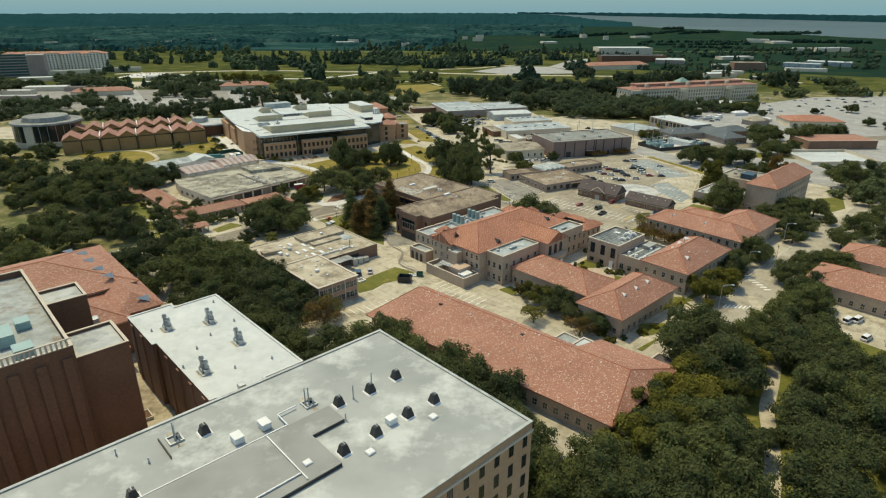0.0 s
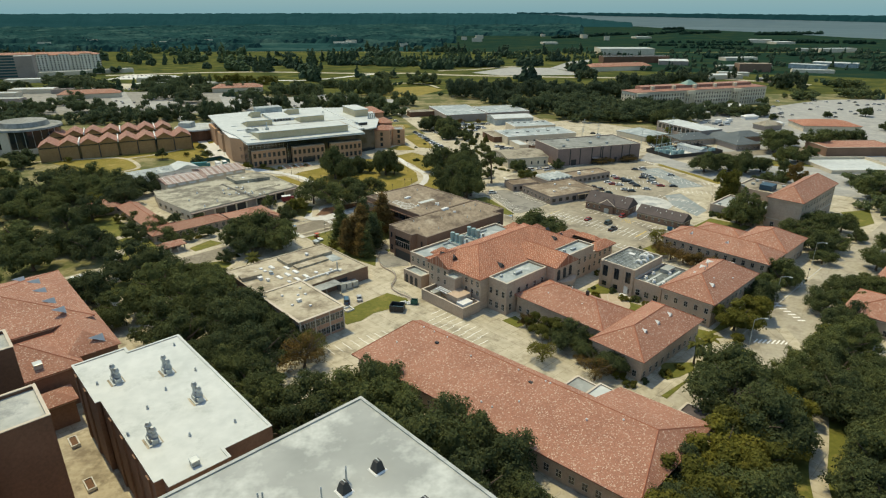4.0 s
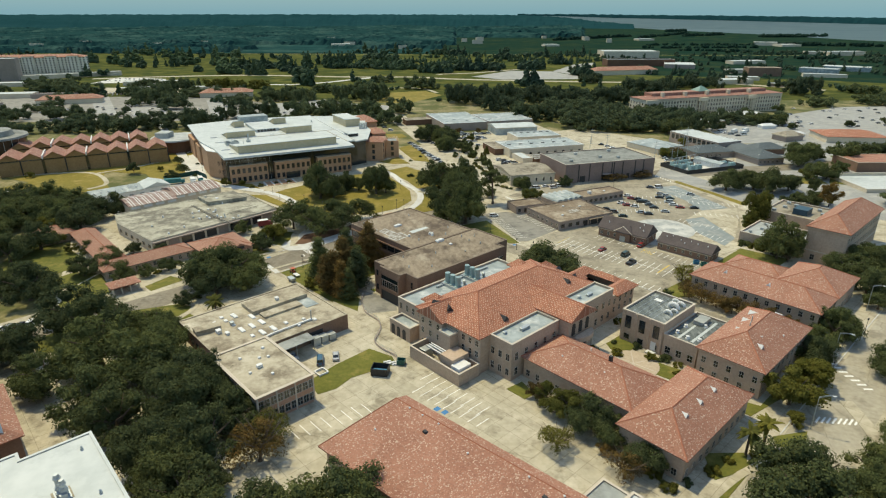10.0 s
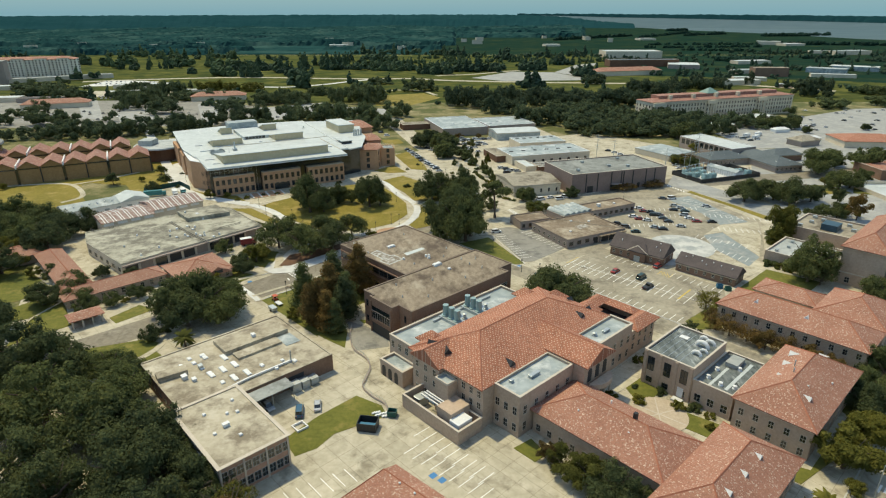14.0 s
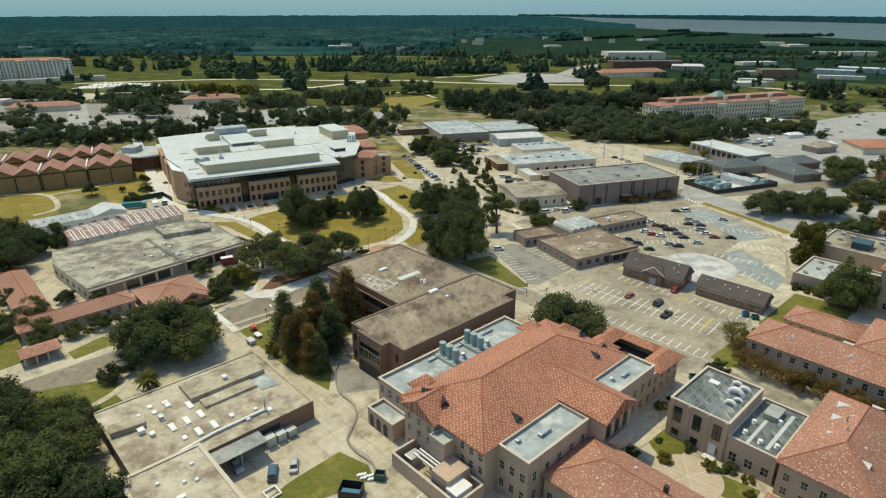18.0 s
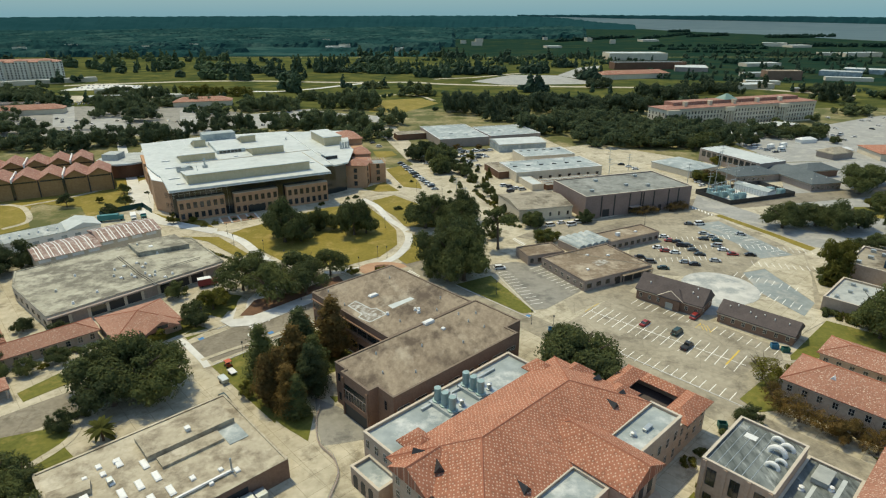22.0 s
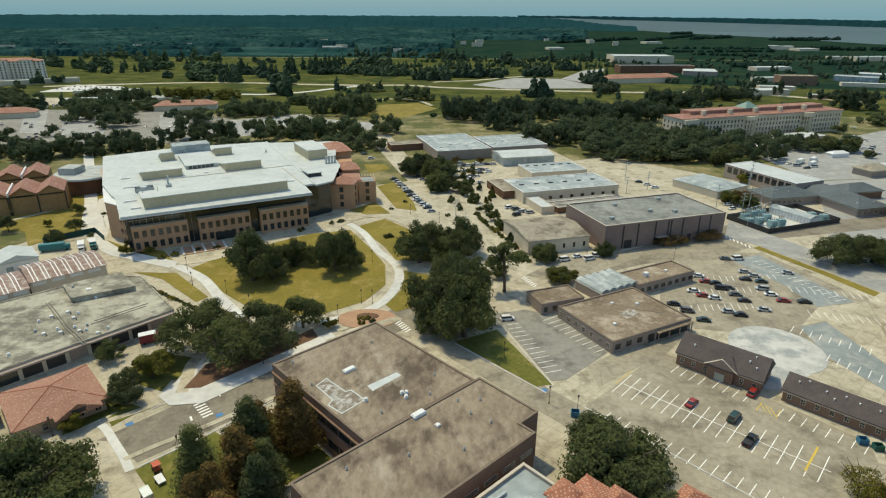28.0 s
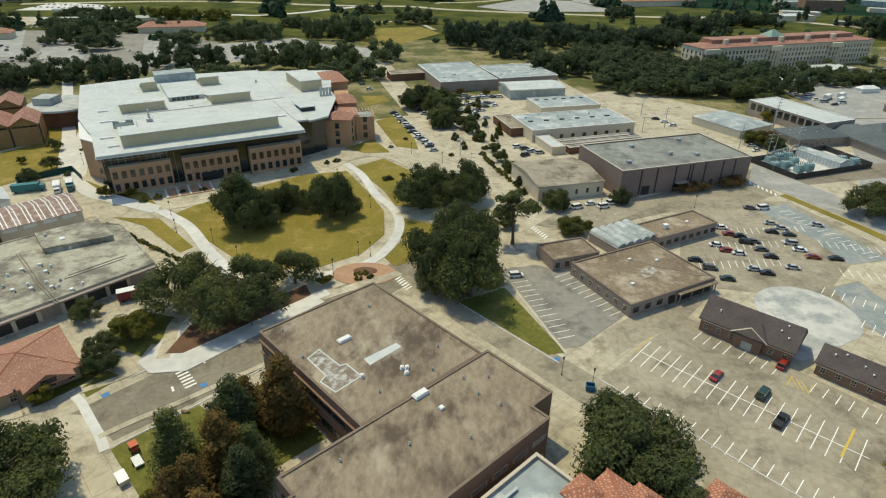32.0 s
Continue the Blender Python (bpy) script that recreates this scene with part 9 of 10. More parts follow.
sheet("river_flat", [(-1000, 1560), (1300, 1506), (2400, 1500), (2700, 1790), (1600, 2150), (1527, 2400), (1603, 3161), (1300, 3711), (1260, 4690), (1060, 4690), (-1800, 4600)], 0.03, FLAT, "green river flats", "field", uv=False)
sheet("water", [(1262, 4690), (1302, 3716), (1480, 3050), (1531, 2402), (1604, 2155), (2700, 1796), (4200, 2500), (3560, 3300), (2950, 3780), (2500, 4130), (2000, 4380)], 0.08, WATER, "broad dull grey river", "water", uv=False)
path("road", [(-520, 960), (-439, 991), (-350, 1014), (-273, 1017), (-168, 999), (-106, 994), (-45, 996), (4, 971), (73, 954), (158, 939), (281, 925), (369, 933), (491, 836)], 13, 0.10, CONCRETE, "far pale road across the fields", "road")
path("road", [(-420, 846), (-349, 866), (-276, 878), (-240, 890), (-206, 890), (-166, 918), (-137, 954), (-105, 987)], 9, 0.12, PALE_LOT, "far pale road across the fields", "road")
path("road", [(-130, 800), (-86, 840), (-50, 855), (-24, 841), (-8, 803)], 5, 0.11, CONCRETE, "far pale path", "road")
path("road", [(-10, 1036), (4, 1047), (50, 1064), (123, 1125), (160, 1135)], 9, 0.11, CONCRETE, "far pale road beside the car park", "road")
for pts, m in (([(44, 1005), (116, 1107), (183, 1093), (218, 997), (208, 971), (88, 961)], BLUE_LOT), ([(96, 822), (136, 859), (102, 746)], PALE_LOT), ([(184, 1093), (249, 1238), (300, 1286), (245, 1103), (216, 1024)], BLUE_LOT),
               ([(-339, 697), (-304, 710), (-268, 632), (-298, 627)], BLUE_LOT), ([(-404, 745), (-393, 764), (-316, 633), (-339, 638)], BLUE_LOT), ([(-266, 731), (-236, 736), (-207, 645), (-215, 609)], BLUE_LOT), ([(-490, 900), (-490, 985), (-410, 960), (-400, 915)], PALE_LOT),
               ([(-162, 622), (-192, 702), (-133, 741), (-112, 716), (-58, 693), (-54, 656), (-102, 666), (-148, 633)], BLUE_LOT), ([(-440, 790), (-300, 800), (-330, 850), (-470, 850)], CONCRETE)):
    sheet("car_park", pts, 0.09, m, "far car park among trees", "car park", uv=False)
for i in range(22):
    d = FRNG.uniform(1650, 2700); k = FRNG.uniform(-0.7, 0.3)
    xy_flat("far_house", k * d, d, FRNG.uniform(-15, 30), FRNG.uniform(14, 34), FRNG.uniform(9, 14), FRNG.uniform(9, 14), CREAM, WHITE_ROOF, "small far house among dark trees", parapet=0.3)
for x, y, rz, wd, dp, h, wall, roof, label in ((396, 1162, -18, 52, 60, 7, GREY_WALL, WHITE_ROOF, "far stand with a ribbed white roof"), (478, 1018, -4, 50, 22, 13, BROWN_BRICK, GRAVEL_ROOF, "far brown block with flat roof"), (597, 1090, -38, 56, 30, 7, BLUE_ROOF, BLUE_ROOF, "far pale blue shed"),
                                                (660, 1130, -38, 70, 34, 7, BLUE_ROOF, WHITE_ROOF, "far pale shed with a white roof"), (954, 1980, -24, 64, 40, 10, CREAM, WHITE_ROOF, "far white works hall"), (880, 1560, -10, 80, 30, 6, CREAM, BLUE_ROOF, "far pale low shed"), (560, 1010, -20, 60, 14, 5, CREAM, WHITE_ROOF, "far low white terrace"),
                                                (420, 960, -12, 44, 16, 5, CREAM, WHITE_ROOF, "far low white terrace"), (440, 880, -20, 40, 14, 4, GREY_WALL, BLUE_ROOF, "far pale low shed")):
    xy_flat("far_shed", x, y, rz, wd, dp, h, wall, roof, label, parapet=0.1)


for x, y, rz, wd, dp, h, wall, roof in ((-560, 700, 8, 70, 16, 5, CREAM, MEMBRANE), (-520, 665, 6, 60, 14, 4, GREY_WALL, GREY_ROOF), (-470, 742, 10, 46, 14, 5, GREY_WALL, SLATE), (-400, 800, 12, 60, 14, 5, CREAM, WHITE_ROOF), (-330, 822, 6, 40, 16, 4, CREAM, MEMBRANE), (-600, 850, 16, 90, 18, 5, CREAM, WHITE_ROOF), (-455, 560, 4, 40, 12, 4, CREAM, BLUE_ROOF), (-430, 872, 14, 70, 14, 5, CREAM, WHITE_ROOF)):
    xy_flat("far_shed", x, y, rz, wd, dp, h, wall, roof, "far low pale shed among trees and cars", parapet=0.1)
leafy_belt([(-500, 570, 60, 16), (-560, 600, 60, 16), (-400, 590, 40, 15), (-350, 600, 40, 15), (-345, 645, 30, 14), (-420, 700, 30, 14), (-520, 700, 40, 14), (-455, 660, 20, 14), (-590, 720, 60, 15), (-380, 830, 40, 14), (-520, 850, 60, 14), (-300, 720, 22, 14), (-260, 770, 30, 14), (-640, 800, 60, 15), (-430, 520, 50, 15), (-470, 480, 50, 15)], 31, "dark trees between the far car parks")


def bank(name, pts, seed, label, depth=500, material=None, rough=1.0):
    """A long low rise on the skyline along points of x, y and height."""
    rng = random.Random(seed); bm = bmesh.new(); prev = None
    for (x0, y0, h0), (x1, y1, h1) in zip(pts, pts[1:]):
        n = max(2, int(math.hypot(x1 - x0, y1 - y0) / 22))
        for i in range(n):
            t = i / n; x, y = x0 + (x1 - x0) * t, y0 + (y1 - y0) * t; z = (h0 + (h1 - h0) * t) * (1 + rough * rng.uniform(-0.035, 0.025))
            cur = [bm.verts.new((x * (1 - k * depth / 5000), y - k * depth, f * z)) for k, f in ((1.0, -0.02), (0.72, 0.30 + rough * rng.uniform(-0.05, 0.05)), (0.42, 0.62 + rough * rng.uniform(-0.05, 0.05)), (0.12, 0.93 + rough * rng.uniform(-0.02, 0.02)), (0.0, 1.0))]
            if prev:
                for k in range(4):
                    bm.faces.new((prev[k], cur[k], cur[k + 1], prev[k + 1]))
            prev = cur
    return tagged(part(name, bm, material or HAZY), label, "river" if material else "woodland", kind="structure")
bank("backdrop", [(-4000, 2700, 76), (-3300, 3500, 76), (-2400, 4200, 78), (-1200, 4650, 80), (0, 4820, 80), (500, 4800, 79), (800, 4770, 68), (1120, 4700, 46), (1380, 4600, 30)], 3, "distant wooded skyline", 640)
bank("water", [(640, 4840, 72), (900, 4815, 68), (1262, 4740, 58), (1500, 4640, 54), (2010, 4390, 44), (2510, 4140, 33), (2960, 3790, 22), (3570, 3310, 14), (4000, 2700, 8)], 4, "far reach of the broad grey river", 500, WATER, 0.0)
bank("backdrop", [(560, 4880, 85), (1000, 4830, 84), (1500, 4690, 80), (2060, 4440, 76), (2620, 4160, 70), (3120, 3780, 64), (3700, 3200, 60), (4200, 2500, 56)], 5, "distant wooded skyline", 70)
# ---- vehicles ----
TYRE = plain("tyre", (0.02, 0.02, 0.02), 0.8)
CARGLASS = plain("car_glass", (0.02, 0.025, 0.03), 0.08, 0.0, 0.9)
LAMP = plain("lamp_glass", (0.7, 0.7, 0.66), 0.2)
TAIL = plain("tail_glass", (0.35, 0.02, 0.02), 0.3)
def paint(name, c):
    return plain(name, c, 0.28, 0.1, 0.6)
PAINTS = {"white": paint("white_paint", (0.75, 0.76, 0.76)), "silver": paint("silver_paint", (0.42, 0.44, 0.45)), "black": paint("black_paint", (0.015, 0.016, 0.018)), "red": paint("red_paint", (0.30, 0.03, 0.025)),
          "blue": paint("blue_paint", (0.03, 0.10, 0.16)), "green": paint("green_paint", (0.02, 0.055, 0.05)), "grey": paint("grey_paint", (0.10, 0.105, 0.11))}
SHAPES = {"car": (4.5, 1.78, 0.80, 1.42, (-1.5, -0.75, 0.85, 1.7)), "van": (5.0, 1.95, 1.0, 1.95, (-2.2, -2.0, 1.1, 2.0)), "suv": (4.7, 1.9, 0.95, 1.72, (-2.1, -1.8, 0.8, 1.65)), "pickup": (5.6, 1.95, 1.0, 1.8, (-0.5, -0.25, 1.1, 1.8))}
PROTO = {}


def build_car(kind, colour, lamps):
    ln, wd, belt, roof, (b0, t0, t1, b1) = SHAPES[kind]
    ob = new("pickup_truck" if kind == "pickup" else "van" if kind == "van" else "car")
    tagged(ob, f"{colour} {'pickup truck' if kind == 'pickup' else kind} parked on the paving", "car", "parked cars")
    h, w = ln / 2, wd / 2
    bm = bmesh.new()
    prof = [(-h, 0.32), (-h - 0.02, 0.62), (-h + 0.12, belt - 0.04), (b0 - 0.05, belt), (b1 + 0.05, belt), (h - 0.25, belt - 0.12), (h, 0.6), (h - 0.03, 0.32), (h - 0.5, 0.22), (-h + 0.4, 0.22)]
    sides = []
    for y, sc in ((-w, 0.965), (-w * 0.9, 1.0), (w * 0.9, 1.0), (w, 0.965)):
        sides.append([bm.verts.new((x * sc, y, z if z < 0.5 else z - (0.05 if abs(y) == w else 0))) for x, z in prof])
    for s0, s1 in zip(sides, sides[1:]):
        for i in range(len(prof)):
            j = (i + 1) % len(prof)
            bm.faces.new((s0[i], s0[j], s1[j], s1[i]))
    bm.faces.new(sides[0]); bm.faces.new(sides[-1][::-1])
    bmesh.ops.recalc_face_normals(bm, faces=bm.faces)
    body = part("body", bm, PAINTS[colour], ob)
    bm = bmesh.new()
    lo = [bm.verts.new(p) for p in ((b0, -w * 0.9, belt - 0.03), (b1, -w * 0.9, belt - 0.03), (b1, w * 0.9, belt - 0.03), (b0, w * 0.9, belt - 0.03))]
    hi = [bm.verts.new(p) for p in ((t0, -w * 0.74, roof - 0.06), (t1, -w * 0.74, roof - 0.06), (t1, w * 0.74, roof - 0.06), (t0, w * 0.74, roof - 0.06))]
    for i in range(4):
        bm.faces.new((lo[i], lo[(i + 1) % 4], hi[(i + 1) % 4], hi[i]))
    bm.faces.new(hi)
    part("cabin_glass", bm, CARGLASS, ob)
    bm = bmesh.new()
    lo = [bm.verts.new(p) for p in ((t0 - 0.03, -w * 0.76, roof - 0.065), (t1 + 0.03, -w * 0.76, roof - 0.065), (t1 + 0.03, w * 0.76, roof - 0.065), (t0 - 0.03, w * 0.76, roof - 0.065))]
    hi = [bm.verts.new(p) for p in ((t0 + 0.12, -w * 0.66, roof), (t1 - 0.15, -w * 0.66, roof), (t1 - 0.15, w * 0.66, roof), (t0 + 0.12, w * 0.66, roof))]
    for i in range(4):
        bm.faces.new((lo[i], lo[(i + 1) % 4], hi[(i + 1) % 4], hi[i]))
    bm.faces.new(hi)
    part("roof", bm, PAINTS[colour], ob)
    if kind == "pickup":
        part("bed", boxes((-h + 0.15, -w * 0.8, belt - 0.02, b0 - 0.15, w * 0.8, belt + 0.012)), DARK, ob)
    def wheel(bm):
        n = 12
        for y0, y1, r in ((-0.11, 0.11, 0.33),):
            a = [bm.verts.new((r * math.cos(2 * math.pi * i / n), y0, r * math.sin(2 * math.pi * i / n))) for i in range(n)]; b = [bm.verts.new((r * math.cos(2 * math.pi * i / n), y1, r * math.sin(2 * math.pi * i / n))) for i in range(n)]
            bm.faces.new(a); bm.faces.new(b[::-1])
            for i in range(n):
                bm.faces.new((a[i - 1], b[i - 1], b[i], a[i]))
    for x in (-h * 0.62, h * 0.62):
        for y in (-w + 0.08, w - 0.08):
            share("wheel", shared("wheel", wheel, TYRE), ob, Matrix.Translation((x, y, 0.33)))
    for y in (-w * 0.68, w * 0.68) if lamps else ():
        share("headlight", shared("headlight", lambda bm: add_box(bm, -0.04, -0.16, -0.07, 0.04, 0.16, 0.07), LAMP), ob, Matrix.Translation((h - 0.02, y, 0.66)))
        share("tail_light", shared("tail_light", lambda bm: add_box(bm, -0.04, -0.13, -0.09, 0.04, 0.13, 0.09), TAIL), ob, Matrix.Translation((-h + 0.02, y, 0.7)))
    return ob


def car(kind, colour, x, y, heading, z=0.06):
    m = pose(x, y, z, 0, 0, heading)
    key = (kind, colour, y < 400)
    if key in PROTO:
        return copy_thing(PROTO[key], m)
    ob = build_car(*key); ob.matrix_world = m
    PROTO[key] = ob
    return ob


CRNG = random.Random(8)
COLS = ["white", "silver", "black", "grey", "black", "white", "silver", "red", "green", "grey"]
LOT = [(99, 359.2), (99.8, 354.2), (102.7, 352.7), (102.9, 348.3), (105.5, 348.9), (118.1, 363.1), (115.3, 356.3), (120, 359.4), (120.2, 354.4), (117.4, 348.1), (105.6, 343.4), (92, 346.1), (94, 342.4), (97.2, 340.6), (106.5, 338.6), (118.1, 343.5), (119.9, 338.7), (126.7, 337.9), (81.4, 335.8), (84.1, 330.9), (97.5, 330.6), (100.4, 328.3), (109.9, 331.9), (86.9, 324.7), (134.1, 362.2), (116.6, 376)]
for i, (x, y) in enumerate(LOT):
    car(CRNG.choice(("car", "car", "suv")), COLS[(i * 7 + i // 3) % 10] if i != 12 else "red", x, y, -12 + CRNG.choice((0, 180)) + CRNG.uniform(-3, 3))
car("van", "white", 121.5, 376.0, 10)
car("suv", "white", 24.2, 325.0, 10)
car("car", "red", 66.0, 281.0, 44); car("van", "green", 74.0, 275.2, 44); car("pickup", "black", 73.9, 267.0, 44); car("suv", "red", 83.6, 285.4, 44)
for i, (x, y) in enumerate(((57.6, 378), (62, 375.5), (66, 379), (52.0, 374.5))):
    car("van" if i else "car", "white", x, y, 22, 0.03)
for i in range(6):
    p = at(-249.5 + 0.6 * i, 44.5 + 2.7 * i); car(("car", "suv")[i % 2], ("white", "silver", "black")[i % 3], p.x, p.y, 90, 0.05)
for a, b, k, c in ((-166.9, 107.8, "van", "blue"), (-165.9, 112.3, "car", "silver"), (-174.6, 103.0, "pickup", "silver"), (-212.5, 126.0, "suv", "green")):
    p = at(a, b); car(k, c, p.x, p.y, GRID if k == "pickup" or b > 120 else 100, 0.04)
YARD = [(-44.5, 550), (-50.7, 563.8), (-19.2, 480.1), (-16.2, 472), (-13.6, 463.3), (-9.9, 456), (-7, 450), (-4, 444.6), (15.2, 538), (19, 534), (25.5, 538.2), (31.5, 536.8), (36.5, 536), (20.9, 517.1), (26.6, 512.9), (32, 515.8), (16.7, 506.9), (19.8, 499.3), (25.3, 490.4), (-11.1, 503), (-8.3, 497), (-4.1, 490), (-2.4, 482), (42, 436), (39.6, 431), (45, 421)]
YARD += [(8 + 3.1 * i, 527 + 1.0 * i + (i % 2) * 0.5) for i in range(9)] + [(9.5 + 3.0 * i, 514 + 1.0 * i) for i in range(8)] + [(12 + 3.0 * i, 500.5 + 1.0 * i) for i in range(5)] + [(-2 - 2.1 * i, 436 + 5.6 * i) for i in range(12)] + [(37 + 3.2 * i, 442.5 - 2.6 * i) for i in range(4)]
for i, (x, y) in enumerate(YARD):
    car(CRNG.choice(("car", "suv", "car")), ("white", "grey", "white", "silver", "black")[i % 5], x, y, 20 + CRNG.uniform(-8, 8), 0.05)
for i, (x, y) in enumerate(((230.5, 546.9), (231.7, 541), (233.7, 535), (236.8, 529), (243.5, 532.8), (226.4, 553.8), (291.4, 574.3), (303.7, 584), (313.9, 590.1), (323, 594.3), (299.1, 561.8), (152, 455.3), (150.4, 449.3), (149.7, 442.6), (157, 446.5), (118, 493), (121.1, 487.3), (123.4, 481.3))):
    car("van" if i in (0, 2, 4, 9) else "car", ("white", "white", "silver", "black")[i % 4], x, y, CRNG.uniform(-20, 30), 0.05)
for i in range(60):
    x, y = CRNG.uniform(255, 470), CRNG.uniform(560, 680)
    if clear(x, y, 2) and (y - 520) < (x - 200) * 1.0:
        car("car", ("white", "white", "silver", "black", "grey")[i % 5], x, y, 17 + CRNG.choice((0, 90)), 0.0)
for i in range(42):
    x, y = CRNG.uniform(-400, -140), CRNG.uniform(605, 690)
    if (y - 587) > (x + 353) * 0.18 + 4 and (y - 690) < (x + 430) * 0.12 - 4:
        car("car", ("white", "silver", "black", "grey")[i % 4], x, 6 * round(y / 6), 8 + CRNG.choice((90, 270)), 0.05)
for a, b, k in ((-31, 200, "van"), (-38, 191, "car"), (-24, 192, "suv"), (-29, 203, "van")):
    p = at(a, b); car(k, "white", p.x, p.y, GRID + 80, 0.03)

for i in range(22):
    car("car", ("white", "silver", "white", "grey")[i % 4], -484 + 7.4 * (i % 11) + CRNG.uniform(-1, 1), (958, 930)[i // 11] - 1.2 * (i % 11), 100 + CRNG.uniform(-4, 4), 0.1)
for i in range(42):
    car("car", ("white", "silver", "black", "grey", "white")[i % 5], -455 + 5.0 * (i % 23) + CRNG.uniform(-1, 1), (785, 770)[i // 23] + 0.5 * (i % 23), 100 + CRNG.uniform(-4, 4), 0.1)
# ---- street furniture ----
def lamp_post(a, b, h=6.0, uv=True):
    p = at(a, b) if uv else Vector((a, b, 0))
    m = pose(p.x, p.y, 0.05, 0, 0, GRID)
    if "lamp" in PROTO:
        return copy_thing(PROTO["lamp"], m)
    ob = new("street_lamp"); tagged(ob, "slim dark street lamp with a drum head", "street lamp", "street lamps")
    bm = bmesh.new(); cyl(bm, 0, 0, 0, 0.6, 0.16, 0.12, n=8); cyl(bm, 0, 0, 0.6, 4.6, 0.07, 0.05, n=8); part("pole", bm, DARK, ob)
    bm = bmesh.new(); cyl(bm, 0, 0, 4.6, 5.1, 0.2, 0.24, n=10); cyl(bm, 0, 0, 5.1, 5.25, 0.3, 0.1, n=10); part("lamp_head", bm, DARK, ob)
    ob.matrix_world = m; PROTO["lamp"] = ob
    return ob
for a, b in ((-229, 139), (-257.5, 139), (-250, 170), (-207, 222), (-258, 200), (-262, 212), (-300, 182), (-330, 180), (-255, 120), (-185, 214), (-178, 216), (-66, 205), (-66.5, 240)):
    lamp_post(a, b)
for x, y in ((-24, 372), (-20, 336), (-60, 332), (-86, 350), (-40, 398), (-4, 392), (-126, 384), (-150, 412), (60, 372), (96, 376), (2, 420), (-12, 432)):
    lamp_post(x, y, uv=False)
def arm_lamp(a, b, turn):
    m = thing("street_lamp", a, b, 0.05, GRID + turn, "tall pale street lamp with a long curved arm", "street lamp", "arm lamps")
    bm = bmesh.new(); cyl(bm, 0, 0, 0, 0.5, 0.2, 0.14, n=8); cyl(bm, 0, 0, 0.5, 9.0, 0.12, 0.08, n=8); part("pole", bm, METAL, m)
    pts = [(2.6 * k / 5, 9.0 + 0.9 * math.sin(math.pi * k / 10)) for k in range(6)]
    part("arm", boxes(*[(x0 - 0.02, -0.05, min(z0, z1) - 0.05, x1 + 0.02, 0.05, max(z0, z1) + 0.05) for (x0, z0), (x1, z1) in zip(pts, pts[1:])]), METAL, m)
    part("lamp_head", boxes((2.5, -0.16, 9.78, 3.4, 0.16, 9.98)), WHITE_METAL, m)
arm_lamp(-68.2, 214.6, 0); arm_lamp(-62.4, 177.4, 30); arm_lamp(-70.3, 258, 0)
def skip(a, b, w, d, h, colour, label, inner=None):
    ob = thing("skip" if w > 4 else "waste_bin", a, b, 0.02, GRID + 38, label, "waste container")
    part("body", ring([(0, 0), (w, 0), (w, d), (0, d)], 0.1, 0.15, h), colour, ob); part("floor", boxes((0.1, 0.1, 0.15, w - 0.1, d - 0.1, 0.25)), colour, ob)
    part("load", boxes((0.3, 0.3, 0.26, w - 0.3, d * 0.6, h * 0.6)), inner or DARK, ob)
    for i in range(5):
        part("rib", boxes((w * (i + 0.4) / 5, -0.08, 0.2, w * (i + 0.4) / 5 + 0.12, -0.003, h - 0.05)), colour, ob)
    return ob
BLUEPAINT, GREENPAINT = plain("blue_tarp", (0.03, 0.16, 0.26), 0.6), plain("green_bin", (0.02, 0.11, 0.09), 0.5)
skip(-151.5, 114, 4.6, 3.4, 2.3, DARK, "large black open skip holding a blue sheet", BLUEPAINT)
skip(-150.8, 122.5, 2.2, 1.8, 1.6, GREENPAINT, "green metal waste bin")
for a, b, c, lb in ((-127.5, 253.5, BLUEPAINT, "blue metal waste bin"), (-124.5, 253.5, GREENPAINT, "green metal waste bin"), (-122.4, 206.3, GREENPAINT, "green waste bin by the lane"), (-178, 213.5, BLUEPAINT, "small blue waste bin")):
    skip(a, b, 2.0, 1.6, 1.5, c, lb)
for a, b in ((-153.4, 120.5), (-152, 121.5)):
    ob = thing("junk_pile", a, b, 0.12, label="pile of pale scrap pieces on the grass", category="debris")
    for k in range(5):
        part("scrap", boxes((k * 0.4 - 1, (k % 3) * 0.5, 0, k * 0.4 - 0.5, (k % 3) * 0.5 + 0.9, 0.3 + 0.12 * (k % 3))), WHITE_METAL, ob)
ob = thing("slab_frame", -163.5, 103.5, 0.1, label="pale square frame beside the parked cars", category="frame")
part("frame", ring([(0, 0), (3, 0), (3, 3), (0, 3)], 0.3, 0, 0.5), WHITE_METAL, ob)
# trucks by the sheds
TEAL, MAROON = plain("teal_paint", (0.02, 0.16, 0.17), 0.45), plain("maroon_paint", (0.20, 0.02, 0.03), 0.4)
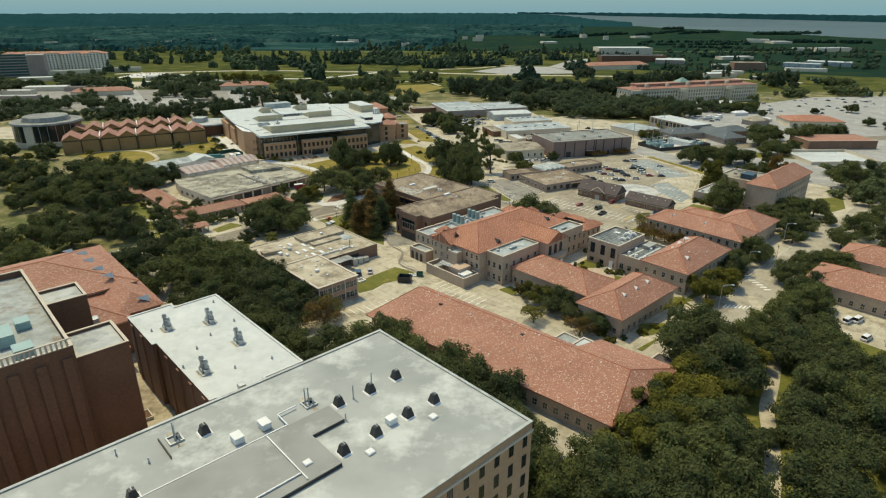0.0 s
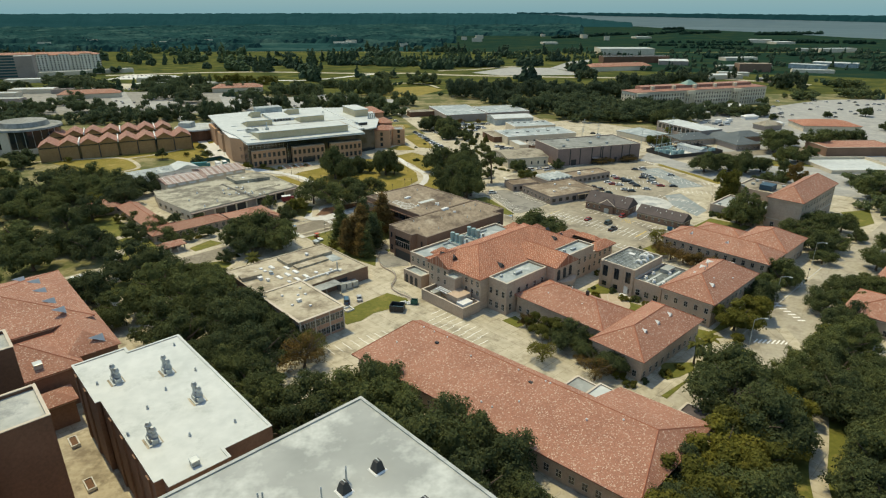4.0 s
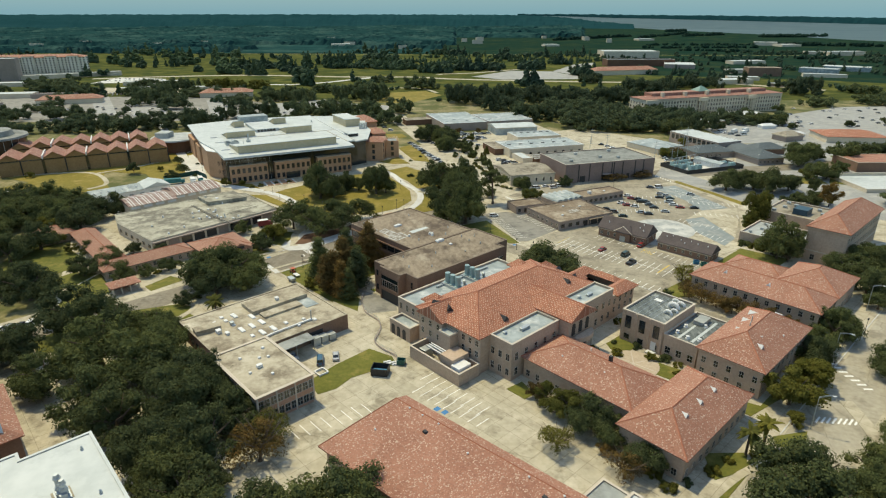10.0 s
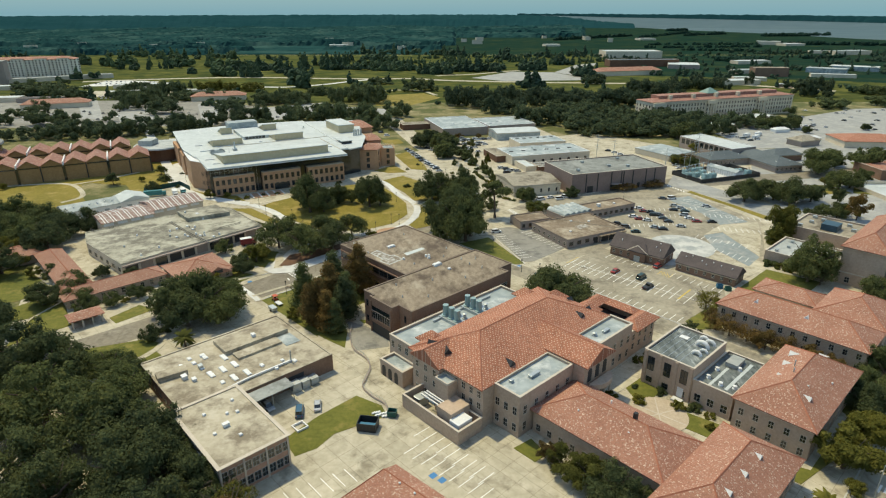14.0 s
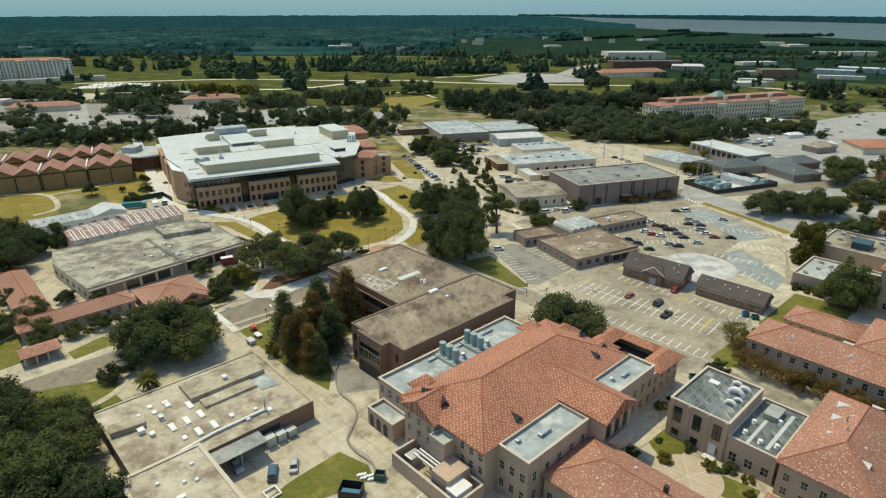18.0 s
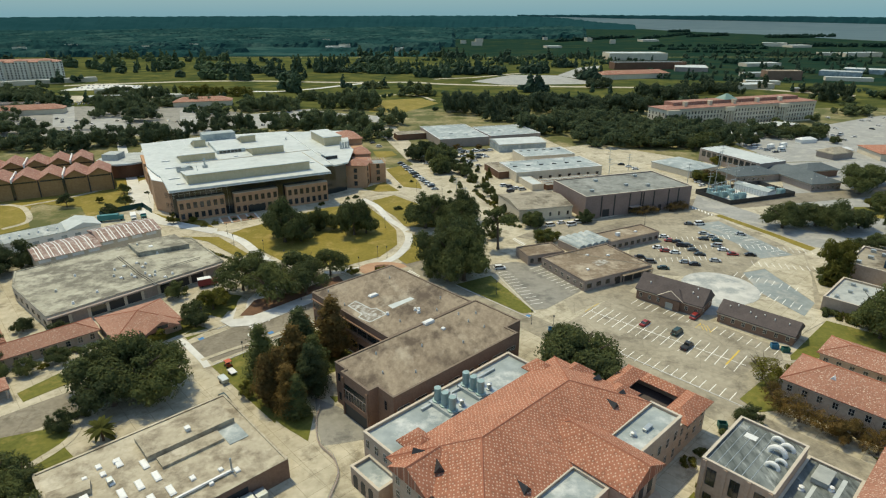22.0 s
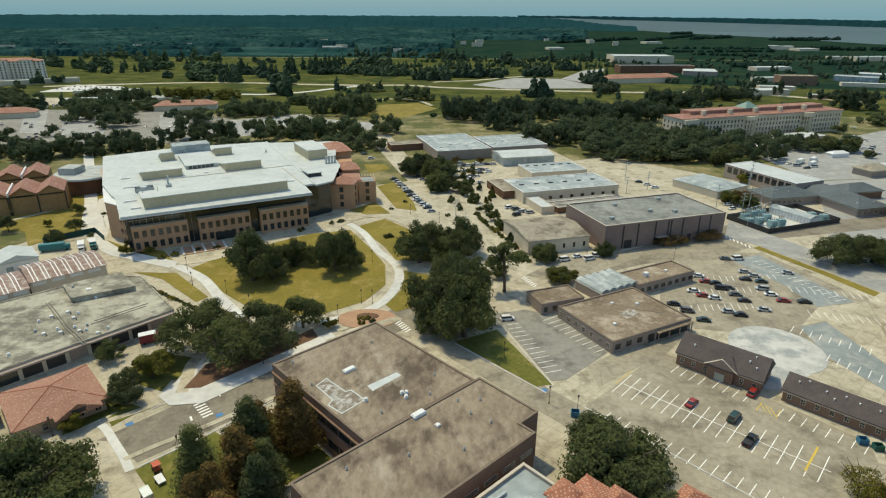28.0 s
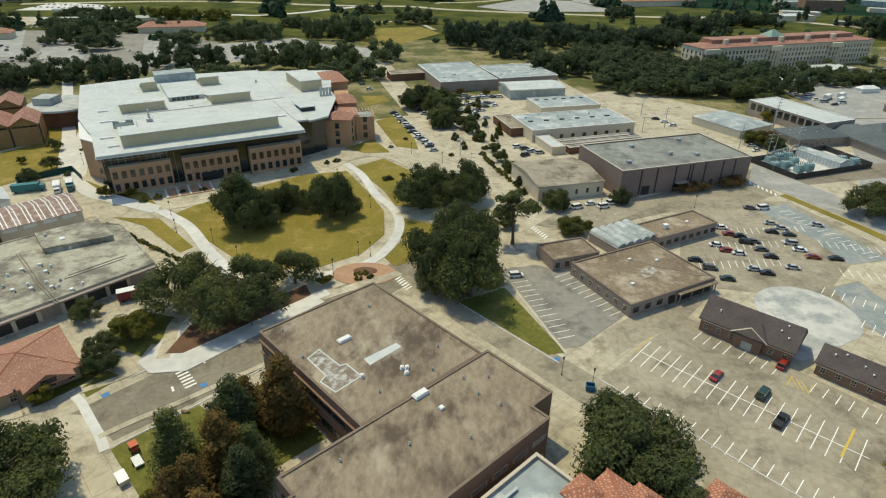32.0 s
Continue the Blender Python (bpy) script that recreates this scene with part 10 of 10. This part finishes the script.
def truck(x, y, rz, ln, body, roof, label, kind="truck"):
    ob = new(kind); ob.matrix_world = pose(x, y, 0.03, 0, 0, rz); tagged(ob, label, kind)
    part("box_body", boxes((-ln / 2, -1.2, 0.7, ln / 2 - 2.0, 1.2, 3.1)), body, ob); part("box_roof", boxes((-ln / 2 - 0.05, -1.25, 3.103, ln / 2 - 1.95, 1.25, 3.2)), roof, ob)
    part("cab", prism([(ln / 2 - 1.9, -1.1), (ln / 2 - 0.2, -1.0), (ln / 2, -0.7), (ln / 2, 0.7), (ln / 2 - 0.2, 1.0), (ln / 2 - 1.9, 1.1)], 0.6, 2.4), body, ob)
    part("windscreen", boxes((ln / 2 - 0.15, -0.9, 1.5, ln / 2 + 0.02, 0.9, 2.2)), GLASS, ob)
    for dx in (-ln / 2 + 1.2, ln / 2 - 1.2):
        for dy in (-1.0, 1.0):
            share("wheel", MESHES["wheel"], ob, Matrix.Translation((dx, dy, 0.36)) @ Matrix.Scale(1.15, 4))
truck(-155, 383, 20, 11, TEAL, TEAL, "long teal box truck beside the white sheds")
truck(-144.5, 383.5, -60, 8, WHITE_METAL, WHITE_METAL, "white box truck beside the teal one")
truck(-141, 386, -60, 7, TEAL, WHITE_METAL, "teal truck with a white roof")
truck(-82.5, 310.5, 28, 6.5, MAROON, WHITE_METAL, "maroon bus with a white roof", "bus")
for x, y in ((240.6, 543.3), (244.5, 536), (252, 548)):
    truck(x, y, 40, 9, WHITE_METAL, WHITE_METAL, "white box truck on the grey yard")
for x, y, w in ((272, 560, 14), (279, 524, 11)):
    ob = new("tent"); ob.matrix_world = pose(x, y, 0.06, 0, 0, 14); tagged(ob, "white canvas tent with a pitched roof", "tent", "white tents")
    part("wall", ring([(0, 0), (w, 0), (w, 6), (0, 6)], 0.1, 0, 2.6), WHITE_METAL, ob); part("roof", hip(-0.3, -0.3, w + 0.3, 6.3, 2.62, 1.6, thick=0.08), WHITE_METAL, ob)
BLUE_MARK = plain("blue_paint", (0.05, 0.20, 0.42), 0.7)
for i in range(7):
    p = Vector((128.6 + 0.8 * i, 402 - 1.9 * i, 0)); stripe(p.dot(U), p.dot(V), 3.0, wd=0.55, rz=30, z=0.085)
    p = Vector((33.6 + 0.55 * i, 358 - 1.2 * i, 0)); stripe(p.dot(U), p.dot(V), 2.6, wd=0.5, rz=10, z=0.085)
for a, b in ((-247.6, 134.3), (-236.5, 151.4), (-189.3, 217.6), (-128.5, 117.5), (-126.2, 118)):
    stripe(a, b, 1.6, material=BLUE_MARK, wd=1.4, z=0.088)
# benches, walks and dashes by the road
WOOD = mottled("bench_wood", (0.16, 0.11, 0.07), (0.24, 0.17, 0.11), 4.0, 0.8, 0.8)
for x, y in ((-55.0, 267.6), (-51.4, 267.6)):
    ob = new("bench"); ob.matrix_world = pose(x, y, 0.18, 0, 0, 0); tagged(ob, "low wooden bench on the lawn edge", "bench", "benches by the road")
    for k in range(3):
        part("slat", boxes((-0.9, -0.27 + 0.19 * k, 0.42, 0.9, -0.11 + 0.19 * k, 0.47)), WOOD, ob)
    for k in (-0.7, 0.7):
        part("leg", boxes((k - 0.05, -0.25, 0, k + 0.05, 0.25, 0.417)), DARK, ob)
path("footpath", [(-79, 273.5), (-74.7, 270.1), (-70.5, 265.6), (-66.1, 260.9), (-63, 257)], 1.9, 0.152, PALE_LOT, WALK)
path("footpath", [(-66, 260.4), (-61.2, 264.9), (-55, 269.6), (-45.7, 277.7), (-36, 286.2)], 1.5, 0.156, CONCRETE, WALK)
path("footpath", [(-98, 262), (-86, 266), (-79, 272), (-72.3, 276.6), (-67, 281)], 1.7, 0.16, CONCRETE, WALK)
for x, y in ((-57.0, 274.9), (-53.6, 284.6)):
    p = Vector((x, y, 0)); stripe(p.dot(U), p.dot(V), 1.8, wd=0.5, rz=80, z=0.088)
for x, y in ((-20.4, 325.3), (-21.9, 322), (-18.6, 323.4), (-22.6, 324.6)):
    plant(SHRUBS, x, y, 0.8, 1.0)
# mower and trailer on the verge
ob = thing("mower", -227, 133.6, 0.12, label="orange ride-on mower on the grass verge", category="mower")
ORANGEPAINT = plain("orange_paint", (0.5, 0.09, 0.03), 0.4)
part("body", boxes((-0.9, -0.6, 0.4, 0.7, 0.6, 1.0)), ORANGEPAINT, ob); part("canopy", boxes((-1.0, -0.8, 1.9, 0.9, 0.8, 2.0)), ORANGEPAINT, ob); part("seat", boxes((-0.5, -0.3, 1.0, 0.0, 0.3, 1.5)), DARK, ob)
for x in (-0.9, 0.7):
    for y in (-0.7, 0.7):
        share("wheel", MESHES["wheel"], ob, Matrix.Translation((x, y, 0.33))); part("post", boxes((x * 0.9 - 0.04, y - 0.04, 0.9, x * 0.9 + 0.04, y + 0.04, 1.9)), DARK, ob)
ob = thing("trailer", -223.5, 133, 0.12, label="small pale flat trailer on the grass", category="trailer")
part("bed", boxes((-1.5, -0.8, 0.5, 1.5, 0.8, 0.75)), WHITE_METAL, ob)
for y in (-0.9, 0.9):
    share("wheel", MESHES["wheel"], ob, Matrix.Translation((0, y, 0.33)))
ob = thing("trailer", -221, 129.5, 0.12, label="small pale covered trailer on the grass", category="trailer"); part("bed", boxes((-1.6, -0.9, 0.5, 1.6, 0.9, 1.4)), METAL, ob)
for y in (-0.95, 0.95):
    share("wheel", MESHES["wheel"], ob, Matrix.Translation((0, y, 0.33)))
# ramp rails by the lane
RAMP = [(-28.2, 238), (-28.2, 233.9), (-26.0, 225.5), (-21.7, 220.3), (-19.9, 215.4), (-20.4, 210.1), (-20.8, 206.2), (-18, 202.2), (-14.5, 199.1), (-12.9, 195.2)]
path("kerb", RAMP, 0.4, 0.4, GREY_WALL, "low winding brown retaining wall along the lane", "retaining wall")
ob = new("handrail"); tagged(ob, "winding grey metal handrail along the lane", "railing")
line, _side = strip_poly(RAMP, 0.06)
bm = bmesh.new()
for i in range(len(line) - 1):
    p, q = line[i], line[i + 1]
    part("post", boxes((p.x - 0.04, p.y - 0.04, 0.55, p.x + 0.04, p.y + 0.04, 1.5)), METAL, ob)
    for z in (0.98, 1.42):
        v = [bm.verts.new(c) for c in ((p.x, p.y, z), (q.x, q.y, z), (q.x, q.y, z + 0.08), (p.x, p.y, z + 0.08))]
        bm.faces.new(v)
part("rail", bm, METAL, ob)
# power yard
sheet("power_yard", [(139.8, 427), (149.4, 406.4), (191, 422), (183, 445)], 0.12, PALE_LOT, "pale gravel power yard", "yard", uv=False)
ob = new("yard_fence"); tagged(ob, "dark solid fence round the power yard", "fence")
YF = [(139.8, 427), (149.4, 406.4), (191, 422), (183, 445)]
for i in range(4):
    p, q = Vector(YF[i - 1]), Vector(YF[i]); n = max(2, int((q - p).length / 3))
    for k in range(n):
        c = p.lerp(q, (k + 0.5) / n); d = (q - p).normalized(); L_ = (q - p).length / n
        pn = share("panel", shared(f"panel/{i}", lambda bm, L_=L_: add_box(bm, -L_ / 2 + 0.03, -0.05, 0.05, L_ / 2 - 0.03, 0.05, 2.4), DARK), ob, Matrix.LocRotScale((c.x, c.y, 0.1), Euler((0, 0, math.atan2(d.y, d.x))), None))
ob = new("switch_shed"); ob.matrix_world = pose(164.4, 435.8, 0.12, 0, 0, -62); tagged(ob, "long white switch shed with a ribbed roof", "shed")
part("wall", boxes((0, 0, 0, 20.5, 7, 3.2)), WHITE_METAL, ob); part("roof", hip(-0.3, -0.3, 20.8, 7.3, 3.4, 1.0, 0, 0, 0.15), BLUE_ROOF, ob)
for i in range(13):
    part("wall_rib", boxes((0.4 + 1.6 * i, -0.1, 0.1, 0.6 + 1.6 * i, -0.003, 3.1)), METAL, ob)
TRANSF = plain("transformer_paint", (0.26, 0.40, 0.42), 0.5)
for x, y in ((147, 424.7), (151, 419), (155, 415), (160, 417), (153, 429), (180, 427), (184, 424), (146, 418), (157, 424), (158, 431)):
    ob = new("transformer"); ob.matrix_world = pose(x, y, 0.12, 0, 0, 18) @ Matrix.Scale(1.35, 4); tagged(ob, "grey-blue power transformer with cooling fins", "transformer", "transformers")
    part("tank", boxes((-1.3, -0.9, 0.3, 1.3, 0.9, 2.6)), TRANSF, ob)
    for i in range(7):
        part("fin", boxes((-1.2 + 0.38 * i, -1.35, 0.5, -1.08 + 0.38 * i, -0.903, 2.3)), TRANSF, ob)
    for dx in (-0.8, 0, 0.8):
        bm = bmesh.new(); cyl(bm, dx, 0, 2.6, 3.7, 0.13, 0.08, n=8); part("bushing", bm, BROWN_BRICK, ob)
def gantry(x, y, h):
    m = pose(x, y, 0.0, 0, 0, 18)
    if ("gantry", h) in PROTO:
        return copy_thing(PROTO["gantry", h], m)
    ob = new("power_mast"); tagged(ob, "tall thin steel power mast with cross arms", "mast", "power masts")
    bm = bmesh.new(); cyl(bm, 0, 0, 0, h, 0.22, 0.1, n=6); part("pole", bm, METAL, ob)
    for k in range(3):
        part("cross_arm", boxes((-1.8, -0.08, h - 1 - 1.6 * k, 1.8, 0.08, h - 0.85 - 1.6 * k)), METAL, ob)
    ob.matrix_world = m; PROTO["gantry", h] = ob
    return ob
for x, y, h in ((146, 426, 14), (151, 430, 16), (158, 433, 16), (166, 438, 14), (140, 440, 14), (118, 478, 11), (112, 500, 11), (170, 470, 14), (176, 480, 16), (104, 470, 10), (10, 430, 9), (14, 410, 9)):
    gantry(x, y, h)
for x in range(6):
    ob = new("bus_bar"); ob.matrix_world = pose(146 + 3.4 * x, 424 + 2.2 * x, 0.1, 0, 0, 28); tagged(ob, "steel frame carrying bus bars", "steel frame", "bus bar frames")
    for s in (-2, 2):
        part("leg", boxes((s - 0.1, -0.1, 0, s + 0.1, 0.1, 5.5)), METAL, ob)
    part("beam", boxes((-2.2, -0.12, 5.5, 2.2, 0.12, 5.75)), METAL, ob)
